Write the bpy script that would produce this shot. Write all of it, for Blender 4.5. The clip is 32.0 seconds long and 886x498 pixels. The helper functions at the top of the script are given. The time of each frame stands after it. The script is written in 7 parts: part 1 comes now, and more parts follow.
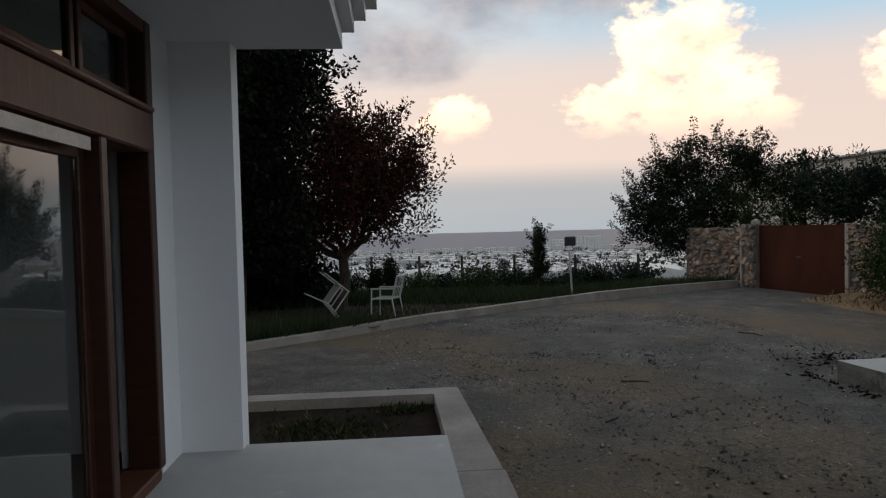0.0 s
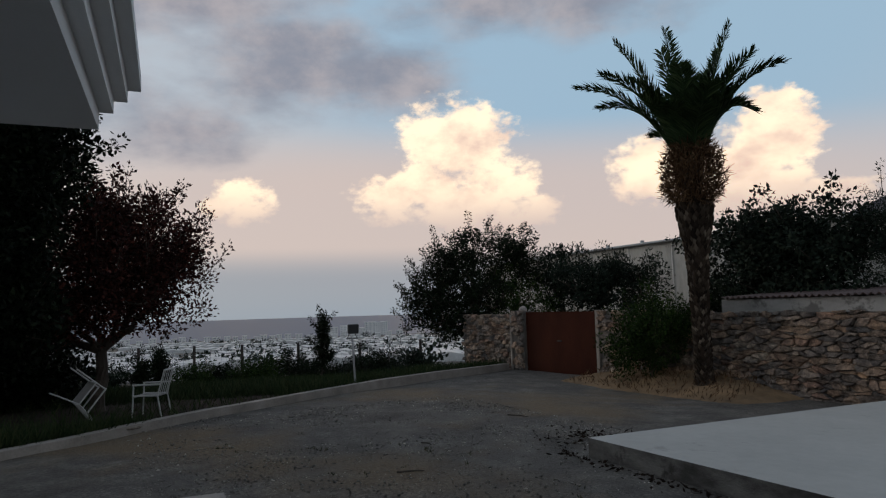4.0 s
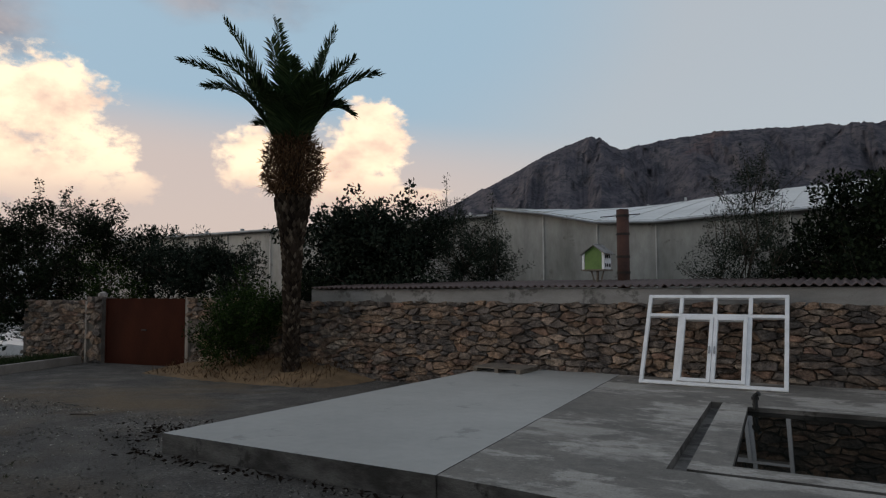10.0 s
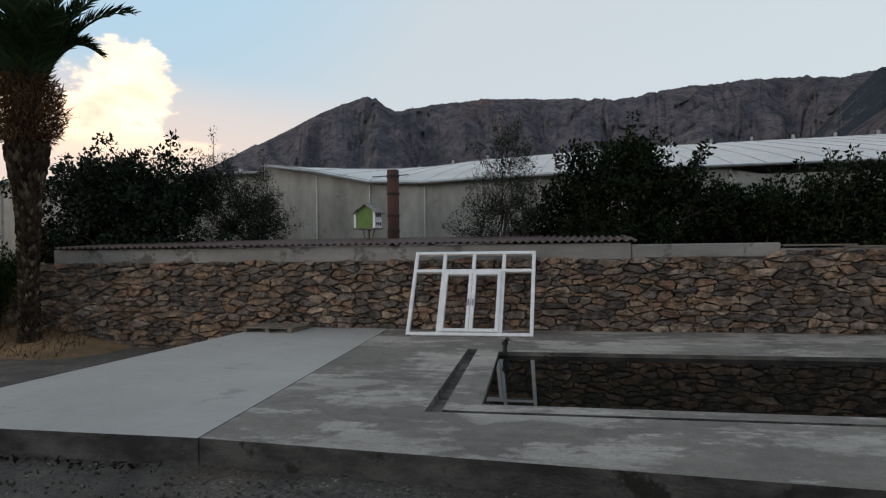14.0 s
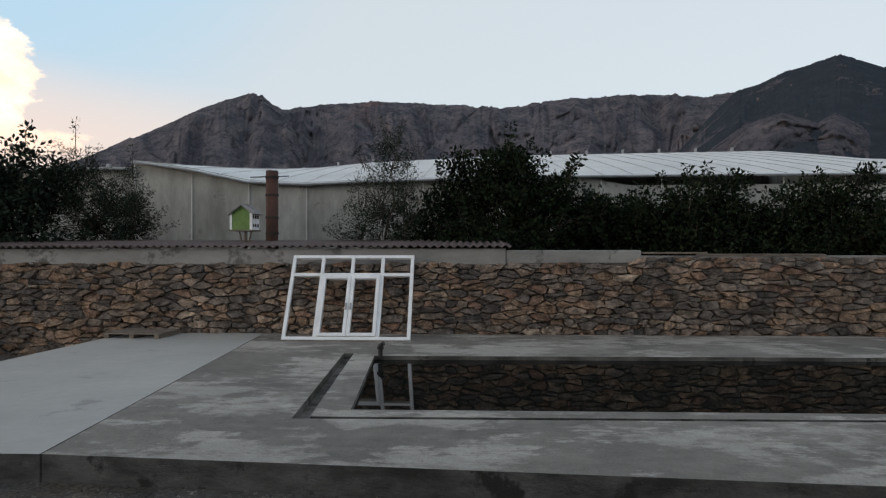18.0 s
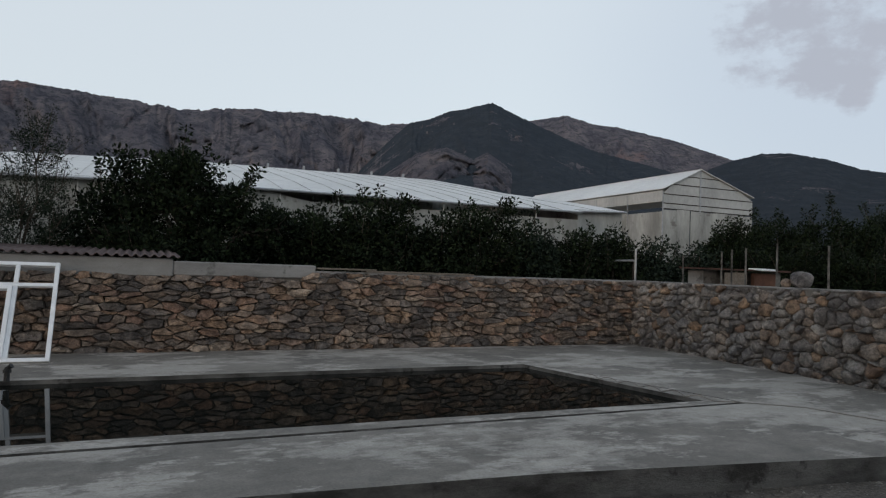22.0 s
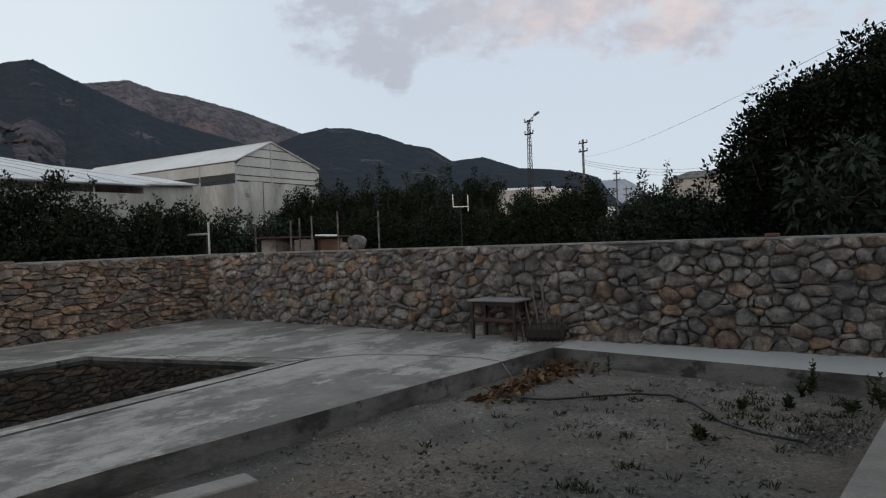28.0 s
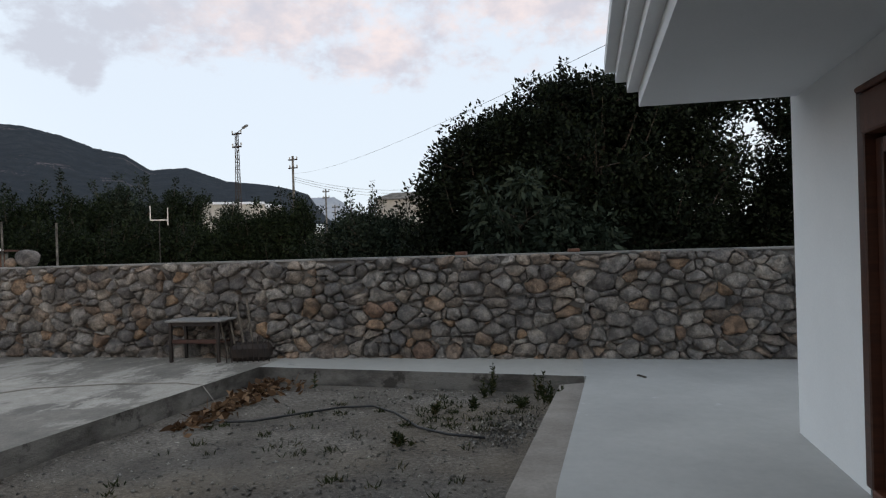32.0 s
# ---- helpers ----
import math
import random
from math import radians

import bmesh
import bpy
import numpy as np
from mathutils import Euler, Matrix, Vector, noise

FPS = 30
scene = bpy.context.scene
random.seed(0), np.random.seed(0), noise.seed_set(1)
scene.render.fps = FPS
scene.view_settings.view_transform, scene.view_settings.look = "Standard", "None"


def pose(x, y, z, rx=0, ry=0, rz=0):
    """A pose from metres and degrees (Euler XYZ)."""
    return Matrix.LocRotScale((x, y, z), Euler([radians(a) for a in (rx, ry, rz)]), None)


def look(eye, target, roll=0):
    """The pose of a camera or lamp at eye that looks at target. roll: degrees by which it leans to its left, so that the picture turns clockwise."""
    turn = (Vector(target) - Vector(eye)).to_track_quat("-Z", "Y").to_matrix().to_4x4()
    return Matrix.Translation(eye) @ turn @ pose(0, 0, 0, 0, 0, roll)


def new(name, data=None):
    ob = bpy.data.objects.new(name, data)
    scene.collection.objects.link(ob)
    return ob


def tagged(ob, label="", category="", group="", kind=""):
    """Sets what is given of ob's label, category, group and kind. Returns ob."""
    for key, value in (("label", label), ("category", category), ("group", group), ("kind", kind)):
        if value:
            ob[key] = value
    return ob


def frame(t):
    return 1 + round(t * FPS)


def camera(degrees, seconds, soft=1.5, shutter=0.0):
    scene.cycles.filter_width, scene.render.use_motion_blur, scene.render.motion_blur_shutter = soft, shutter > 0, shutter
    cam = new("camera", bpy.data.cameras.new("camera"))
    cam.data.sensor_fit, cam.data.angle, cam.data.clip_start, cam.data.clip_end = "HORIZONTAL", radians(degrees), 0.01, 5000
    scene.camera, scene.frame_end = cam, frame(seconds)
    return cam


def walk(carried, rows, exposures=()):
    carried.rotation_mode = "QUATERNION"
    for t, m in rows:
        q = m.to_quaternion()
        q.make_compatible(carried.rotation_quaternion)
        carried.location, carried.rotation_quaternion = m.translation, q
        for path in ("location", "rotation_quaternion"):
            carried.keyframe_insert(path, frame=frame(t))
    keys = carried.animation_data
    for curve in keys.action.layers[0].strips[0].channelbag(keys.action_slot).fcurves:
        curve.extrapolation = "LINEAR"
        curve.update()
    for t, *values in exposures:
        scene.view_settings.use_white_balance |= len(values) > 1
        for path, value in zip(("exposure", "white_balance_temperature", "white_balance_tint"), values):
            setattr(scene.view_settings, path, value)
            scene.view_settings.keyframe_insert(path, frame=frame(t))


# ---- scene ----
cam = camera(66.2, 32.0, soft=1.2)
PATH = [
    (0, (0.09, 0.134, 1.534), (-1.885, 0.438, 1.471), -1.4),
    (0.5, (0.09, 0.157, 1.541), (-1.869, 0.557, 1.498), -1.4),
    (1, (0.092, 0.169, 1.545), (-1.84, 0.689, 1.521), -1.0),
    (1.5, (0.103, 0.18, 1.55), (-1.801, 0.793, 1.559), -0.7),
    (2, (0.109, 0.195, 1.562), (-1.76, 0.903, 1.615), -0.9),
    (2.5, (0.128, 0.207, 1.574), (-1.716, 0.976, 1.67), -1.4),
    (3, (0.119, 0.234, 1.57), (-1.694, 1.068, 1.699), -1.6),
    (3.5, (0.134, 0.241, 1.58), (-1.667, 1.099, 1.724), -1.6),
    (5.5, (0.129, 0.33, 1.577), (-3.173, 2.512, 2.158), -1.89),
    (6, (0.126, 0.384, 1.575), (-3.071, 2.724, 2.129), -2.38),
    (6.5, (0.117, 0.432, 1.566), (-2.993, 2.891, 2.092), -2.76),
    (7, (0.107, 0.466, 1.55), (-2.914, 3.045, 2.016), -2.20),
    (7.5, (0.11, 0.475, 1.556), (-2.835, 3.151, 1.964), -1.45),
    (8, (0.131, 0.482, 1.545), (-2.422, 3.547, 1.847), -1.46),
    (8.5, (0.073, 0.477, 1.552), (-2.335, 3.661, 1.803), -1.65),
    (9, (0.071, 0.47, 1.562), (-2.233, 3.73, 1.821), -0.79),
    (9.5, (0.077, 0.463, 1.556), (-2.125, 3.792, 1.814), -0.63),
    (10, (0.07, 0.455, 1.554), (-1.964, 3.891, 1.797), -0.25),
    (10.5, (0.097, 0.445, 1.551), (-1.692, 4.019, 1.704), -0.19),
    (11, (0.098, 0.439, 1.545), (-1.475, 4.115, 1.67), -0.20),
    (11.5, (0.124, 0.411, 1.547), (-1.21, 4.182, 1.614), -0.47),
    (12, (0.148, 0.427, 1.538), (-0.929, 4.279, 1.584), -0.16),
    (12.5, (0.153, 0.427, 1.536), (-0.859, 4.297, 1.542), -0.20),
    (13, (0.187, 0.433, 1.537), (-0.776, 4.316, 1.513), -0.41),
    (13.5, (0.177, 0.423, 1.534), (-0.73, 4.318, 1.499), -0.55),
    (14, (0.181, 0.409, 1.535), (-0.648, 4.322, 1.527), -0.75),
    (14.5, (0.177, 0.401, 1.537), (-0.625, 4.32, 1.528), -0.78),
    (16.5, (0.274, 0.407, 1.548), (-0.393, 4.35, 1.507), -0.82),
    (17, (0.305, 0.376, 1.553), (-0.158, 4.349, 1.52), -0.70),
    (17.5, (0.33, 0.387, 1.559), (0.001, 4.373, 1.573), -0.04),
    (18, (0.35, 0.384, 1.56), (0.172, 4.38, 1.564), -0.03),
    (18.5, (0.361, 0.414, 1.568), (0.371, 4.414, 1.537), 0.35),
    (19, (0.363, 0.429, 1.559), (0.525, 4.425, 1.476), 0.10),
    (19.5, (0.381, 0.449, 1.562), (0.664, 4.439, 1.525), 0.50),
    (20, (0.427, 0.43, 1.561), (0.799, 4.413, 1.546), 0.49),
    (20.5, (0.48, 0.427, 1.567), (0.948, 4.4, 1.58), 1.21),
    (21, (0.479, 0.41, 1.558), (1.221, 4.341, 1.601), 1.74),
    (21.5, (0.446, 0.434, 1.554), (1.656, 4.246, 1.636), 2.06),
    (22, (0.425, 0.43, 1.563), (2.051, 4.083, 1.682), 1.95),
    (22.5, (0.42, 0.452, 1.574), (2.326, 3.965, 1.724), 1.91),
    (23, (0.406, 0.427, 1.567), (2.48, 3.844, 1.722), 1.46),
    (23.5, (0.399, 0.407, 1.572), (2.591, 3.75, 1.713), 1.21),
    (24, (0.383, 0.342, 1.544), (2.642, 3.641, 1.659), 0.56),
    (24.5, (0.402, 0.335, 1.549), (2.715, 3.597, 1.65), 0.05),
    (25, (0.39, 0.314, 1.554), (2.866, 3.454, 1.629), -0.57),
    (25.5, (0.387, 0.294, 1.557), (3.022, 3.304, 1.599), -1.72),
    (27.5, (0.535, 0.284, 1.557), (3.558, 2.903, 1.503), -1.45),
    (28, (0.518, 0.293, 1.564), (3.922, 2.392, 1.514), -2.14),
    (28.5, (0.505, 0.313, 1.543), (4.18, 1.89, 1.539), -1.40),
    (29, (0.512, 0.29, 1.55), (4.316, 1.529, 1.597), -1.48),
    (29.5, (0.493, 0.269, 1.548), (4.387, 1.178, 1.626), -1.02),
    (30, (0.51, 0.247, 1.552), (4.452, 0.923, 1.61), -1.36),
    (30.5, (0.509, 0.238, 1.556), (4.486, 0.666, 1.597), -1.40),
    (31, (0.522, 0.234, 1.562), (4.511, 0.53, 1.583), -1.11),
    (31.5, (0.516, 0.24, 1.554), (4.508, 0.494, 1.567), -1.41),
    (32, (0.51, 0.256, 1.569), (4.476, 0.779, 1.56), -1.68),
]
# seconds, stops, white balance
EXPOSURES = [(0.0, -0.1, 6900, 11), (2.0, -0.3, 6900, 11), (3.5, -0.5, 6700, 11), (5.5, -0.62, 5750, 8), (7.0, -0.6, 5700, 8), (8.0, -0.58, 6200, 10), (10.0, -0.5, 6700, 11), (13.0, -0.15, 6800, 10), (17.0, 0.0, 6800, 10), (21.0, 0.05, 6700, 10), (22.5, -0.02, 6700, 10), (25.0, -0.02, 6700, 10), (28.0, 0.1, 6800, 10), (29.0, 0.28, 6850, 10), (30.0, 0.4, 6900, 11), (32.0, 0.45, 6900, 11)]

walk(cam, [(t, look(eye, target, roll)) for t, eye, target, roll in PATH], EXPOSURES)


# ---- sky and sun ----
def sky_world():
    w = bpy.data.worlds.new("evening_sky")
    scene.world = w
    w.use_nodes = True
    nt = w.node_tree
    bg = nt.nodes["Background"]
    link, node = nt.links.new, nt.nodes.new

    def put(s, v):
        if isinstance(v, (int, float)):
            s.default_value = v
        elif isinstance(v, tuple):
            s.default_value = (*v, 1)
        else:
            link(v, s)

    def calc(op, a, b=0.0, clamp=False):
        n = node("ShaderNodeMath")
        n.operation, n.use_clamp = op, clamp
        put(n.inputs[0], a)
        put(n.inputs[1], b)
        return n.outputs[0]

    def blend(f, a, b, kind="MIX"):
        n = node("ShaderNodeMix")
        n.data_type, n.blend_type = "RGBA", kind
        put(n.inputs[0], f)
        put(n.inputs[6], a)
        put(n.inputs[7], b)
        return n.outputs[2]

    def soft(v, lo, hi):
        n = node("ShaderNodeMapRange")
        n.interpolation_type = "SMOOTHSTEP"
        put(n.inputs[0], v)
        n.inputs[1].default_value, n.inputs[2].default_value = lo, hi
        return n.outputs[0]

    sky = node("ShaderNodeTexSky")
    sky.sky_type, sky.sun_disc = "NISHITA", False
    sky.sun_elevation, sky.sun_rotation = math.radians(SUN_EL), math.radians(SUN_AZ)
    sky.air_density, sky.dust_density, sky.ozone_density = 1.0, 1.2, 1.4
    co = node("ShaderNodeTexCoord").outputs["Generated"]
    sep = node("ShaderNodeSeparateXYZ")
    link(co, sep.inputs[0])
    az = calc("MULTIPLY", calc("ARCTAN2", sep.outputs[0], sep.outputs[1]), 57.2958)
    el = calc("MULTIPLY", calc("ARCSINE", sep.outputs[2]), 57.2958)

    def grain(scale, detail, rough, stretch=2.0):
        mp = node("ShaderNodeMapping")
        mp.inputs["Scale"].default_value = (1, 1, stretch)
        link(co, mp.inputs[0])
        n = node("ShaderNodeTexNoise")
        n.inputs["Scale"].default_value, n.inputs["Detail"].default_value, n.inputs["Roughness"].default_value = scale, detail, rough
        link(mp.outputs[0], n.inputs["Vector"])
        return n.outputs["Fac"]

    puff, curl, wisp, shade = grain(11, 9, 0.6), grain(34, 6, 0.6, 1.4), grain(4.5, 7, 0.55, 2.6), grain(12, 8, 0.6, 1.5)

    def mound(blobs):
        """How deep inside one of several round cloud masses a direction lies."""
        best = None
        for a, e, wa, we in blobs:
            x, y = calc("DIVIDE", calc("SUBTRACT", az, a), wa), calc("DIVIDE", calc("SUBTRACT", el, e), we)
            v = calc("SUBTRACT", 1.0, calc("ADD", calc("MULTIPLY", x, x), calc("MULTIPLY", y, y)))
            best = v if best is None else calc("MAXIMUM", best, v)
        return calc("MAXIMUM", best, -3.0)

    gain = SKY_GAIN
    base = blend(1.0, sky.outputs[0], (SKY_STRENGTH,) * 3, "MULTIPLY")
    # thin milky veil
    veil = blend(soft(el, 30.0, 80.0), tuple(gain * v for v in (0.8, 0.89, 0.98)), tuple(gain * v for v in (0.2, 0.27, 0.4)))
    clear = soft(mound([(-46, 26, 38, 22)]), 0.0, 0.8)
    base = blend(0.75, base, veil)
    base = blend(calc("MULTIPLY", clear, 0.62), base, tuple(gain * v for v in (0.4, 0.7, 0.95)))
    # duller blue to the east
    dull = soft(mound([(74, 14, 46, 26)]), 0.0, 0.9)
    base = blend(calc("MULTIPLY", dull, 0.6), base, tuple(gain * v for v in (0.47, 0.56, 0.7)))
    # peach light over the sea, blue-grey haze below it
    side = soft(mound([(-72, 5, 75, 200)]), 0.0, 0.8)
    peach = calc("MULTIPLY", soft(mound([(-64, 7.5, 60, 8.5)]), 0.0, 0.9), 0.74)
    base = blend(peach, base, tuple(gain * v for v in (1.0, 0.775, 0.67)))
    haze = calc("MULTIPLY", soft(mound([(-75, 0.8, 70, 4.6)]), 0.0, 0.9), 0.72)
    base = blend(haze, base, tuple(gain * v for v in (0.37, 0.45, 0.53)))
    # grey-violet layers
    grey = calc("ADD", mound([(-76, 20, 13, 5.5), (-89, 15, 11, 4), (-60, 24, 12, 3), (-100, 24, 14, 6), (-84, 26, 16, 6), (-66, 19, 9, 4), (-50, 25.5, 15, 5), (51, 18.5, 5.5, 4.2), (52.8, 15.8, 3.6, 2.2), (55.2, 13.6, 1.2, 1.3), (60, 18.5, 10, 3.6), (72, 18.0, 12, 4.2), (79, 15.5, 5, 2.4), (88, 20.5, 16, 6), (66, 27, 30, 7)]), calc("MULTIPLY", calc("SUBTRACT", wisp, 0.5), 3.2))
    east = soft(az, 20.0, 40.0)
    grey = calc("ADD", grey, calc("MULTIPLY", east, calc("ADD", calc("MULTIPLY", calc("SUBTRACT", puff, 0.5), 3.6), calc("MULTIPLY", calc("SUBTRACT", curl, 0.5), 2.4))))
    greyc = blend(soft(shade, 0.3, 0.72), tuple(gain * v for v in (0.36, 0.38, 0.46)), tuple(gain * v for v in (0.64, 0.58, 0.6)))
    rosy = blend(soft(shade, 0.35, 0.7), tuple(gain * v for v in (0.46, 0.47, 0.55)), tuple(gain * v for v in (0.68, 0.61, 0.63)))
    eastc = blend(soft(az, 54.0, 70.0), tuple(gain * v for v in (0.43, 0.47, 0.56)), rosy)
    greyc = blend(east, greyc, eastc)
    base = blend(calc("MULTIPLY", soft(grey, -0.15, 1.2), 0.9), base, greyc)
    # sunlit heaped clouds
    heap = calc("ADD", mound([(-61.6, 14.2, 6.0, 4.2), (-62, 9.5, 7.5, 4.2), (-67.6, 9.2, 3.6, 2.6), (-57, 9, 4.0, 3), (-36.2, 12.3, 3.4, 4.0), (-40, 9.5, 6.5, 4), (-45, 10.2, 4.8, 3.6), (-79.7, 8.9, 3.4, 2.0), (-33, 7.5, 4, 1.6)]), calc("ADD", calc("MULTIPLY", calc("SUBTRACT", puff, 0.5), 3.0), calc("MULTIPLY", calc("SUBTRACT", curl, 0.5), 1.7)))
    warm = blend(calc("MULTIPLY", soft(shade, 0.22, 0.62), soft(el, 4.5, 11.0)), tuple(gain * v for v in (1.2, 0.86, 0.7)), tuple(gain * v for v in (2.0, 1.58, 1.12)))
    base = blend(calc("MULTIPLY", calc("MULTIPLY", soft(heap, 0.1, 0.75), 0.93), soft(el, 4.5, 10.5)), base, warm)
    link(base, bg.inputs["Color"])
    bg.inputs["Strength"].default_value = 1.0


SUN_AZ, SUN_EL = -118.0, 9.0
SKY_STRENGTH, SKY_GAIN = 0.12, 1.0
sky_world()
sun = new("sun", bpy.data.lights.new("sun", "SUN"))
sun.data.energy, sun.data.angle, sun.data.color = 0.5, math.radians(12), (1.0, 0.86, 0.74)
sun.matrix_world = look((0, 0, 50), Vector((0, 0, 50)) - Vector((math.sin(math.radians(SUN_AZ)), math.cos(math.radians(SUN_AZ)), math.tan(math.radians(SUN_EL)))))

# ---- small builders ----
def rad(a):
    return math.radians(a)


def polar(az, r, z=0.0):
    """A place r metres from the middle, az degrees clockwise from +y."""
    return Vector((r * math.sin(rad(az)), r * math.cos(rad(az)), z))


def mesh_of(bm, mat, smooth=False):
    me = bpy.data.meshes.new("mesh")
    bm.to_mesh(me)
    bm.free()
    if mat:
        me.materials.append(mat)
    if smooth:
        for p in me.polygons:
            p.use_smooth = True
    return me


def raw_mesh(verts, faces, mat, smooth=False):
    me = bpy.data.meshes.new("mesh")
    me.from_pydata(verts, [], faces)
    me.materials.append(mat)
    if smooth:
        me.polygons.foreach_set("use_smooth", [True] * len(me.polygons))
    me.update()
    return me


def part(name, bm, material, parent, label="", smooth=False):
    ob = new(name, mesh_of(bm, material, smooth))
    ob.parent = parent
    return tagged(ob, label) if label else ob


def raw_part(name, me, parent, label=""):
    ob = new(name, me)
    ob.parent = parent
    return tagged(ob, label) if label else ob


def thing(name, m, label, category, group="", kind=""):
    ob = new(name)
    ob.matrix_world = m
    return tagged(ob, label, category, group, kind)


def setting(name, me, label, category=""):
    return tagged(new(name, me), label, category, kind="structure")


def box(bm, x0, x1, y0, y1, z0, z1, m=None, bevel=0.0):
    vs = [bm.verts.new((x, y, z)) for x in (x0, x1) for y in (y0, y1) for z in (z0, z1)]
    fs = [bm.faces.new([vs[i] for i in f]) for f in ((0, 1, 3, 2), (4, 6, 7, 5), (0, 4, 5, 1), (2, 3, 7, 6), (0, 2, 6, 4), (1, 5, 7, 3))]
    if bevel:
        es = list({e for f in fs for e in f.edges})
        got = bmesh.ops.bevel(bm, geom=es, offset=bevel, segments=1, affect="EDGES")
        vs = list({v for f in got["faces"] for v in f.verts} | {v for v in vs if v.is_valid})
    if m is not None:
        for v in vs:
            v.co = m @ v.co
    return vs


def boxed(*a, **k):
    bm = bmesh.new()
    box(bm, *a, **k)
    return bm


def prism(bm, pts, z0, z1):
    lo = [bm.verts.new((p[0], p[1], z0)) for p in pts]
    hi = [bm.verts.new((p[0], p[1], z1)) for p in pts]
    n = len(pts)
    bm.faces.new(list(reversed(lo)))
    bm.faces.new(hi)
    for i in range(n):
        bm.faces.new((lo[i], lo[(i + 1) % n], hi[(i + 1) % n], hi[i]))
    return bm


def tube(bm, pts, radii, segs=8, cap=True):
    pts = [Vector(p) for p in pts]
    rings, up = [], Vector((0.3, 0.2, 1)).normalized()
    for i, p in enumerate(pts):
        d = (pts[min(i + 1, len(pts) - 1)] - pts[max(i - 1, 0)]).normalized()
        a = d.cross(up)
        if a.length < 0.05:
            a = d.cross(Vector((1, 0, 0)))
        a.normalize()
        b = d.cross(a)
        r = radii[i] if hasattr(radii, "__len__") else radii
        rings.append([bm.verts.new(p + r * (math.cos(k * math.tau / segs) * a + math.sin(k * math.tau / segs) * b)) for k in range(segs)])
    for r0, r1 in zip(rings, rings[1:]):
        for k in range(segs):
            bm.faces.new((r0[k], r0[(k + 1) % segs], r1[(k + 1) % segs], r1[k]))
    if cap:
        bm.faces.new(list(reversed(rings[0])))
        bm.faces.new(rings[-1])
    return bm


def tubed(pts, radii, segs=8):
    return tube(bmesh.new(), pts, radii, segs)


# ---- materials ----
def node_mat(name):
    m = bpy.data.materials.new(name)
    m.use_nodes = True
    nt = m.node_tree
    return m, nt, nt.nodes["Principled BSDF"]


def ramp(nt, fac, stops):
    r = nt.nodes.new("ShaderNodeValToRGB")
    e = r.color_ramp.elements
    while len(e) < len(stops):
        e.new(0.5)
    for s, (p, c) in zip(e, stops):
        s.position = p
        s.color = (*c, 1) if len(c) == 3 else c
    nt.links.new(fac, r.inputs[0])
    return r.outputs[0]


def noise_of(nt, scale, detail=4, rough=0.6, vec=None, stretch=None):
    n = nt.nodes.new("ShaderNodeTexNoise")
    n.inputs["Scale"].default_value, n.inputs["Detail"].default_value, n.inputs["Roughness"].default_value = scale, detail, rough
    if vec is None:
        g = nt.nodes.new("ShaderNodeNewGeometry")
        vec = g.outputs["Position"]
    if stretch:
        mp = nt.nodes.new("ShaderNodeMapping")
        mp.inputs["Scale"].default_value = stretch
        nt.links.new(vec, mp.inputs[0])
        vec = mp.outputs[0]
    nt.links.new(vec, n.inputs["Vector"])
    return n.outputs["Fac"]


def mix(nt, fac, a, b, kind="MIX"):
    n = nt.nodes.new("ShaderNodeMix")
    n.data_type, n.blend_type = "RGBA", kind
    for s, v in ((n.inputs[0], fac), (n.inputs[6], a), (n.inputs[7], b)):
        if isinstance(v, (int, float)):
            s.default_value = v
        elif isinstance(v, tuple):
            s.default_value = (*v, 1)
        else:
            nt.links.new(v, s)
    return n.outputs[2]


def bump(nt, bs, height, dist=0.01, strength=0.6):
    b = nt.nodes.new("ShaderNodeBump")
    b.inputs["Strength"].default_value, b.inputs["Distance"].default_value = strength, dist
    nt.links.new(height, b.inputs["Height"])
    nt.links.new(b.outputs[0], bs.inputs["Normal"])


def surface(name, dark, light, scale=3.0, grain=40.0, rough=0.8, relief=0.004, spots=None, metal=0.0, stretch=None, spread=(0.3, 0.7), vary=0.0, speck=0.4):
    """A matt surface: broad stains, fine grain and relief, at sizes in metres."""
    m, nt, bs = node_mat(name)
    big = noise_of(nt, scale, 5, 0.6, stretch=stretch)
    fine = noise_of(nt, grain, 4, 0.7, stretch=stretch)
    c = ramp(nt, big, [(spread[0], dark), (spread[1], light)])
    c = mix(nt, speck, c, ramp(nt, fine, [(0.3, (0.6, 0.6, 0.6)), (0.7, (1.25, 1.25, 1.25))]), "MULTIPLY")
    if spots:
        col, at, sc = spots
        c = mix(nt, ramp(nt, noise_of(nt, sc, 6, 0.65), [(at, (0, 0, 0)), (at + 0.06, (1, 1, 1))]), c, col)
    if vary:
        oi = nt.nodes.new("ShaderNodeObjectInfo")
        c = mix(nt, 1.0, c, ramp(nt, oi.outputs["Random"], [(0, (1 - vary,) * 3), (1, (1 + vary,) * 3)]), "MULTIPLY")
    nt.links.new(c, bs.inputs["Base Color"])
    bs.inputs["Roughness"].default_value, bs.inputs["Metallic"].default_value = rough, metal
    if relief:
        bump(nt, bs, fine, relief)
    return m


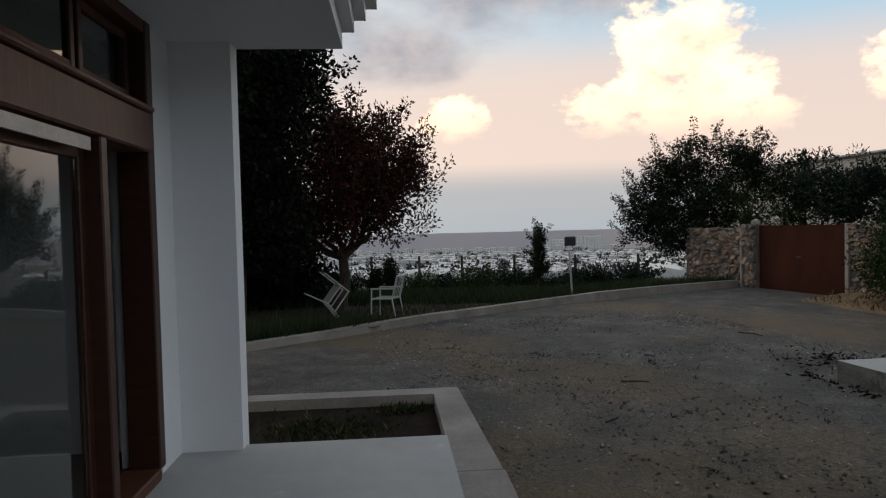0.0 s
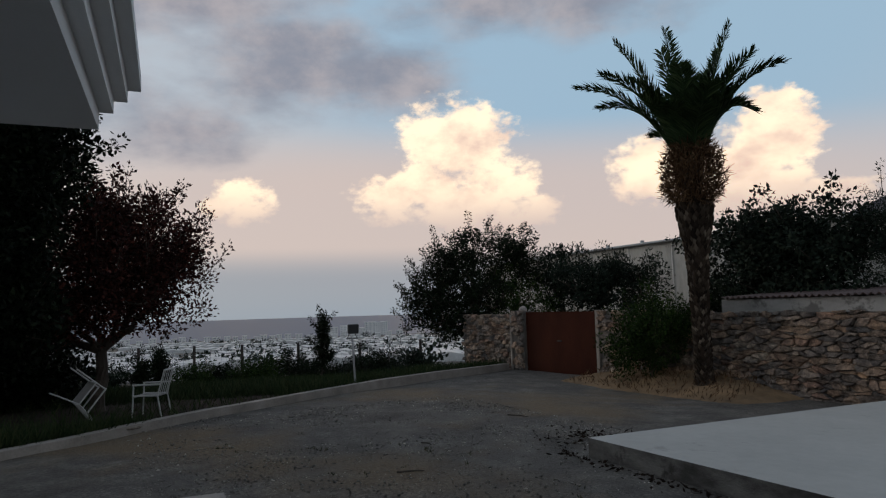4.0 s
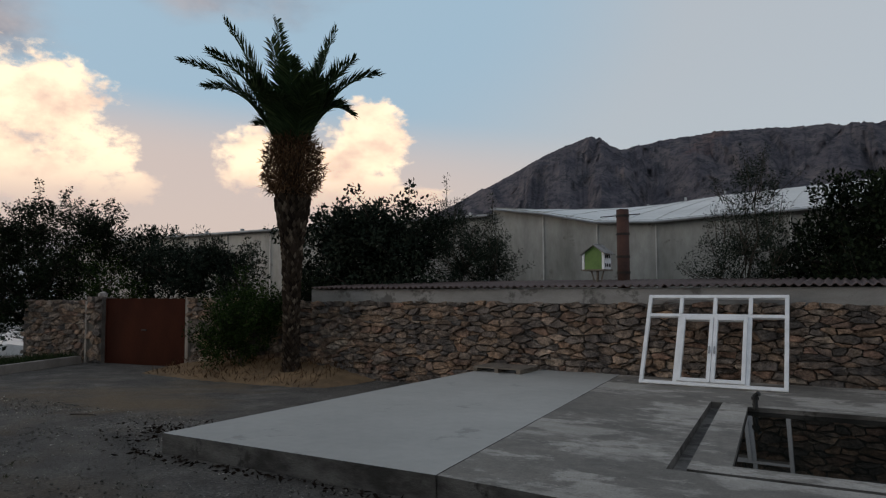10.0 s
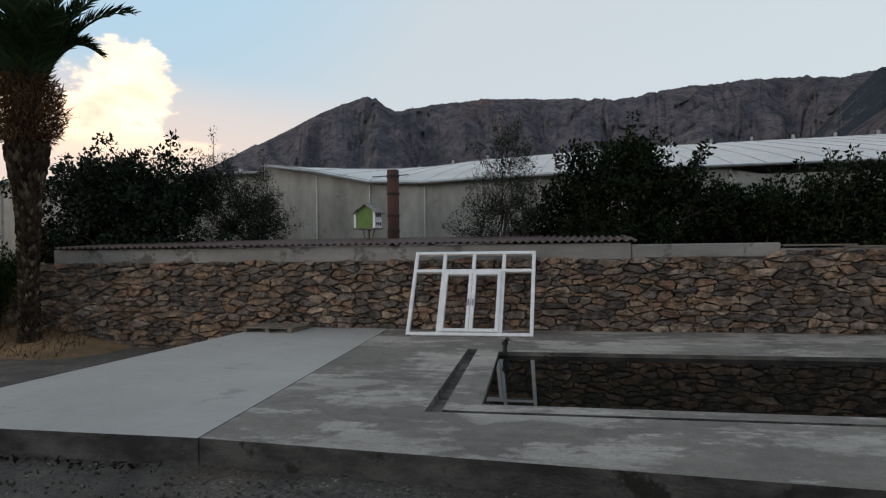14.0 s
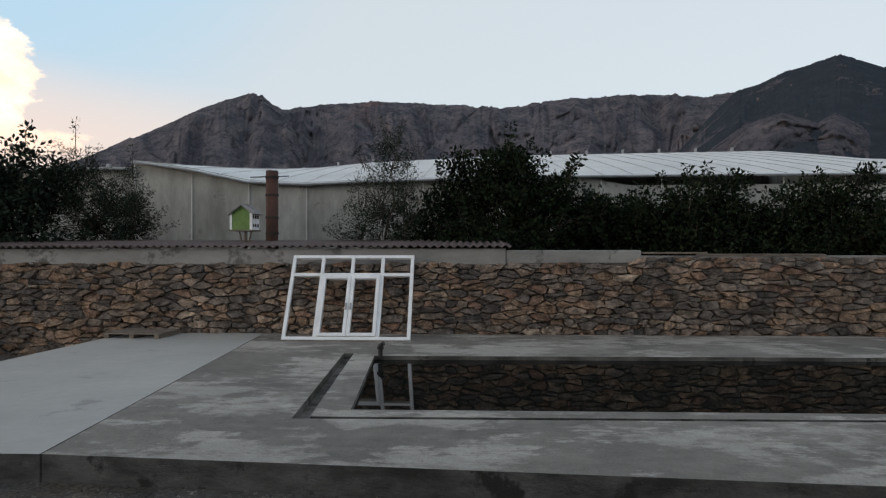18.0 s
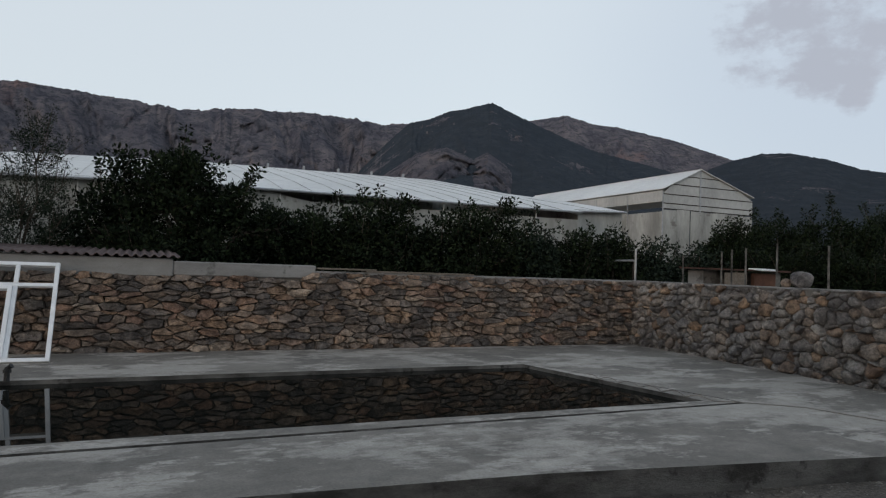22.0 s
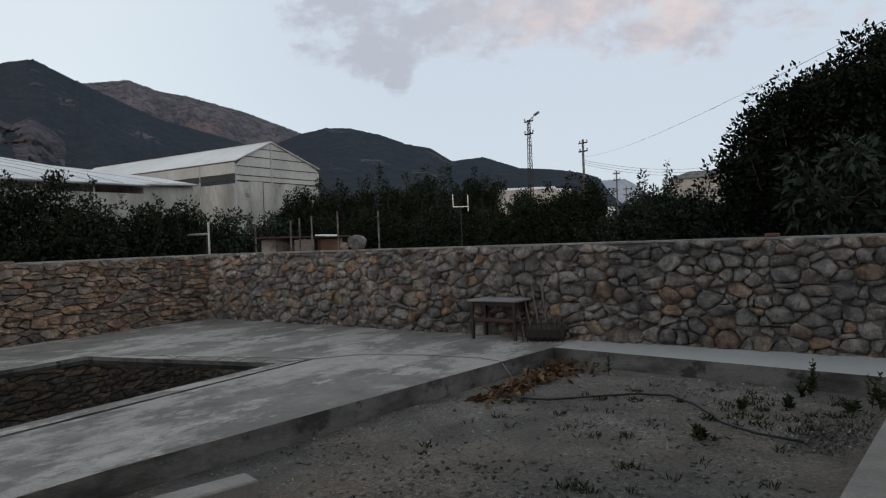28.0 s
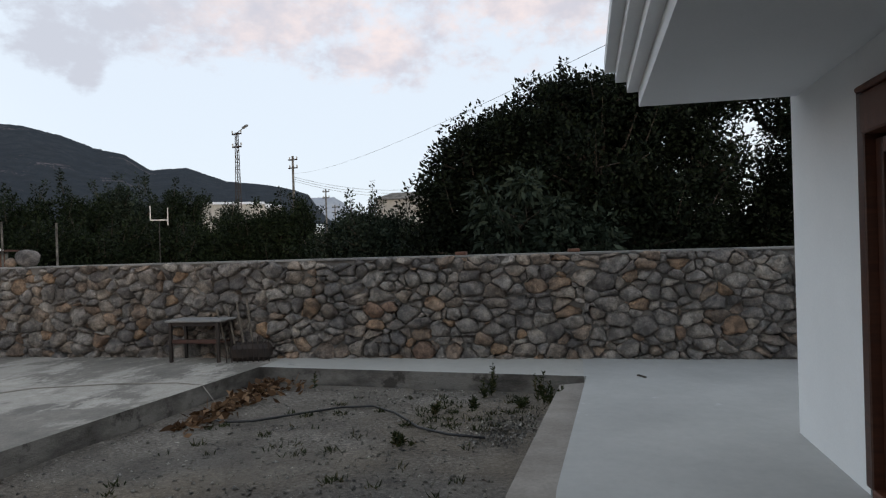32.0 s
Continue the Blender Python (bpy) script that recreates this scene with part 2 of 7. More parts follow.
def stone_mat(name, stops, island=False, rough=0.9):
    m, nt, bs = node_mat(name)
    if island:
        rnd = nt.nodes.new("ShaderNodeNewGeometry").outputs["Random Per Island"]
    else:
        rnd = nt.nodes.new("ShaderNodeObjectInfo").outputs["Random"]
    base = ramp(nt, rnd, stops)
    n1, n2 = noise_of(nt, 7, 8, 0.72), noise_of(nt, 90, 4, 0.7)
    c = mix(nt, 0.8, base, ramp(nt, n1, [(0.41, (0.42, 0.41, 0.4)), (0.5, (0.9, 0.89, 0.87)), (0.6, (1.5, 1.46, 1.4))]), "MULTIPLY")
    c = mix(nt, 0.8, c, ramp(nt, noise_of(nt, 1.7, 5, 0.65), [(0.4, (0.62, 0.62, 0.64)), (0.6, (1.32, 1.28, 1.22))]), "MULTIPLY")
    c = mix(nt, 0.5, c, ramp(nt, n2, [(0.4, (0.55, 0.55, 0.55)), (0.62, (1.4, 1.4, 1.4))]), "MULTIPLY")
    nt.links.new(c, bs.inputs["Base Color"])
    bs.inputs["Roughness"].default_value = rough
    bump(nt, bs, noise_of(nt, 9, 8, 0.75), 0.09, 1.0)
    return m


def leaf_mat(name, stops, rough=0.55, sheen=0.0):
    m, nt, bs = node_mat(name)
    rnd = nt.nodes.new("ShaderNodeNewGeometry").outputs["Random Per Island"]
    c = mix(nt, 0.5, ramp(nt, rnd, stops), ramp(nt, noise_of(nt, 1.2, 3), [(0.3, (0.5, 0.5, 0.5)), (0.7, (1.4, 1.4, 1.4))]), "MULTIPLY")
    nt.links.new(c, bs.inputs["Base Color"])
    bs.inputs["Roughness"].default_value = rough
    bs.inputs["Specular IOR Level"].default_value = 0.05
    return m


def plain(name, c, rough=0.5, metal=0.0):
    return surface(name, tuple(v * 0.86 for v in c), tuple(min(1, v * 1.06) for v in c), 5.0, 60.0, rough, 0.0006, metal=metal, speck=0.15)


def deck_mat():
    """Old concrete: grey with darker damp areas, pale worn patches and drips."""
    m, nt, bs = node_mat("old_concrete")
    a, b, c_, d = noise_of(nt, 0.5, 7, 0.75), noise_of(nt, 0.55, 10, 0.7, stretch=(0.8, 1.3, 1)), noise_of(nt, 7, 7, 0.72), noise_of(nt, 45, 4, 0.7)
    c = ramp(nt, a, [(0.34, (0.15, 0.134, 0.115)), (0.5, (0.205, 0.184, 0.158)), (0.66, (0.272, 0.246, 0.212))])
    c = mix(nt, ramp(nt, noise_of(nt, 1.0, 9, 0.72, stretch=(0.8, 1.25, 1)), [(0.5, (0, 0, 0)), (0.64, (0.6, 0.6, 0.6))]), c, (0.12, 0.109, 0.096))
    c = mix(nt, ramp(nt, b, [(0.505, (0, 0, 0)), (0.53, (0.4, 0.4, 0.4)), (0.56, (0.8, 0.8, 0.8))]), c, (0.41, 0.376, 0.33))
    c = mix(nt, ramp(nt, noise_of(nt, 1.1, 10, 0.74, stretch=(0.7, 1.25, 1)), [(0.54, (0, 0, 0)), (0.59, (0.8, 0.8, 0.8))]), c, (0.46, 0.42, 0.37))
    c = mix(nt, ramp(nt, noise_of(nt, 14, 5, 0.7), [(0.64, (0, 0, 0)), (0.67, (0.7, 0.7, 0.7))]), c, (0.08, 0.07, 0.06))
    c = mix(nt, 0.45, c, ramp(nt, c_, [(0.3, (0.6, 0.6, 0.6)), (0.7, (1.35, 1.35, 1.35))]), "MULTIPLY")
    c = mix(nt, 0.5, c, ramp(nt, d, [(0.3, (0.6, 0.6, 0.6)), (0.7, (1.35, 1.35, 1.35))]), "MULTIPLY")
    nt.links.new(c, bs.inputs["Base Color"])
    bs.inputs["Roughness"].default_value = 0.85
    bump(nt, bs, c_, 0.008, 0.6)
    return m


MAT = dict(
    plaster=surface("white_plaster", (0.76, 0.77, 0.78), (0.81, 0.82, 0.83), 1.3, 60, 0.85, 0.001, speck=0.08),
    # a step darker than the wall plaster
    soffit=surface("greyer_soffit", (0.65, 0.66, 0.67), (0.7, 0.71, 0.72), 0.8, 60, 0.85, 0.001, speck=0.08),
    porch=surface("smooth_concrete", (0.35, 0.345, 0.33), (0.45, 0.445, 0.425), 0.7, 8, 0.62, 0.001, ((0.49, 0.49, 0.485), 0.66, 3.0), speck=0.15),
    kerb=surface("kerb_concrete", (0.19, 0.165, 0.142), (0.34, 0.302, 0.265), 1.6, 30, 0.85, 0.006),
    deck=deck_mat(),
    slab=surface("new_concrete", (0.37, 0.355, 0.325), (0.47, 0.452, 0.415), 0.45, 7, 0.75, 0.001, ((0.31, 0.295, 0.27), 0.62, 1.2), speck=0.15),
    # much darker than the slab and terrace tops it borders
    side=surface("dark_side_concrete", (0.06, 0.054, 0.048), (0.2, 0.186, 0.168), 1.6, 22, 0.9, 0.02, ((0.05, 0.044, 0.038), 0.56, 2.2), stretch=(1, 1, 2.2), spread=(0.38, 0.62)),
    mortar=surface("mortar", (0.085, 0.073, 0.062), (0.19, 0.165, 0.14), 2.5, 30, 0.95, 0.015),
    band=surface("render_band", (0.19, 0.183, 0.176), (0.33, 0.318, 0.304), 1.1, 30, 0.9, 0.006, ((0.125, 0.118, 0.112), 0.57, 1.8), stretch=(1, 1, 3)),
    earth=surface("earth", (0.075, 0.06, 0.045), (0.15, 0.115, 0.075), 1.5, 30, 0.95, 0.03),
    soil=surface("dark_soil", (0.014, 0.01, 0.008), (0.034, 0.022, 0.015), 4, 40, 0.95, 0.04),
    wood=surface("varnished_wood", (0.035, 0.011, 0.006), (0.072, 0.024, 0.012), 3, 40, 0.42, 0.0015, stretch=(1, 1, 12)),
    # brighter and more orange than the stiles: varnish glints put into the colour
    woodh=surface("varnished_rail_glint", (0.06, 0.017, 0.007), (0.13, 0.04, 0.016), 3, 40, 0.5, 0.0015, stretch=(12, 1, 1)),
    oldwood=surface("weathered_wood", (0.11, 0.09, 0.07), (0.25, 0.21, 0.17), 3, 50, 0.9, 0.004, stretch=(1, 8, 8)),
    pvc=plain("white_plastic_frame", (0.85, 0.86, 0.87), 0.35),
    chairm=plain("pale_plastic", (0.42, 0.42, 0.4), 0.45),
    rust=surface("rust_brown_gate", (0.034, 0.0095, 0.005), (0.06, 0.016, 0.008), 1.6, 50, 0.85, 0.002, stretch=(1, 1, 0.4)),
    rustpipe=surface("rusty_flue", (0.035, 0.018, 0.014), (0.11, 0.048, 0.034), 2.2, 30, 0.85, 0.004),
    steel=surface("galvanised_steel", (0.3, 0.31, 0.32), (0.46, 0.47, 0.48), 5, 60, 0.5, 0.001, metal=0.6),
    dark=plain("dark_rubber", (0.02, 0.02, 0.02), 0.6),
    iron=surface("dark_iron", (0.016, 0.013, 0.012), (0.05, 0.032, 0.024), 6, 60, 0.75, 0.002),
    film=surface("dusty_plastic_film", (0.2, 0.2, 0.185), (0.46, 0.455, 0.43), 0.9, 5, 0.5, 0.01, ((0.17, 0.16, 0.145), 0.6, 1.1), stretch=(1, 1, 0.35)),
    gable=surface("greenhouse_gable_film", (0.34, 0.34, 0.33), (0.5, 0.5, 0.485), 0.5, 6, 0.5, 0.01, stretch=(1, 1, 0.5)),
    roof=surface("greenhouse_roof_film", (0.5, 0.5, 0.49), (0.68, 0.68, 0.665), 0.25, 6, 0.4, 0.01),
    tile=surface("corrugated_sheet", (0.07, 0.045, 0.042), (0.16, 0.115, 0.105), 1.2, 20, 0.8, 0.003),
    lime=surface("lime_green_paint", (0.1, 0.19, 0.045), (0.145, 0.25, 0.06), 4, 40, 0.6, 0.001),
    bark=surface("bark", (0.03, 0.024, 0.018), (0.085, 0.065, 0.05), 5, 25, 0.95, 0.03, stretch=(1, 1, 0.25)),
    palmbark=surface("palm_bark", (0.025, 0.018, 0.013), (0.07, 0.05, 0.035), 6, 30, 0.95, 0.01, vary=0.3),
    grass=leaf_mat("grass", [(0, (0.013, 0.024, 0.01)), (0.6, (0.028, 0.046, 0.018)), (1, (0.06, 0.068, 0.03))], 0.8),
    weed=leaf_mat("weeds", [(0, (0.02, 0.027, 0.012)), (0.75, (0.042, 0.052, 0.022)), (1, (0.12, 0.095, 0.045))], 0.8),
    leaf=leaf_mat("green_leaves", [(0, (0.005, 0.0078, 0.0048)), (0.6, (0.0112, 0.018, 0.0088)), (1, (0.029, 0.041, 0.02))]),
    # green_leaves scaled darker for the densest crowns
    leafd=leaf_mat("dark_crown_leaves", [(0, (0.0036, 0.0054, 0.0036)), (0.6, (0.0078, 0.0118, 0.0068)), (1, (0.0175, 0.025, 0.0135))]),
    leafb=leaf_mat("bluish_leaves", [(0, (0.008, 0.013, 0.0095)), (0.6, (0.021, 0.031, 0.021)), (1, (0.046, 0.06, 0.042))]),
    leafy=leaf_mat("fresh_leaves", [(0, (0.0086, 0.0185, 0.0046)), (0.6, (0.0224, 0.0436, 0.0099)), (1, (0.0495, 0.0792, 0.0198))]),
    redleaf=leaf_mat("purple_leaves", [(0, (0.017, 0.007, 0.007)), (0.6, (0.043, 0.0175, 0.014)), (1, (0.092, 0.03, 0.022))]),
    frond=leaf_mat("palm_fronds", [(0, (0.015, 0.03, 0.012)), (0.6, (0.035, 0.06, 0.025)), (1, (0.07, 0.1, 0.04))], 0.45),
    palmscale=leaf_mat("cut_leaf_bases", [(0, (0.018, 0.013, 0.01)), (0.7, (0.05, 0.036, 0.026)), (0.9, (0.1, 0.076, 0.056)), (1, (0.2, 0.16, 0.12))], 0.9),
    dry=leaf_mat("dry_fronds", [(0, (0.04, 0.022, 0.012)), (0.6, (0.1, 0.056, 0.03)), (1, (0.2, 0.12, 0.065))], 0.8),
    deadleaf=leaf_mat("fallen_leaves", [(0, (0.05, 0.028, 0.017)), (0.6, (0.125, 0.07, 0.038)), (1, (0.28, 0.175, 0.105))], 0.8),
    hose=plain("black_hose", (0.015, 0.015, 0.016), 0.45),
    stucco=surface("pale_stucco", (0.72, 0.71, 0.69), (0.84, 0.83, 0.81), 0.1, 2, 0.9, 0.0),
    far_glass=plain("far_window", (0.3, 0.32, 0.35), 0.3),
    # near-black: the unlit room's shade is put into the colour
    room=plain("room_shade_plaster", (0.07, 0.062, 0.055), 0.9),
    redbrick=surface("red_clay_block", (0.1, 0.045, 0.03), (0.17, 0.08, 0.05), 6, 40, 0.9, 0.004),
)


def ground_mat():
    m, nt, bs = node_mat("gravelly_ground")
    broad, mid, fine = noise_of(nt, 0.22, 4, 0.6), noise_of(nt, 1.7, 5, 0.65), noise_of(nt, 28, 5, 0.75)
    c = ramp(nt, mid, [(0.3, (0.056, 0.048, 0.04)), (0.5, (0.102, 0.09, 0.076)), (0.72, (0.17, 0.152, 0.13))])
    c = mix(nt, ramp(nt, broad, [(0.5, (0, 0, 0)), (0.64, (0.9, 0.9, 0.9))]), c, (0.15, 0.103, 0.056))
    at = nt.nodes.new("ShaderNodeSeparateXYZ")
    nt.links.new(nt.nodes.new("ShaderNodeNewGeometry").outputs["Position"], at.inputs[0])
    spread = nt.nodes.new("ShaderNodeMath")
    spread.operation, spread.inputs[1].default_value = "MULTIPLY_ADD", 7.0
    nt.links.new(noise_of(nt, 0.45, 5, 0.6), spread.inputs[0])
    nt.links.new(at.outputs["X"], spread.inputs[2])
    dusty = nt.nodes.new("ShaderNodeMapRange")
    dusty.inputs[1].default_value, dusty.inputs[2].default_value, dusty.inputs[4].default_value = 7.8, 9.6, 0.6
    nt.links.new(spread.outputs[0], dusty.inputs[0])
    c = mix(nt, dusty.outputs[0], c, ramp(nt, mid, [(0.3, (0.12, 0.1, 0.078)), (0.5, (0.175, 0.147, 0.116)), (0.72, (0.25, 0.215, 0.175))]))
    chips = nt.nodes.new("ShaderNodeTexVoronoi")
    chips.inputs["Scale"].default_value = 38.0
    nt.links.new(nt.nodes.new("ShaderNodeNewGeometry").outputs["Position"], chips.inputs["Vector"])
    bw = nt.nodes.new("ShaderNodeRGBToBW")
    nt.links.new(chips.outputs["Color"], bw.inputs[0])
    gravelly = ramp(nt, noise_of(nt, 0.5, 6, 0.65), [(0.42, (0.15, 0.15, 0.15)), (0.6, (0.9, 0.9, 0.9))])
    c = mix(nt, gravelly, c, mix(nt, 1.0, c, ramp(nt, bw.outputs[0], [(0.2, (0.72, 0.72, 0.73)), (0.5, (0.98, 0.99, 1.02)), (0.8, (1.5, 1.52, 1.58))]), "MULTIPLY"))
    c = mix(nt, 0.75, c, ramp(nt, fine, [(0.32, (0.45, 0.45, 0.45)), (0.5, (0.95, 0.95, 0.95)), (0.7, (1.6, 1.6, 1.6))]), "MULTIPLY")
    nt.links.new(c, bs.inputs["Base Color"])
    bs.inputs["Roughness"].default_value = 0.95
    bump(nt, bs, fine, 0.03, 0.9)
    return m


def mountain_mat(name, lo, hi):
    """Grey limestone cliffs with dark scrub on the gentler slopes, all tinted with painted air haze."""
    m, nt, bs = node_mat(name)
    g = nt.nodes.new("ShaderNodeNewGeometry")
    sep = nt.nodes.new("ShaderNodeSeparateXYZ")
    nt.links.new(g.outputs["Normal"], sep.inputs[0])
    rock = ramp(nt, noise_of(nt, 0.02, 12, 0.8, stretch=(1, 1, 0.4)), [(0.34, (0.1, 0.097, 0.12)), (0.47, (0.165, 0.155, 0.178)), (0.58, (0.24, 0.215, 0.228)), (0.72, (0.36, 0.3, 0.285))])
    # reddish rock tone, with the low sun's red coloured in
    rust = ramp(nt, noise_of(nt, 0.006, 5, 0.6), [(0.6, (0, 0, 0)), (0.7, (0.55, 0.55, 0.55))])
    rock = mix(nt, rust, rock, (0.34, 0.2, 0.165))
    # scrub lifted and blued: distance haze is mixed into its colour
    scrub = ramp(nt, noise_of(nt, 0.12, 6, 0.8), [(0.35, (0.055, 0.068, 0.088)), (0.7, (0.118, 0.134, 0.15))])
    s = nt.nodes.new("ShaderNodeMath")
    s.operation = "ADD"
    flat = nt.nodes.new("ShaderNodeMath")
    flat.operation = "MULTIPLY"
    flat.inputs[1].default_value = 0.4
    nt.links.new(sep.outputs["Z"], flat.inputs[0])
    nt.links.new(flat.outputs[0], s.inputs[0])
    w = nt.nodes.new("ShaderNodeMath")
    w.operation = "MULTIPLY"
    w.inputs[1].default_value = 1.6
    nt.links.new(noise_of(nt, 0.009, 14, 0.76, stretch=(1, 1, 0.6)), w.inputs[0])
    nt.links.new(w.outputs[0], s.inputs[1])
    c = mix(nt, ramp(nt, s.outputs[0], [(lo, (0, 0, 0)), (hi, (1, 1, 1))]), rock, scrub)
    # dark specks get the same haze tint
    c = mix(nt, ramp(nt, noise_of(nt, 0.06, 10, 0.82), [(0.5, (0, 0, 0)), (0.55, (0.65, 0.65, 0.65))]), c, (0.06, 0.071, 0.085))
    nt.links.new(c, bs.inputs["Base Color"])
    bs.inputs["Roughness"].default_value = 1.0
    bs.inputs["Specular IOR Level"].default_value = 0.0
    bump(nt, bs, noise_of(nt, 0.03, 12, 0.78, stretch=(1, 1, 0.35)), 22.0, 0.9)
    return m


def water_mat(name, rough, bump_scale, depth, base):
    m, nt, bs = node_mat(name)
    bs.inputs["Base Color"].default_value = (*base, 1)
    bs.inputs["Roughness"].default_value = rough
    bs.inputs["IOR"].default_value = 1.33
    if depth:
        bump(nt, bs, noise_of(nt, bump_scale, 2, 0.5), depth, 0.3)
    return m


def glass_mat():
    m, nt, bs = node_mat("window_glass")
    bs.inputs["Base Color"].default_value = (0.75, 0.8, 0.8, 1)
    bs.inputs["Roughness"].default_value = 0.0
    bs.inputs["IOR"].default_value = 1.5
    bs.inputs["Transmission Weight"].default_value = 1.0
    return m


MAT["ground"], MAT["glass"] = ground_mat(), glass_mat()
for k in ("rust", "soil"):
    MAT[k].node_tree.nodes["Principled BSDF"].inputs["Specular IOR Level"].default_value = 0.1
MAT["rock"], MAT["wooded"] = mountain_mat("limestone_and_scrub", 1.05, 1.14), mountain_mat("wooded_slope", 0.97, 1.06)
# pale blue stands for the haze before the farthest hill
MAT["farhill"] = surface("hazed_far_hill", (0.27, 0.3, 0.35), (0.36, 0.385, 0.43), 0.004, 0.03, 1.0, 0.5)
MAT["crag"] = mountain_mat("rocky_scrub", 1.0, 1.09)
MAT["water"] = water_mat("pool_water", 0.0, 3.0, 0.0, (0.006, 0.007, 0.006))
MAT["sea"] = water_mat("sea_water", 0.4, 0.02, 0.0, (0.12, 0.14, 0.185))
for k in ("sea", "water"):
    MAT[k].node_tree.nodes["Principled BSDF"].inputs["Specular IOR Level"].default_value = 0.12 if k == "sea" else 0.1
OCHRE = [(0, (0.14, 0.124, 0.117)), (0.25, (0.225, 0.19, 0.17)), (0.5, (0.285, 0.222, 0.18)), (0.72, (0.34, 0.236, 0.168)), (0.86, (0.28, 0.178, 0.135)), (1, (0.46, 0.38, 0.31))]
GREY = [(0, (0.19, 0.175, 0.17)), (0.35, (0.28, 0.26, 0.25)), (0.62, (0.36, 0.333, 0.315)), (0.8, (0.3, 0.255, 0.222)), (0.92, (0.33, 0.245, 0.19)), (0.97, (0.37, 0.25, 0.165)), (1, (0.26, 0.175, 0.135))]
MAT["stone_o"], MAT["stone_g"] = stone_mat("ochre_rubble", OCHRE), stone_mat("grey_rubble", GREY)
MAT["mortar_pale"] = surface("pale_mortar", (0.13, 0.12, 0.112), (0.25, 0.235, 0.22), 2.5, 30, 0.95, 0.03)
MAT["stone_oi"], MAT["stone_gi"] = stone_mat("ochre_rubble_far", OCHRE, True), stone_mat("grey_rubble_far", GREY, True)
MAT["pebble"] = stone_mat("pebbles", [(0, (0.13, 0.122, 0.11)), (0.6, (0.235, 0.222, 0.2)), (1, (0.5, 0.48, 0.44))], True)

# ---- the land ----
def smooth(a, b, v):
    t = min(1.0, max(0.0, (v - a) / (b - a)))
    return t * t * (3 - 2 * t)


SEA = -40.0
PLAIN_R = [16, 20, 26, 40, 80, 150, 250, 400, 600, 900, 1200, 1300, 5000]
PLAIN_Z = [0, -0.2, -0.75, -1.9, -5, -11, -17, -23, -29, -36, -40.5, -46, -60]


def land(x, y):
    """Height of the ground."""
    z = -0.22
    z -= 0.24 * smooth(6.0, 11.5, y) * smooth(-5.0, -7.0, x)
    z -= 0.14 * smooth(-8, -18, x) * (1 - smooth(6.0, 11.5, y))
    z += 0.2 * smooth(14.0, 20.0, y) + 0.2 * smooth(11, 16, x)
    r = math.hypot(x, y)
    gateway = smooth(-20.8, -19.2, x) * smooth(5, 10, y) * (1 - smooth(14, 18, y))
    toward = smooth(-0.25, 0.55, -x / max(r, 1.0))
    z += toward * (1 - gateway) * float(np.interp(r, PLAIN_R, PLAIN_Z))
    z += (1 - toward) * (2.2 * smooth(25, 70, r) + 24 * smooth(60, 900, r))
    if r > 60:
        z += (1 - toward) * 2.5 * noise.noise((x * 0.01, y * 0.01, 0))
    return z


def ground_sheet():
    rs = [0.0] + [0.6 * 1.062 ** i for i in range(150)]
    rs = [r for r in rs if r < 4600] + [4600]
    n = 144
    verts, faces = [(0, 0, land(0, 0))], []
    for r in rs[1:]:
        for k in range(n):
            a = k * math.tau / n
            x, y = r * math.sin(a), r * math.cos(a)
            wob = 0.018 * noise.noise((x * 0.9, y * 0.9, 3)) if r < 40 else 0
            verts.append((x, y, land(x, y) + wob))
    for k in range(n):
        faces.append((0, 1 + (k + 1) % n, 1 + k))
    for i in range(len(rs) - 2):
        for k in range(n):
            a, b = 1 + i * n + k, 1 + i * n + (k + 1) % n
            faces.append((a, b, b + n, a + n))
    me = raw_mesh(verts, faces, MAT["ground"], True)
    return setting("ground", me, "dark gravelly yard earth with sandy patches", "ground")


ground_sheet()

# the sea, a sheet that the coast dips under
bm = bmesh.new()
prism(bm, [(-4850, -4000), (-500, -4000), (-500, 3000), (-4850, 3000)], SEA - 1, SEA)
setting("water", mesh_of(bm, MAT["sea"]), "calm grey-blue sea under evening haze", "sea")


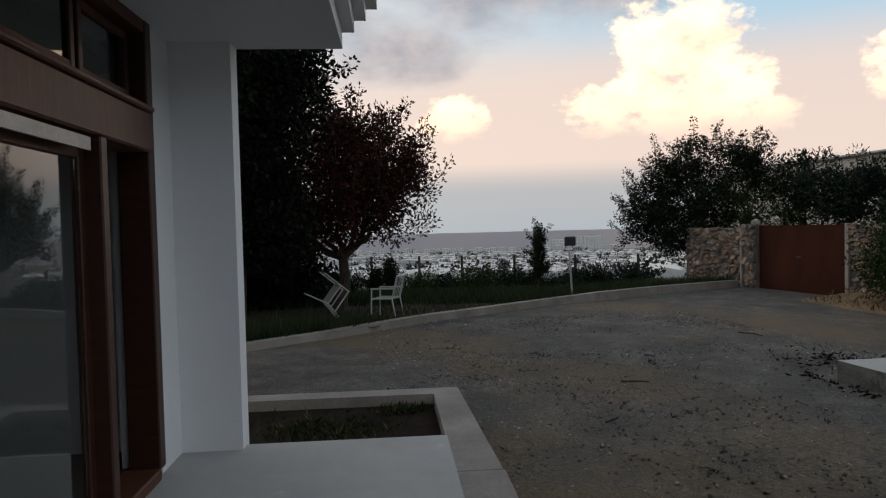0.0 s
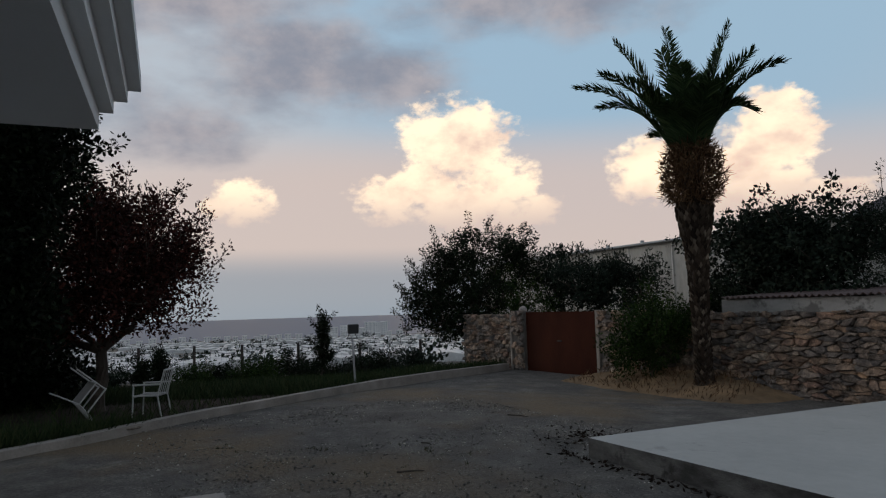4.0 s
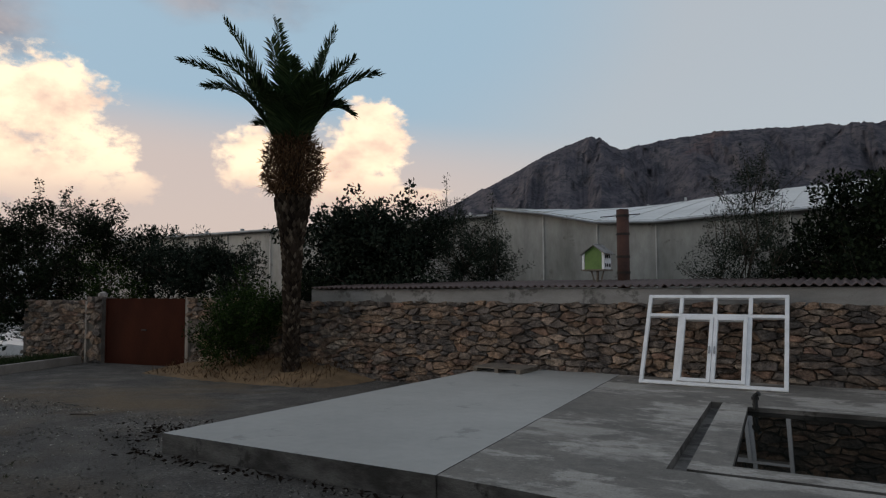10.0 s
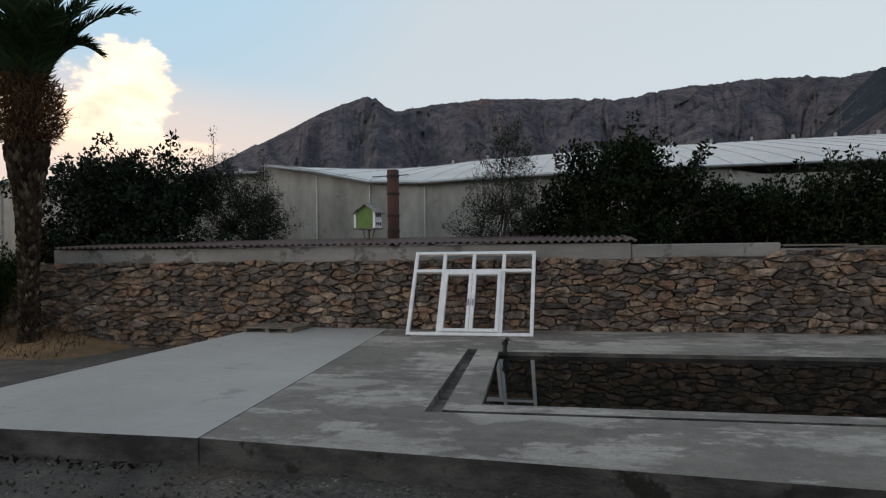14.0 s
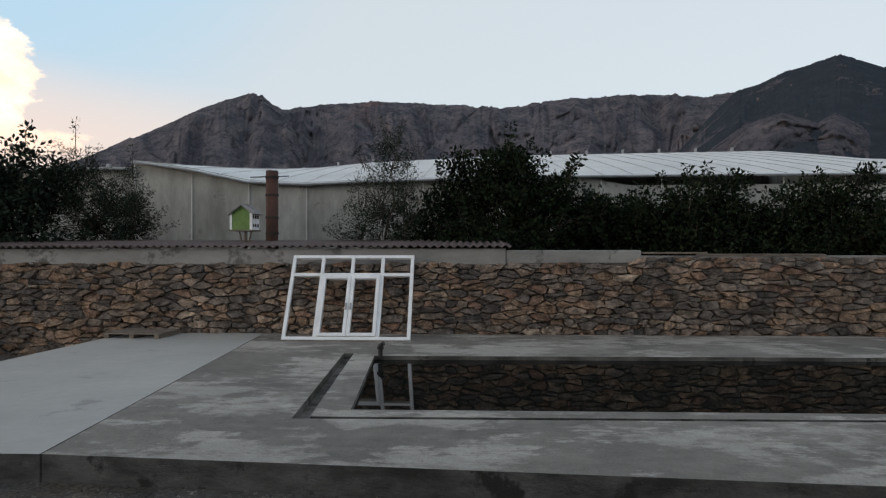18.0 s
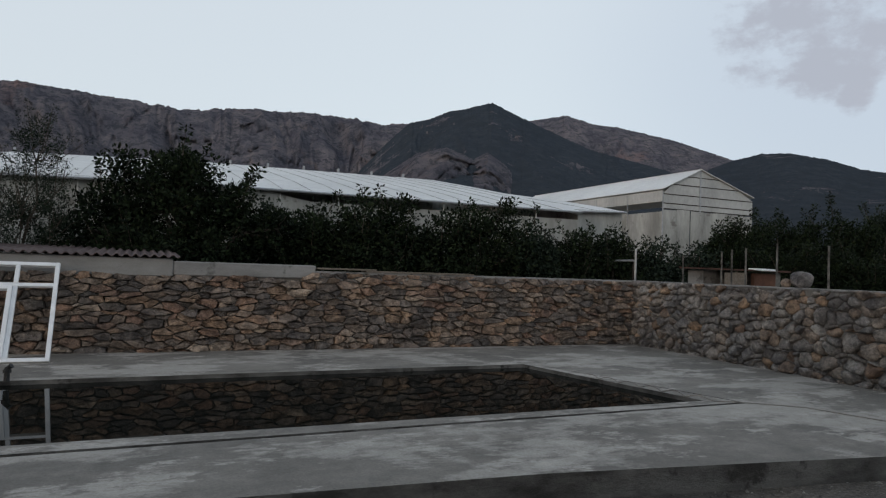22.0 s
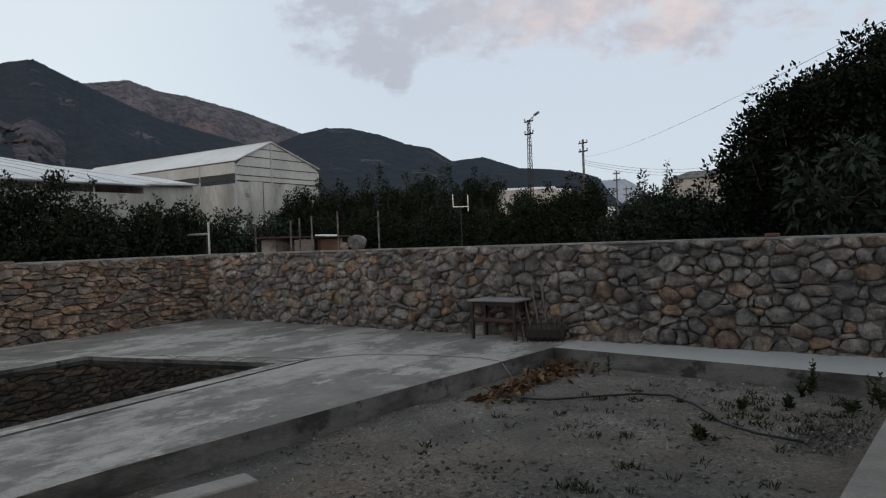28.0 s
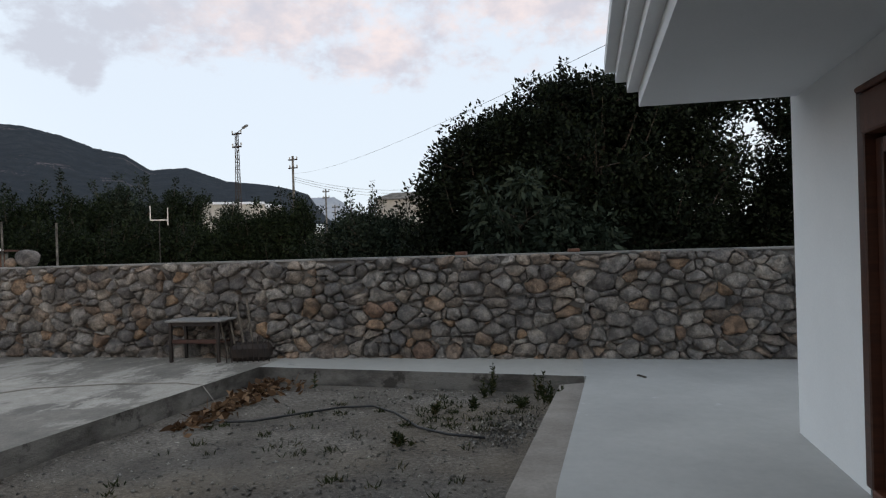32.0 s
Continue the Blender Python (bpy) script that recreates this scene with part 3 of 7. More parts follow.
# ---- mountains ----
def ridge(name, label, crest, r0, depth, seed, relief, cliff, mat):
    """A range of hills: crest gives (azimuth, elevation) of the skyline, r0 its distance."""
    az0, az1 = crest[0][0], crest[-1][0]
    n, m = int((az1 - az0) * 14), 70
    ca, ce = [c[0] for c in crest], [c[1] for c in crest]
    verts, faces = [], []
    for i in range(n + 1):
        a = az0 + (az1 - az0) * i / n
        top = 1.5 + r0 * math.tan(rad(float(np.interp(a, ca, ce))))
        top *= 1 + 0.005 * noise.noise((a * 2.3, seed, 0)) + 0.005 * noise.noise((a * 6.1, seed, 2)) + 0.005 * noise.noise((a * 3.7 * 4.1, seed, 5))
        for j in range(m + 1):
            s = j / m
            arc = rad(a) * r0
            w = Vector((arc * 0.006 + seed, s * depth * 0.0026, seed * 0.7))
            w += 0.35 * Vector((noise.noise(w * 2.1), noise.noise(w * 2.1 + Vector((9, 0, 0))), 0))
            rid = noise.ridged_multi_fractal(w, 0.95, 2.1, 6, 1.0, 2.0) - 1.0
            fine = noise.fractal(w * 7.0, 0.8, 2.0, 4)
            prof = (1 - cliff) * s ** 1.1 + cliff * smooth(0.4 + 0.15 * noise.noise((a * 0.21, seed, 7)), 0.97, s)
            edge = min(1.0, 4 * s) * min(1.0, 5.0 * (1 - s))
            p = polar(a, r0 - depth * (1 - s) + 300 * relief * fine * edge)
            foot = land(p.x, p.y) - 2
            z = foot + (top - foot) * prof + edge * (top - foot) * (relief * rid + 0.5 * relief * fine)
            verts.append((p.x, p.y, min(z, top * (0.7 + 0.3 * s))))
        p = polar(a, r0 + depth * 0.4)
        verts.append((p.x, p.y, -5))
    w = m + 2
    for i in range(n):
        for j in range(m + 1):
            a = i * w + j
            faces.append((a, a + 1, a + w + 1, a + w))
    return setting(name, raw_mesh(verts, faces, MAT[mat], True), label, "mountain")


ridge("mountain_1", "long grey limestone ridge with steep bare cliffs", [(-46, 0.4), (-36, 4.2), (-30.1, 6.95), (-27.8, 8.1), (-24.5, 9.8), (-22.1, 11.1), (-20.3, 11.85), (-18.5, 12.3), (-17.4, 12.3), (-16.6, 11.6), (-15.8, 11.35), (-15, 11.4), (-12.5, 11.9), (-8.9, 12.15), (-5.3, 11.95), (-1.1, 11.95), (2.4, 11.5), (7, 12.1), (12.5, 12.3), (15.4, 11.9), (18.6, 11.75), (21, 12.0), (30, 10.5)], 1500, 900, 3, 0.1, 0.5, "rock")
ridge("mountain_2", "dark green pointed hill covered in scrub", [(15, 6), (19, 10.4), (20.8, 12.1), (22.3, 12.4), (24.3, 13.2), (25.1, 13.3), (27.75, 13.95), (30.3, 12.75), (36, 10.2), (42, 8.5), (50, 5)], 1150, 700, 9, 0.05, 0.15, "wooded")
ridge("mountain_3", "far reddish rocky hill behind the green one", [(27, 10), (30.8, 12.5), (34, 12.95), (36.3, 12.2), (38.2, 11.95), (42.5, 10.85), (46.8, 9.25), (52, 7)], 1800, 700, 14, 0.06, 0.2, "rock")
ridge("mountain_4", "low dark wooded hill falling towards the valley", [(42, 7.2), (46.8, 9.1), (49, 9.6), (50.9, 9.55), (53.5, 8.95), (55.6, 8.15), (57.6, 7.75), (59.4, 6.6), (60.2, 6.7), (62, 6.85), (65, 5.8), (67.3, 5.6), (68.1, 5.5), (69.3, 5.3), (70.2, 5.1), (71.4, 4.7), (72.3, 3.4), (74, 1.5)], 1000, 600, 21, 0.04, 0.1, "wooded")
ridge("mountain_5", "far hill in the gap of the valley, paled by painted haze", [(64, 3), (70, 4.4), (73.5, 4.45), (74.7, 3.7), (75.4, 3.0), (78, 2.4), (100, 2.2)], 2600, 700, 31, 0.04, 0.2, "farhill")
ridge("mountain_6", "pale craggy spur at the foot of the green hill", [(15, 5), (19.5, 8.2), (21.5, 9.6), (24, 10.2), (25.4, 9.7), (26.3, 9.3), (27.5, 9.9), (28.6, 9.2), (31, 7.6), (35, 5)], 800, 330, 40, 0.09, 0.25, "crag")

# ---- stone walls ----
def cells(width, height, sx, sy, seed, keep=lambda u, v: True, drop=0.17, level=0.34, flat=0.9):
    """Irregular stones as polygons that share out a wall face."""
    rnd = random.Random(seed)
    nx, ny = max(2, round(width / sx)), max(2, round(height / sy))
    pts, size = {}, {}
    for i in range(-1, nx + 1):
        for j in range(-1, ny + 1):
            off = 0.5 if j % 2 else 0.0
            pts[i, j] = ((i + 0.5 + off + rnd.uniform(-0.46, 0.46)) * width / nx, (j + 0.5 + rnd.uniform(-level, level)) * height / ny)
            size[i, j] = (rnd.random() ** 1.6) * 1.0 * sx * sx
    for key in list(pts):
        if rnd.random() < drop and 0 <= key[0] < nx and 0 < key[1] < ny - 1:
            del pts[key]
    k = (sx / sy) * flat
    out = []
    for (i, j), (px, py) in pts.items():
        if not (0 <= i < nx and 0 <= j < ny):
            continue
        poly = [(max(0.0, px - 2.6 * sx), max(0.0, py - 3.2 * sy)), (min(width, px + 2.6 * sx), max(0.0, py - 3.2 * sy)), (min(width, px + 2.6 * sx), min(height, py + 3.2 * sy)), (max(0.0, px - 2.6 * sx), min(height, py + 3.2 * sy))]
        for di in (-3, -2, -1, 0, 1, 2, 3):
            for dj in (-3, -2, -1, 0, 1, 2, 3):
                q = pts.get((i + di, j + dj))
                if q is None or (di == 0 and dj == 0):
                    continue
                mx, my = (px + q[0]) / 2, (py + q[1]) / 2
                nx_, ny_ = q[0] - px, (q[1] - py) * k * k
                lean = (size[i, j] - size[i + di, j + dj]) / 2
                res = []
                for a, b in zip(poly, poly[1:] + poly[:1]):
                    da = (a[0] - mx) * nx_ + (a[1] - my) * ny_ - lean
                    db = (b[0] - mx) * nx_ + (b[1] - my) * ny_ - lean
                    if da <= 0:
                        res.append(a)
                    if da * db < 0:
                        f = da / (da - db)
                        res.append((a[0] + f * (b[0] - a[0]), a[1] + f * (b[1] - a[1])))
                poly = res
                if len(poly) < 3:
                    break
            if len(poly) < 3:
                break
        if len(poly) >= 3 and keep(px, py):
            cx, cy = sum(p[0] for p in poly) / len(poly), sum(p[1] for p in poly) / len(poly)
            span = (max(p[0] for p in poly) - min(p[0] for p in poly), max(p[1] for p in poly) - min(p[1] for p in poly))
            if min(span) > 0.025:
                out.append(((cx, cy), poly))
    return out


def stone_shape(c, poly, rnd, gap, proud, dome):
    """Vertices and faces of one rounded stone, in wall coordinates (along, up, out)."""
    cut, q, rag = [], 0.1 + 0.2 * dome, 0.09
    for a, b in zip(poly, poly[1:] + poly[:1]):
        ex, ey = b[0] - a[0], b[1] - a[1]
        ln = math.hypot(ex, ey)
        if ln < 0.02:
            continue
        for f in ((q, 1 - q) if ln < 0.07 else (q, 0.5 + rnd.uniform(-0.12, 0.12), 1 - q)):
            w = rnd.uniform(-rag, rag * 0.6) * min(ln, 0.16)
            cut.append((a[0] + f * ex + w * ey / ln, a[1] + f * ey - w * ex / ln))
    n = len(cut)
    if n < 4:
        return None
    out = rnd.uniform(0.35, 1.5) * proud
    tx, ty = rnd.uniform(-0.25, 0.25), rnd.uniform(-0.5, 0.35)
    vs = []
    for size, lift in ((1.0, -0.07), (0.985, (0.65 - 0.45 * dome) * out), (0.88 - 0.2 * dome, out)):
        for x, y in cut:
            dx, dy = x - c[0], y - c[1]
            d = math.hypot(dx, dy) + 1e-6
            s = size * max(0.4, 1 - gap / d)
            j = 1 + rnd.uniform(-0.1, 0.08)
            vs.append((c[0] + dx * s * j, c[1] + dy * s * j, lift + (tx * dx + ty * dy) * (lift > 0) + rnd.uniform(-0.009, 0.009)))
    vs.append((c[0] + rnd.uniform(-0.02, 0.02), c[1] + rnd.uniform(-0.015, 0.015), out * rnd.uniform(0.95, 1.2)))
    fs = []
    for r in (0, 1):
        for k in range(n):
            a, b = r * n + k, r * n + (k + 1) % n
            fs.append((a, b, b + n, a + n))
    fs += [(2 * n + k, 2 * n + (k + 1) % n, 3 * n) for k in range(n)]
    return vs, fs


def stone_face(parent, a, b, z0, top, sx, sy, seed, mat, mat_far, near, out_side=1, gap=0.014, proud=0.05, shift=0.0, dome=0.0):
    """Rubble stones on the upright face from a to b (plan points); near(u) picks the stretch whose stones are parts."""
    a, b = Vector((*a, 0)), Vector((*b, 0))
    w = (b - a).length
    d = (b - a) / w
    o = Vector((-d.y, d.x, 0)) * out_side
    rnd = random.Random(seed)
    hmax = max(top(u) for u in (0, w / 2, w)) - z0
    rest_v, rest_f, count = [], [], 0
    for c, poly in cells(w, hmax, sx, sy, seed, lambda u, v: z0 + v < top(u) + 0.02 and z0 + v > shift_floor(a + d * u) - 0.12, 0.24 - 0.2 * dome, 0.36 + 0.12 * dome, 1.2 - 0.45 * dome):
        got = stone_shape(c, poly, rnd, gap, proud, dome)
        if not got:
            continue
        vs = [tuple(a + d * u + o * (q + shift) + Vector((0, 0, min(z0 + v, top(u) + 0.03)))) for u, v, q in got[0]]
        fs = got[1] if out_side < 0 else [tuple(reversed(f)) for f in got[1]]
        if near(c[0]) and count < 300:
            raw_part("stone", raw_mesh(vs, fs, mat, dome > 0.4), parent)
            count += 1
        else:
            base = len(rest_v)
            rest_v += vs
            rest_f += [tuple(i + base for i in f) for f in fs]
    if rest_v:
        ob = raw_part("stonework", raw_mesh(rest_v, rest_f, mat_far, dome > 0.4), parent)
        tagged(ob, kind="stuff")


def shift_floor(p):
    return -0.6


def wall_body(name, pts, z0, z1, mat, label):
    bm = bmesh.new()
    prism(bm, pts, z0, z1)
    return setting(name, mesh_of(bm, mat), label, "wall")


WN = 12.95
wall_north = wall_body("wall_north", [(-11.6, WN + 0.035), (10.86, WN + 0.035), (10.86, WN + 0.4), (-11.6, WN + 0.4)], -0.7, 1.3, MAT["mortar"], "long ochre and grey rubble stone garden wall")
EA, EB = (10.84, WN + 0.3), (9.7, -4.2)
wall_east = wall_body("wall_east", [(EA[0] + 0.024, EA[1]), (EA[0] + 0.4, EA[1]), (EB[0] + 0.4, EB[1]), (EB[0] + 0.024, EB[1])], -0.5, 1.43, MAT["mortar_pale"], "grey rubble stone garden wall beside the terrace")

# ---- terrace, pool and paving ----

def sheet_with_sides(faces, z1, z0):
    """A thick slab from plan polygons that share corners; its outer and inner edges get sides."""
    bm = bmesh.new()
    vmap = {}

    def v(p):
        k = (round(p[0], 3), round(p[1], 3))
        if k not in vmap:
            vmap[k] = bm.verts.new((p[0], p[1], z1))
        return vmap[k]

    for f in faces:
        bm.faces.new([v(p) for p in f])
    bmesh.ops.recalc_face_normals(bm, faces=bm.faces)
    for f in bm.faces:
        if f.normal.z < 0:
            f.normal_flip()
    rim = [e for e in bm.edges if e.is_boundary]
    got = bmesh.ops.extrude_edge_only(bm, edges=rim)
    for g in got["geom"]:
        if isinstance(g, bmesh.types.BMVert):
            g.co.z = z0
    bmesh.ops.recalc_face_normals(bm, faces=bm.faces)
    return bm


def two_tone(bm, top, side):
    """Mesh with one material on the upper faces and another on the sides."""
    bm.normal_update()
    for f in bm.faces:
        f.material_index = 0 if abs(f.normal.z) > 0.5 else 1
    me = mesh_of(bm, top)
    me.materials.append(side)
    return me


OA, OB, OD, OC = (-1.60, 10.55), (-1.33, 6.60), (7.55, 6.74), (6.55, 10.63)
D1, DM, D2, D3, D4, D5, D6, D7 = (-2.95, 5.44), (3.4, 4.96), (9.45, 4.03), (8.68, -0.3), (10.0, -0.38), (10.26, 3.95), (10.84, WN + 0.02), (-3.55, WN + 0.02)
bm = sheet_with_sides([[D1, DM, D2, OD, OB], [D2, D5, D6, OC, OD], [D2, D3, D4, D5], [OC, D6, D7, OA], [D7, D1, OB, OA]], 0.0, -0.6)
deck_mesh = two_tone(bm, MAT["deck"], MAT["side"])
deck_mesh.materials.append(MAT["slab"])
for p in deck_mesh.polygons:
    if p.normal.z > 0.5 and p.center.y < 3.0:
        p.material_index = 2
terrace = setting("terrace", deck_mesh, "worn grey concrete pool terrace with pale patches", "terrace")
bm = bmesh.new()
prism(bm, [(-6.45, 5.4), (-2.955, 5.425), (-3.555, WN), (-6.1, WN)], -0.7, 0.004)
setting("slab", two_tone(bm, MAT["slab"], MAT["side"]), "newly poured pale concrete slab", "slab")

# pool
IA, IB, ID, IC = (-1.44, 10.50), (-1.17, 6.66), (7.46, 6.79), (6.525, 10.585)
WA, WB, WD, WC = (-1.1, 10.28), (-0.84, 6.95), (7.05, 7.0), (6.42, 10.4)
pool = thing("swimming_pool", pose(0, 0, 0), "unfinished concrete pool filled with still dark water", "pool")
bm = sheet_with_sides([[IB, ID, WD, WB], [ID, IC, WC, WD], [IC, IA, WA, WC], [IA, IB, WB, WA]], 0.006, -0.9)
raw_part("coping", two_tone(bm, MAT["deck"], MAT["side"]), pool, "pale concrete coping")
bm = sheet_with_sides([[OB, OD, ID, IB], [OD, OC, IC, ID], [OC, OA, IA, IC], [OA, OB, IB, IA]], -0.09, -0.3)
part("gutter", bm, MAT["side"], pool, "recessed dark overflow channel")
bm = bmesh.new()
prism(bm, [WB, WD, WC, WA], -0.3, -0.05)
part("water", bm, MAT["water"], pool, "still black water")

# porch
HOUSE = pose(0, -1.35, 0, 0, 0, -4.29)
HM = HOUSE


def hp(u, v):
    p = HM @ Vector((u, v, 0))
    return (p.x, p.y)


bm = bmesh.new()
prism(bm, [hp(-4.98, 0), hp(8.86, 0), hp(8.86, 1.65), hp(4.8, 1.86), hp(-4.98, 1.87)], -0.5, 0.004)
setting("porch_floor", mesh_of(bm, MAT["porch"]), "smooth pale grey concrete porch floor", "floor")
bm = bmesh.new()
prism(bm, [hp(8.86, -3.2), hp(10.2, -3.2), D4, D3, hp(8.86, 0)], -0.5, 0.002)
prism(bm, [hp(5.4, -3.2), hp(8.86, -3.2), hp(8.86, 0), hp(6.0, 0)], -0.5, 0.002)
setting("side_floor", mesh_of(bm, MAT["porch"]), "pale concrete paving round the house corner", "floor")
bm = bmesh.new()
prism(bm, [hp(-6.74, 1.87), hp(-4.4, 1.87), hp(-4.4, 2.19), hp(-6.74, 2.12)], -0.5, -0.06)
prism(bm, [hp(-4.39, 1.87), hp(4.8, 1.86), hp(8.5, 1.67), hp(8.35, 1.97), hp(4.8, 2.19), hp(-4.39, 2.2)], -0.5, -0.06)
prism(bm, [hp(-6.74, -1.5), hp(-6.5, -1.5), hp(-6.5, 1.87), hp(-6.74, 1.87)], -0.5, -0.06)
setting("porch_kerb", mesh_of(bm, MAT["kerb"]), "low concrete kerb round the porch and flower bed", "kerb")
bm = bmesh.new()
prism(bm, [hp(-6.5, -1.5), hp(-4.98, -1.5), hp(-4.98, 1.86), hp(-6.5, 1.86)], -0.5, -0.16)
setting("flower_bed", mesh_of(bm, MAT["soil"]), "dark soil of a flower bed beside the porch", "flower bed")

# garden kerb
def prism_top(bm, pts, z0, tops):
    """A prism whose upper corners have their own heights."""
    prism(bm, pts, z0, z0 + 1)
    bm.verts.ensure_lookup_table()
    for v, z in zip(bm.verts[-len(pts):], tops):
        v.co.z = z


KERB = [(-8.6, -4.6), (-10.23, -1.32), (-11.13, -0.05), (-11.97, 0.82), (-12.9, 1.88), (-13.74, 3.12), (-14.85, 4.65), (-16.3, 6.77), (-17.4, 8.88), (-18.6, 11.9)]
bm = bmesh.new()
for (x0, y0), (x1, y1) in zip(KERB, KERB[1:]):
    n = Vector((y1 - y0, x0 - x1, 0)).normalized() * 0.2
    prism_top(bm, [(x0, y0), (x1, y1), (x1 - n.x, y1 - n.y), (x0 - n.x, y0 - n.y)], -0.9, [-0.12 - 0.011 * max(0, y) for y in (y0, y1, y1, y0)])
setting("garden_kerb", mesh_of(bm, MAT["kerb"]), "low pale concrete kerb edging the garden", "kerb")

# dark soil of the garden behind the kerb
def kerb_x(y):
    return float(np.interp(y, [p[1] for p in KERB], [p[0] for p in KERB]))


verts, faces, nx, ny = [], [], 40, 34
for i in range(nx + 1):
    for j in range(ny + 1):
        y = -7.0 + 18.6 * j / ny
        x = kerb_x(y) - 0.12 - 19.0 * (i / nx) ** 1.4
        verts.append((x, y, land(x, y) + 0.035 + 0.03 * noise.noise((x * 0.8, y * 0.8, 4))))
for i in range(nx):
    for j in range(ny):
        a = i * (ny + 1) + j
        faces.append((a, a + 1, a + ny + 2, a + ny + 1))
setting("garden_soil", raw_mesh(verts, faces, MAT["soil"], True), "dark bare soil under the garden grass", "soil")

# ---- the house ----
house = thing("house", HOUSE, "white rendered single-storey house with brown wooden doors", "house")


def hpart(name, a, mat, label="", bev=0.0, parent=None):
    return part(name, boxed(*a, bevel=bev), MAT[mat], parent or house, label)


hpart("wall", (-5.06, -4.45, -0.25, 0, -0.3, 2.9), "plaster")
hpart("wall", (-1.3, 1.9, -0.25, 0, -0.3, 2.9), "plaster")
hpart("wall", (4.9, 6.28, -0.25, 0, -0.3, 2.9), "plaster")
hpart("wall", (1.9, 4.9, -0.25, 0, 2.44, 2.9), "plaster")
hpart("wall", (-4.45, -1.3, -0.25, 0, 2.86, 2.9), "plaster")
hpart("side_wall", (6.02, 6.28, -7.0, -0.25, -0.3, 2.9), "plaster")
hpart("side_wall", (-5.06, -4.8, -7.0, -0.25, -0.3, 2.9), "plaster")
hpart("back_wall", (-5.06, 6.28, -7.25, -7.0, -0.3, 2.9), "plaster")
# room shell closed and coloured dark so the doorway looks unlit
hpart("room_floor", (-4.8, 6.02, -7.0, -0.2, -0.3, 0.05), "room", "indoor floor with the room's shade in its colour")
hpart("pier", (-5.06, -4.86, 0.0, 0.42, -0.3, 2.9), "plaster", "white rendered pier at the porch end")
SOF = pose(0, 0, 2.77, 0, 1.0, 0)
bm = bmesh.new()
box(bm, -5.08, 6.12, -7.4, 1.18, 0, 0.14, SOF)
part("eave_slab", bm, MAT["soffit"], house, "pale grey eave slab over the porch")
for i in range(3):
    bm = bmesh.new()
    o = 0.085 * (i + 1)
    box(bm, -5.08 - o, 6.12 + o, -7.4 - o, 1.18 + o, 0.14 + 0.11 * i, 0.25 + 0.11 * i, SOF)
    part("cornice", bm, MAT["plaster"], house, "stepped white cornice moulding")

# doors of the house
def leaf_door(u0, u1, z0, z1, v, bar=0.09, rails=(), parent=None):
    """A glazed wooden leaf: stiles, rails and a pane."""
    d = part("door_leaf", boxed(u0, u0 + bar, v - 0.025, v + 0.025, z0, z1, bevel=0.006), MAT["wood"], parent or house, "brown varnished wooden glazed leaf")
    part("stile", boxed(u1 - bar, u1, v - 0.025, v + 0.025, z0, z1, bevel=0.006), MAT["wood"], d)
    for a, b in ((z0, z0 + bar + 0.03), (z1 - bar, z1), *rails):
        part("rail", boxed(u0 + bar, u1 - bar, v - 0.022, v + 0.022, a, b, bevel=0.005), MAT["woodh"], d)
    g = part("pane", boxed(u0 + bar, u1 - bar, v - 0.004, v + 0.004, z0 + bar + 0.03, z1 - bar), MAT["glass"], d, "clear reflecting pane")
    g.visible_shadow = False
    return d


def door_set(u0, u1, top, beam, transom, stops, opened=()):
    """A wooden frame between u0 and u1 with leaves at the stops; beam: height of the cross rail."""
    hpart("door_frame", (u0, u0 + 0.1, -0.17, 0.025, 0.06, top), "wood", "brown varnished door jamb", 0.008)
    hpart("door_frame", (u1 - 0.1, u1, -0.17, 0.025, 0.06, top), "wood", "brown varnished door jamb", 0.008)
    hpart("door_head", (u0 + 0.1, u1 - 0.1, -0.17, 0.02, top - 0.09, top), "woodh", "brown varnished head rail", 0.008)
    hpart("door_beam", (u0 + 0.1, u1 - 0.1, -0.16, 0.045, beam, beam + 0.24), "woodh", "broad brown wooden cross beam", 0.012)
    hpart("bead", (u0 + 0.1, u1 - 0.1, -0.1, 0.07, beam + 0.24, beam + 0.275), "woodh", "moulded wooden bead", 0.01)
    hpart("threshold", (u0 + 0.1, u1 - 0.1, -0.2, 0.03, 0.0, 0.075), "woodh", "worn wooden threshold", 0.008)
    for a, b in zip(stops, stops[1:]):
        if (a, b) not in opened:
            leaf_door(a + 0.01, b - 0.01, 0.09, beam - 0.03, -0.06)
        if transom:
            leaf_door(a + 0.02, b - 0.02, beam + 0.29, top - 0.1, -0.09, 0.05)


door_set(-4.45, -1.3, 2.86, 2.04, True, (-4.34, -3.62, -2.5, -1.42), ((-4.34, -3.62),))
part("door_post", boxed(-3.66, -3.58, -0.1, 0.05, 0.06, 2.04, bevel=0.008), MAT["wood"], house, "brown varnished wooden post")
part("curtain_rail", boxed(-3.5, -1.5, 0.02, 0.035, 1.955, 2.02), MAT["steel"], house, "pale metal strip above the door")
door_set(1.9, 4.9, 2.44, 2.16, False, (2.0, 3.0, 4.12, 4.8))
part("door_post", boxed(4.08, 4.16, -0.1, 0.045, 0.06, 2.16, bevel=0.008), MAT["wood"], house, "brown varnished wooden post")
# ceiling carries the same painted indoor shade
hpart("ceiling_slab", (-4.8, 6.02, -7.0, -0.25, 2.62, 2.7), "room", "indoor ceiling with the room's shade in its colour")

# ---- wall faces ----
stone_face(wall_north, (-11.6, WN), (10.84, WN), -0.62, lambda u: 1.31 if u < 14.9 else 1.43, 0.21, 0.1, 5, MAT["stone_o"], MAT["stone_oi"], lambda u: 7.6 < u < 11.6, -1, 0.006, 0.06)
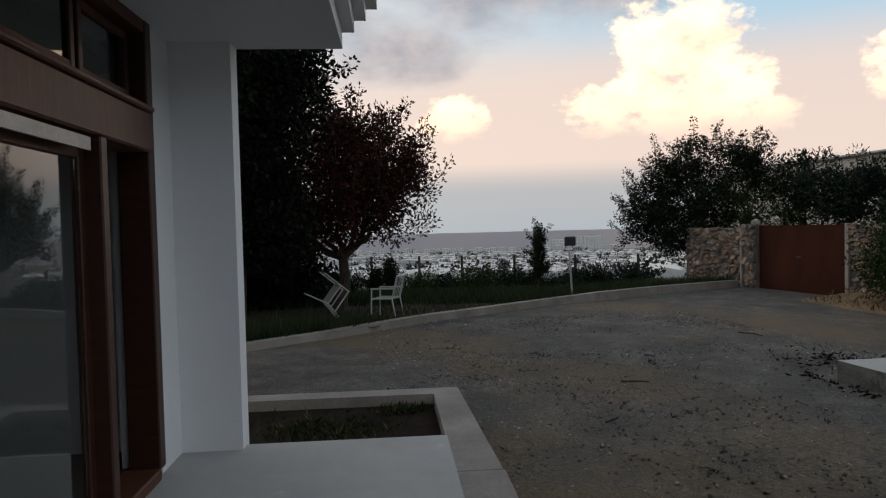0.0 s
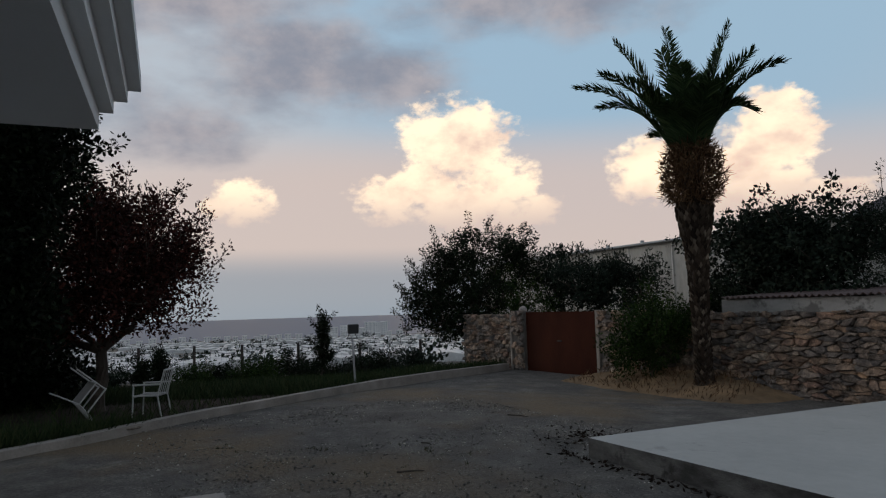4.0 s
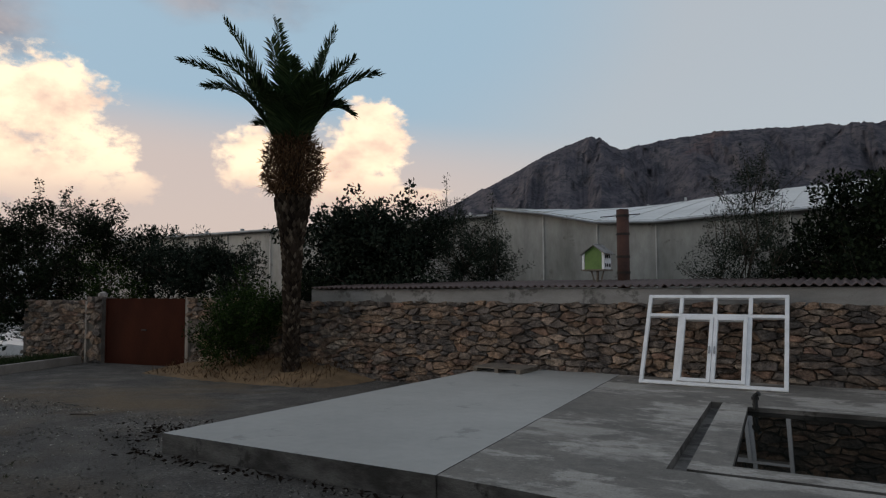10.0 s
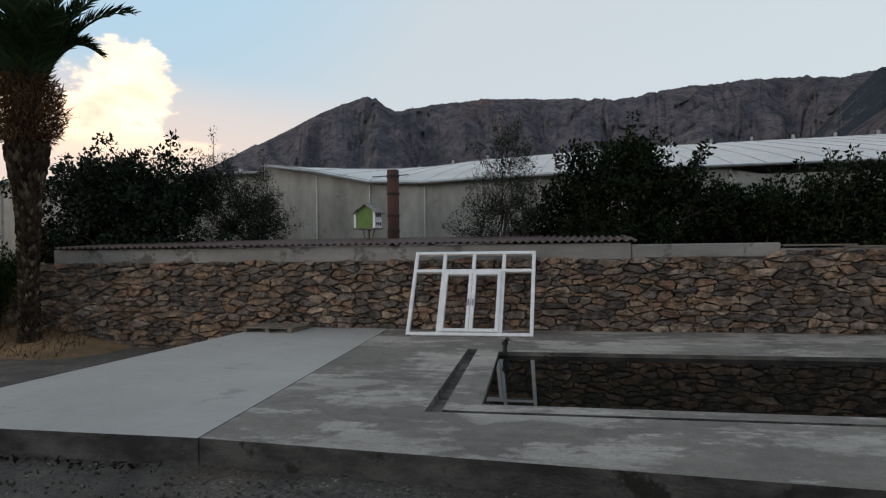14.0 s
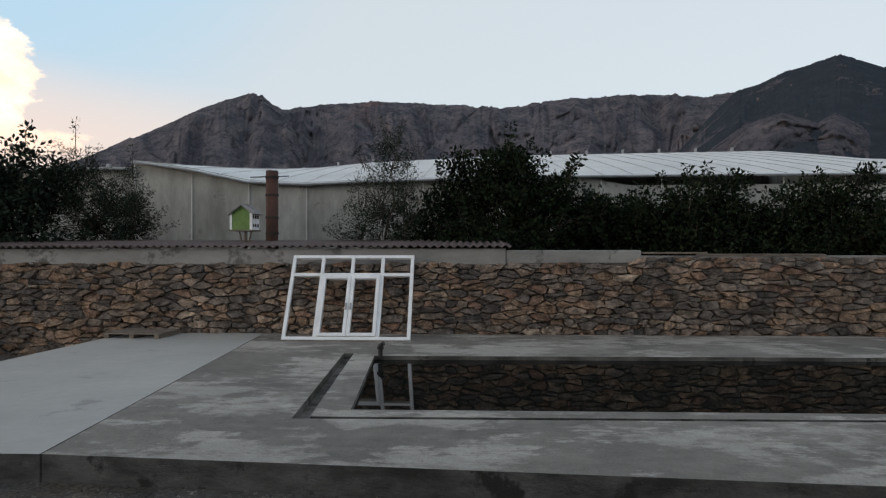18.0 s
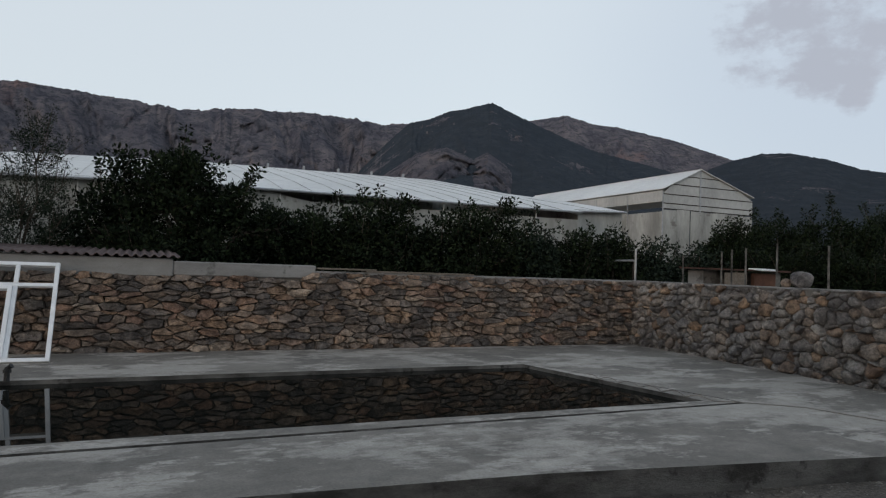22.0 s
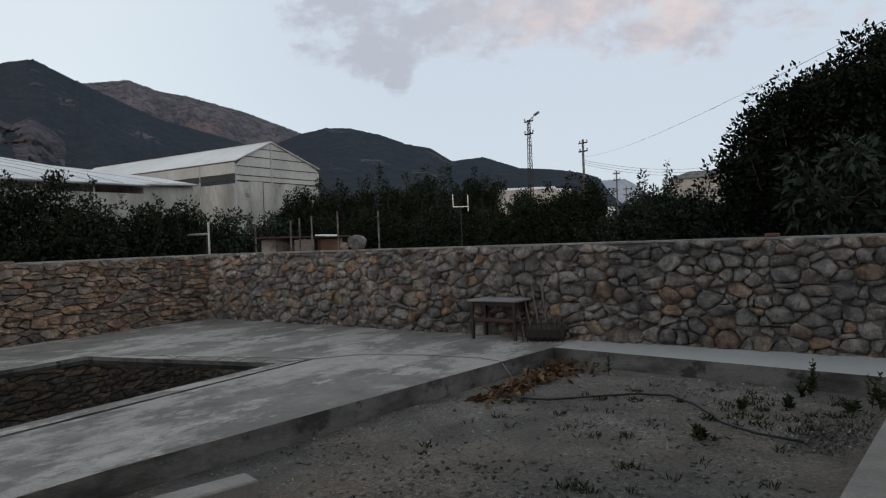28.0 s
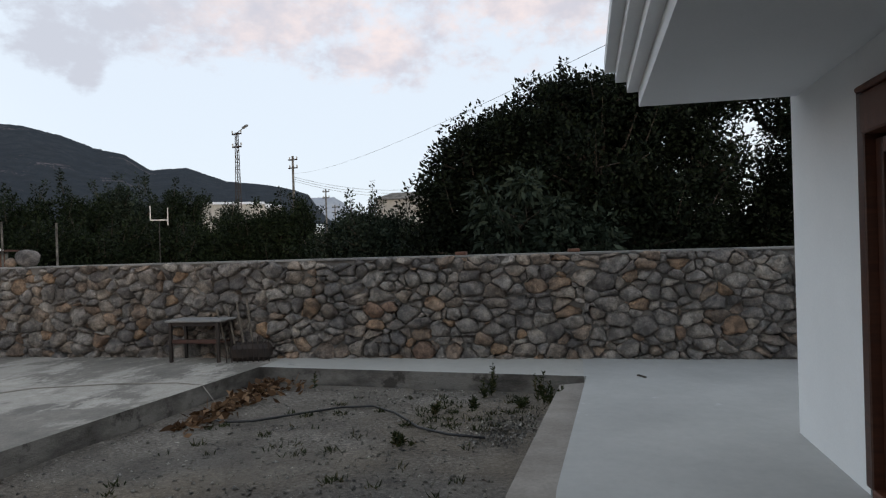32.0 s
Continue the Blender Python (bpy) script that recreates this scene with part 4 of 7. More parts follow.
stone_face(wall_east, EA, EB, -0.2, lambda u: 1.45, 0.188, 0.13, 8, MAT["stone_g"], MAT["stone_gi"], lambda u: 7.2 < u < 13.6, -1, 0.003, 0.06, dome=0.62)

# top of the north wall
band = tagged(new("wall_band", mesh_of(boxed(-11.0, 0.95, WN - 0.02, WN + 0.36, 1.28, 1.585, bevel=0.015), MAT["band"])), "grey rendered concrete band on the stone wall", "wall", kind="structure")
tagged(new("wall_band", mesh_of(boxed(0.953, 3.42, WN - 0.01, WN + 0.34, 1.3, 1.55, bevel=0.02), MAT["band"])), "pale concrete block course on the stone wall", "wall", kind="structure")
for x0, x1, z in ((3.45, 4.6, 1.484), (4.4, 6.7, 1.452)):
    tagged(new("coping_board", mesh_of(boxed(x0, x1, WN - 0.03, WN + 0.3, z, z + 0.03), MAT["oldwood"])), "thin weathered board laid on the wall top", "board", "boards on the wall")
bm = bmesh.new()
rnd = random.Random(3)
box(bm, 3.42, 10.95, WN + 0.0, WN + 0.38, 1.25, 1.45)
setting("wall_cap", mesh_of(bm, MAT["band"]), "rough mortar cap of the stone wall", "wall")
bm = bmesh.new()
d = Vector((EB[0] - EA[0], EB[1] - EA[1], 0)).normalized()
prism(bm, [(EA[0] - 0.02, EA[1]), (EA[0] + 0.42, EA[1]), (EB[0] + 0.42, EB[1]), (EB[0] - 0.02, EB[1])], 1.425, 1.452)
setting("wall_cap_east", mesh_of(bm, MAT["band"]), "pale mortar cap along the rubble wall", "wall")

# ---- lean-to roof behind the north wall ----
shed = thing("shed_roof", pose(0, 0, 0), "brown corrugated sheet roof of a low lean-to behind the wall", "roof")


def wave_sheet(x0, x1, y0, y1, za, zb, pitch, amp, mat, th=0.012):
    n = int((x1 - x0) / pitch * 6)
    vs, fs = [], []
    for k in (0, 1):
        for i in range(n + 1):
            x = x0 + (x1 - x0) * i / n
            h = amp * math.sin(i / 6 * math.tau) - k * th
            vs += [(x, y0, za + h), (x, y1, zb + h)]
    w = 2 * (n + 1)
    for i in range(n):
        a = 2 * i
        fs += [(a, a + 2, a + 3, a + 1), (w + a, w + a + 1, w + a + 3, w + a + 2), (a, w + a, w + a + 2, a + 2)]
    return raw_mesh(vs, fs, mat)


x = -10.9
while x < 0.9:
    w = min(1.02, 1.02 - x)
    raw_part("roof_sheet", wave_sheet(x, x + w + 0.03, WN - 0.14 + 0.03 * rnd.random(), WN + 3.0, 1.625 + 0.006 * rnd.random(), 1.77, 0.146, 0.024, MAT["tile"]), shed)
    x += w
for x in (-10.6, -7.0, -3.4, 0.6):
    part("post", boxed(x, x + 0.1, WN + 2.8, WN + 2.9, -0.1, 1.74), MAT["oldwood"], shed)

# ---- window frame that leans on the wall ----
tilt = math.degrees(math.atan2(0.85, 1.44))
win = thing("window_frame", pose(-1.83, 11.9, 0.006, -tilt, 0, 0), "white plastic window frame with casements leaning on the stone wall", "window frame")
WW, WH, B = 2.22, 1.67, 0.062
xs = [-WW / 2, -WW / 2 + 0.565, 0.0, WW / 2 - 0.565, WW / 2]
zt = WH - 0.43
for a in (-WW / 2, WW / 2 - B):
    part("jamb", boxed(a, a + B, -0.035, 0.035, 0, WH, bevel=0.006), MAT["pvc"], win)
for a in (0.0, WH - B):
    part("rail", boxed(-WW / 2 + B, WW / 2 - B, -0.034, 0.034, a, a + B, bevel=0.006), MAT["pvc"], win)
part("transom", boxed(-WW / 2 + B, WW / 2 - B, -0.032, 0.032, zt, zt + B, bevel=0.006), MAT["pvc"], win)
for x in xs[1:4]:
    part("mullion", boxed(x - B / 2, x + B / 2, -0.033, 0.033, zt + B, WH - B, bevel=0.005), MAT["pvc"], win)
for x in (xs[1], xs[3]):
    part("mullion", boxed(x - B / 2, x + B / 2, -0.033, 0.033, B, zt, bevel=0.005), MAT["pvc"], win)
for a, b in ((xs[1] + B / 2, -0.003), (0.003, xs[3] - B / 2)):
    s = part("casement", boxed(a, a + B, -0.06, 0.02, B + 0.002, zt - 0.002, bevel=0.006), MAT["pvc"], win, "white plastic casement")
    part("stile", boxed(b - B, b, -0.06, 0.02, B + 0.002, zt - 0.002, bevel=0.006), MAT["pvc"], s)
    for q in (B + 0.003, zt - B - 0.003):
        part("casement_rail", boxed(a + B, b - B, -0.058, 0.018, q, q + B, bevel=0.006), MAT["pvc"], s)
    hx = b - B * 0.6 if a < -0.1 else a + B * 0.6
    part("handle", boxed(hx - 0.011, hx + 0.011, -0.09, -0.06, 0.56, 0.68, bevel=0.004), MAT["steel"], s, "pale lever handle")

# ---- pallet ----
pal = thing("pallet", pose(-5.62, 12.42, 0.006, 0, 0, -3), "flat weathered wooden pallet on the slab by the wall", "pallet")
for k in range(3):
    part("bearer", boxed(-0.5 + k * 0.46, -0.42 + k * 0.46, -0.38, 0.38, 0, 0.07), MAT["oldwood"], pal)
for k in range(6):
    part("slat", boxed(-0.52, 0.52, -0.38 + k * 0.13, -0.28 + k * 0.13, 0.071, 0.092), MAT["oldwood"], pal)

# ---- gate and gate walls ----
GL, GR = Vector((-18.1, 12.3, 0)), Vector((-15.2, 12.7, 0))
gd = (GR - GL).normalized()
gate = thing("metal_gate", Matrix.Translation((GL.x, GL.y, -0.5)) @ Matrix.Rotation(math.atan2(gd.y, gd.x), 4, "Z"), "rust-brown sheet metal yard gate, closed", "gate")
GW = (GR - GL).length
part("gate_sheet", boxed(0.04, GW - 0.04, -0.01, 0.01, 0.03, 1.84), MAT["rust"], gate, "rust-brown painted sheet")
for a, b in ((0.0, 0.05), (GW - 0.05, GW), (GW / 2 - 0.03, GW / 2 + 0.03)):
    part("upright", boxed(a, b, 0.011 if 0.1 < a < GW - 0.1 else -0.03, 0.05, 0.0, 1.87, bevel=0.005), MAT["rust"], gate)
for z in (0.04, 0.9, 1.82):
    part("crossbar", boxed(0.05, GW - 0.05, 0.011, 0.035, z, z + 0.045), MAT["rust"], gate)
part("latch", boxed(GW / 2 - 0.08, GW / 2 + 0.1, -0.05, -0.03, 0.98, 1.02), MAT["iron"], gate, "dark iron latch bar")


def low_wall(name, a, b, th, z0, z1, label, sx, sy, seed, side):
    a, b = Vector((*a, 0)), Vector((*b, 0))
    n = Vector((-(b - a).y, (b - a).x, 0)).normalized() * th * (-side)
    ob = wall_body(name, [tuple(a[:2]), tuple(b[:2]), tuple((b + n)[:2]), tuple((a + n)[:2])] if side < 0 else [tuple(b[:2]), tuple(a[:2]), tuple((a + n)[:2]), tuple((b + n)[:2])], z0, z1, MAT["mortar"], label)
    stone_face(ob, (a - n.normalized() * 0.03)[:2], (b - n.normalized() * 0.03)[:2], z0, lambda u: z1 + 0.03, sx, sy, seed, MAT["stone_o"], MAT["stone_oi"], lambda u: True, side, 0.009, 0.05)
    return ob


low_wall("wall_gate_left", (-21.2, 11.68), (-18.72, 12.18), 0.35, -0.75, 1.3, "pale rubble wall left standing beside the gate", 0.2, 0.12, 21, -1)
low_wall("gate_pillar", (-18.7, 12.12), (-18.15, 12.2), 0.45, -0.7, 1.4, "square rubble stone gate pillar", 0.2, 0.16, 22, -1)
low_wall("wall_gate_right", (-15.12, 12.72), (-11.6, WN), 0.35, -0.75, 1.36, "rubble wall between gate and palm", 0.24, 0.12, 23, -1)
bm = bmesh.new()
bmesh.ops.create_icosphere(bm, subdivisions=2, radius=0.13, matrix=Matrix.Translation((-18.45, 12.4, 1.46)) @ Matrix.Diagonal((1, 1, 0.8, 1)))
for v in bm.verts:
    v.co += 0.02 * noise.noise_vector(v.co * 9)
tagged(new("boulder", mesh_of(bm, MAT["stone_g"], True)), "small round stone on the gate pillar", "stone")
setting("gate_edge", mesh_of(boxed(-18.74, -18.66, 12.06, 12.12, -0.7, 1.3), MAT["kerb"]), "pale rendered edge of the gate wall", "trim")
setting("gate_edge_right", mesh_of(boxed(-15.16, -15.04, 12.64, 12.72, -0.7, 1.4), MAT["kerb"]), "pale rendered gate jamb", "trim")

# sandy earth bank by the gate and palm
bm = bmesh.new()
nx, ny = 60, 16
grid = [[None] * (ny + 1) for _ in range(nx + 1)]
for i in range(nx + 1):
    for j in range(ny + 1):
        x = -15.6 + 6.6 * i / nx
        y = 10.4 + 2.6 * j / ny
        s, t = math.sin(math.pi * i / nx), smooth(0, 1, j / ny)
        z = land(x, y) - 0.06 + (0.42 * s ** 0.6 * t) + 0.1 * s * t * noise.noise((x * 2.2, y * 2.2, 0)) + 0.03 * noise.noise((x * 8, y * 8, 2))
        grid[i][j] = bm.verts.new((x, y, z))
for i in range(nx):
    for j in range(ny):
        bm.faces.new((grid[i][j], grid[i + 1][j], grid[i + 1][j + 1], grid[i][j + 1]))
setting("earth_bank", mesh_of(bm, surface("sandy_earth", (0.13, 0.082, 0.042), (0.33, 0.21, 0.11), 1.6, 30, 0.95, 0.03), True), "sandy yellow earth heaped at the wall foot", "earth")

# ---- things by the east wall ----
tab = thing("rusty_table", pose(10.02, 5.16, 0.004, 0, 0, -3), "rusty iron work table with a stone slab top against the wall", "table")
part("tabletop", boxed(-0.24, 0.24, -0.45, 0.44, 0.585, 0.615, bevel=0.006), MAT["band"], tab, "pale worn slab top")
for sx_ in (-0.2, 0.2):
    for sy_ in (-0.38, 0.37):
        part("leg", boxed(sx_ - 0.02, sx_ + 0.02, sy_ - 0.02, sy_ + 0.02, 0, 0.58), MAT["iron"], tab)
part("shelf", boxed(0.0, 0.22, -0.36, 0.35, 0.26, 0.28), MAT["rustpipe"], tab, "rusty lower shelf")
part("apron", boxed(-0.2, -0.18, -0.36, 0.35, 0.53, 0.584), MAT["iron"], tab, "rusty apron plate")
part("rusty_bar", boxed(-0.2, -0.16, -0.38, 0.37, 0.27, 0.33, bevel=0.008), MAT["rustpipe"], tab, "red rusty cross bar")
bas = thing("wire_crate", pose(10.02, 4.4, 0.004, 0, 0, 12), "dark rusty wire crate full of scrap by the wall", "crate")
for k in range(9):
    part("wire", tubed([(-0.2, -0.3 + 0.075 * k, 0.0), (-0.24, -0.3 + 0.075 * k, 0.3 + 0.03 * (k % 3))], 0.008, 5), MAT["iron"], bas)
part("scrap", boxed(-0.16, 0.2, -0.3, 0.28, 0.0, 0.24, bevel=0.06), MAT["iron"], bas, "dark scrap heap")
for k in range(4):
    tagged(new("stick", mesh_of(tubed([(10.05 + 0.03 * k, 4.75 - 0.12 * k, 0.02), (10.2, 5.0 - 0.16 * k, 0.75 + 0.05 * k)], 0.014, 6), MAT["oldwood"])), "grey wooden stick leaning on the wall", "stick", "sticks")
bm = bmesh.new()
bmesh.ops.create_icosphere(bm, subdivisions=3, radius=0.17, matrix=Matrix.Translation((10.78, 8.55, 1.59)) @ Matrix.Diagonal((1, 1.15, 0.9, 1)))
for v in bm.verts:
    v.co += 0.035 * noise.noise_vector(v.co * 6)
tagged(new("boulder", mesh_of(bm, MAT["stone_g"], True)), "round grey boulder resting on the wall top", "stone")
bm = bmesh.new()
bmesh.ops.create_icosphere(bm, subdivisions=2, radius=0.09, matrix=Matrix.Translation((10.7, 8.8, 1.52)))
tagged(new("boulder", mesh_of(bm, MAT["stone_g"], True)), "small grey stone on the wall top", "stone")
for y in (1.2, -0.4):
    tagged(new("clay_block", mesh_of(boxed(10.15, 10.4, y, y + 0.16, 1.453, 1.5, bevel=0.01), MAT["redbrick"])), "broken red clay block on the wall top", "block", "blocks on the wall")

# ---- pool fittings ----
tap = thing("standpipe", pose(-1.0, 10.22, 0.006), "short black pipe standing on the pool edge", "pipe")
part("pipe", tubed([(0, 0, 0), (0, 0, 0.16), (0.05, -0.02, 0.2)], 0.035, 8), MAT["dark"], tap)
part("collar", tubed([(0, 0, 0.11), (0, 0, 0.15)], 0.05, 8), MAT["dark"], tap)
twine = [(WC[0] + (WD[0] - WC[0]) * q + 0.03 * math.sin(q * 58), WC[1] + (WD[1] - WC[1]) * q, 0.016 + 0.022 * (1 + math.cos(q * 58))) for q in [0.42 + 0.56 * i / 60 for i in range(61)]]
twine += [(7.12, 6.9, 0.016), (7.35, 6.8, 0.016), (8.0, 6.3, 0.012), (8.25, 5.4, 0.012), (8.3, 4.6, 0.012), (8.22, 4.24, 0.0), (8.1, 4.02, -0.18), (8.3, 3.7, -0.2)]
tagged(new("rope", mesh_of(tubed(twine, 0.007, 6), MAT["kerb"], True)), "thin pale twine wound along the pool edge", "rope")

# ---- yard clutter ----
tagged(new("concrete_beam", mesh_of(boxed(-0.85, 0.85, -0.11, 0.11, -0.2, 0.02, m=pose(3.05, 4.27, -0.07, 0, 0, -18), bevel=0.012), MAT["kerb"])), "short concrete beam lying by the terrace step", "beam")
hose = [(7.41, 3.82), (7.25, 3.5), (7.29, 3.21), (7.6, 2.84), (7.91, 2.44), (7.97, 2.08), (7.68, 1.78), (7.36, 1.58), (7.09, 1.42), (6.85, 1.1), (6.74, 0.74)]
tagged(new("hose", mesh_of(tubed([(x, y, land(x, y) + 0.03) for x, y in hose], 0.013, 6), MAT["hose"], True)), "black garden hose snaking over the earth", "hose")


def leaf_sheet(pos, nrm, length, width, rnd):
    """Leaves as folded kites: positions, directions and sizes in arrays."""
    n = len(pos)
    d = nrm / (np.linalg.norm(nrm, axis=1, keepdims=True) + 1e-9)
    a = np.cross(d, rnd.normal(size=(n, 3)))
    a /= np.linalg.norm(a, axis=1, keepdims=True) + 1e-9
    b = np.cross(d, a)
    L, W = length[:, None], width[:, None]
    v = np.stack([pos, pos + d * L * 0.45 + a * W * 0.5 + b * W * 0.15, pos + d * L, pos + d * L * 0.45 - a * W * 0.5 + b * W * 0.15], 1).reshape(-1, 3)
    f = np.arange(4 * n).reshape(-1, 4)
    return v, f


def fast_mesh(v, f, mat):
    me = bpy.data.meshes.new("mesh")
    me.vertices.add(len(v))
    me.vertices.foreach_set("co", np.asarray(v, np.float32).ravel())
    me.loops.add(f.size)
    me.loops.foreach_set("vertex_index", f.ravel().astype(np.int32))
    me.polygons.add(len(f))
    me.polygons.foreach_set("loop_start", np.arange(0, f.size, f.shape[1], dtype=np.int32))
    me.materials.append(mat)
    me.update(calc_edges=True)
    me.validate()
    return me


# sticks and litter in the yard
for x, y, a, ln in ((-9.45, 6.34, 20, 0.42), (-6.9, 3.3, 70, 0.3), (-5.6, 2.5, 130, 0.25), (-8.2, 4.1, 15, 0.2), (-6.4, 5.2, 160, 0.35), (-3.6, 4.2, 40, 0.28), (-7.2, 6.3, 95, 0.4), (8.6, -0.95, 30, 0.16)):
    e = Vector((math.cos(rad(a)), math.sin(rad(a)), 0)) * ln / 2
    z = 0.012 if x > 0 else land(x, y) + 0.02
    c = Vector((x, y, z))
    tagged(new("stick", mesh_of(tubed([c - e, c + e * 0.2 + Vector((0.02, 0.02, 0.008)), c + e], [0.012, 0.01, 0.006], 6), MAT["bark"])), "dry brown stick lying on the ground", "stick", "sticks")
r_ = np.random.default_rng(25)
n = 420
q = np.stack([-7.3 + r_.normal(0, 0.45, n), 6.1 + r_.normal(0, 0.35, n)], 1)
q[260:] = np.stack([r_.uniform(-6.9, -3.2, 160), 5.32 - np.abs(r_.normal(0, 0.12, 160))], 1)
q = q[(q[:, 0] < -6.55) | (q[:, 1] < 5.36)]
n = len(q)
v = np.array([(x, y, land(x, y) + 0.015) for x, y in q])
v, f = leaf_sheet(v, np.stack([r_.normal(size=n), r_.normal(size=n), np.abs(r_.normal(0, 0.3, n))], 1), r_.uniform(0.03, 0.1, n), r_.uniform(0.015, 0.04, n), r_)
tagged(new("leaf_litter", fast_mesh(v, f, MAT["soil"])), "dark leaf litter blown against the slab", "litter", kind="stuff")

# white stone chips in the yard corner
r_ = np.random.default_rng(15)
n = 900
q = np.stack([7.1 + r_.normal(0, 0.3, n), 0.6 + r_.normal(0, 0.18, n)], 1)
v = np.array([(x, y, land(x, y) + 0.012) for x, y in q])
v, f = leaf_sheet(v, np.stack([r_.normal(size=n), r_.normal(size=n), np.abs(r_.normal(0, 0.5, n))], 1), r_.uniform(0.015, 0.045, n), r_.uniform(0.015, 0.035, n), r_)
tagged(new("stone_chips", fast_mesh(v, f, MAT["pebble"])), "small white stone chips scattered on the earth", "stones", kind="stuff")

# fallen leaves in the corner of the yard
r_ = np.random.default_rng(5)
n = 420
s = r_.random(n)
px = 9.15 - 2.1 * s ** 1.2 + r_.normal(0, 0.12, n)
py = 3.85 - 0.05 * s + 0.06 * s - np.abs(r_.normal(0, 0.28, n)) * (1 - 0.4 * s) + 0.13 * (9.3 - px) * 0.4
pz = np.array([land(a, b) for a, b in zip(px, py)]) + 0.02 + 0.08 * r_.random(n) * (1 - s)
dirs = np.stack([r_.normal(size=n), r_.normal(size=n), 0.35 * r_.normal(size=n)], 1)
v, f = leaf_sheet(np.stack([px, py, pz], 1), dirs, r_.uniform(0.07, 0.18, n), r_.uniform(0.03, 0.09, n), r_)
tagged(new("fallen_leaves", fast_mesh(v, f, MAT["deadleaf"])), "heap of dry brown fallen leaves in the yard corner", "leaves", kind="stuff")

# ---- trees and bushes ----
def limb_path(a, b, rnd, bend=0.12, n=5):
    a, b = Vector(a), Vector(b)
    w = (b - a).length * bend
    pts = []
    for i in range(n + 1):
        t = i / n
        p = a.lerp(b, t)
        if 0 < i < n:
            p += Vector((rnd.uniform(-w, w), rnd.uniform(-w, w), rnd.uniform(-w, w) * 0.5))
        pts.append(p)
    return pts


DENSE = 3.6


def tree(name, label, base, blobs, trunk_r, clumps, per, leaf, mat, seed, lean=(0, 0), spikes=0, clump_r=0.22, droop=0.0, category="tree", fork=0.35, core=1.0, wide=0.5, group=""):
    """A tree or bush. blobs: crown masses (x, y, z, rx, ry, rz) from the base; clumps of leaves sit on limbs towards them."""
    rnd, rg = random.Random(seed), np.random.default_rng(seed)
    ob = thing(name, pose(*base), label, category, group)
    vol = [b[3] * b[4] * b[5] for b in blobs]
    top = max(b[2] for b in blobs)
    forkz = top * fork
    bm = bmesh.new()
    tr = [(0, 0, -0.15), (lean[0] * 0.3, lean[1] * 0.3, forkz * 0.5), (lean[0], lean[1], forkz)]
    tube(bm, limb_path(tr[0], tr[2], rnd, 0.05), [trunk_r * (1.25 - 0.45 * i / 5) for i in range(6)], 9)
    part("trunk", bm, MAT["bark"], ob)
    limbs = bmesh.new()
    centers = []
    for b, v in zip(blobs, vol):
        k = max(3, round(clumps * v ** 0.75 / sum(q ** 0.75 for q in vol)))
        hub = Vector(b[:3]) - Vector((0, 0, b[5] * 0.25))
        tube(limbs, limb_path(tr[2], hub, rnd), [trunk_r * (0.7 - 0.09 * i) for i in range(6)], 6, False)
        for i in range(k):
            d = Vector((rnd.gauss(0, 1), rnd.gauss(0, 1), rnd.gauss(0.1, 1))).normalized()
            q = rnd.random() ** 0.38 * (1 + 0.16 * noise.noise(d * 2.3 + Vector((seed, 0, 0))) * 2)
            if q < 0.5 and rnd.random() > core:
                continue
            c = Vector((b[0] + d.x * b[3] * q, b[1] + d.y * b[4] * q, b[2] + d.z * b[5] * q))
            centers.append((c, d))
            if i % 4 == 0:
                tube(limbs, limb_path(hub, c, rnd, 0.12, 3), [trunk_r * 0.3, trunk_r * 0.22, trunk_r * 0.14, trunk_r * 0.06], 4, False)
    grown = list(centers)
    for _ in range(spikes):
        c, d = grown[rnd.randrange(len(grown))]
        up = (d + Vector((0, 0, 1.1))).normalized()
        a = c + up * clump_r
        e = a + up * rnd.uniform(0.25, 0.6)
        tube(limbs, [c, a, e], [0.012, 0.009, 0.004], 4, False)
        for t in (0.35, 0.7, 1.0):
            centers.append((a.lerp(e, t), None))
    tagged(part("branching", limbs, MAT["bark"], ob), kind="stuff")
    cs = np.array([c for c, d in centers], float)
    solid = np.array([d is not None for c, d in centers])
    per, leaf = round(per * DENSE), leaf * 0.56
    cnt = np.where(solid, per, max(6, per // 4))
    idx = np.repeat(np.arange(len(cs)), cnt)
    off = rg.normal(size=(len(idx), 3))
    off *= (rg.random(len(idx)) ** 0.4 / (np.linalg.norm(off, axis=1) + 1e-6) * np.where(solid, clump_r * rg.uniform(0.75, 1.2, len(cs)), clump_r * 0.45)[idx])[:, None]
    pos = cs[idx] + off
    dirs = off / (np.linalg.norm(off, axis=1, keepdims=True) + 1e-6) + rg.normal(size=off.shape) * 0.6 + np.array([0, 0, 0.25 - droop])
    ln = leaf * rg.uniform(0.6, 1.25, len(idx))
    v, f = leaf_sheet(pos, dirs, ln, ln * wide, rg)
    raw_part("crown", fast_mesh(v, f, MAT[mat]), ob)
    return ob


def at_az(az, r, z=None):
    p = polar(az, r) + Vector((0.25, 0.5, 0))
    return (p.x, p.y, land(p.x, p.y) if z is None else z)


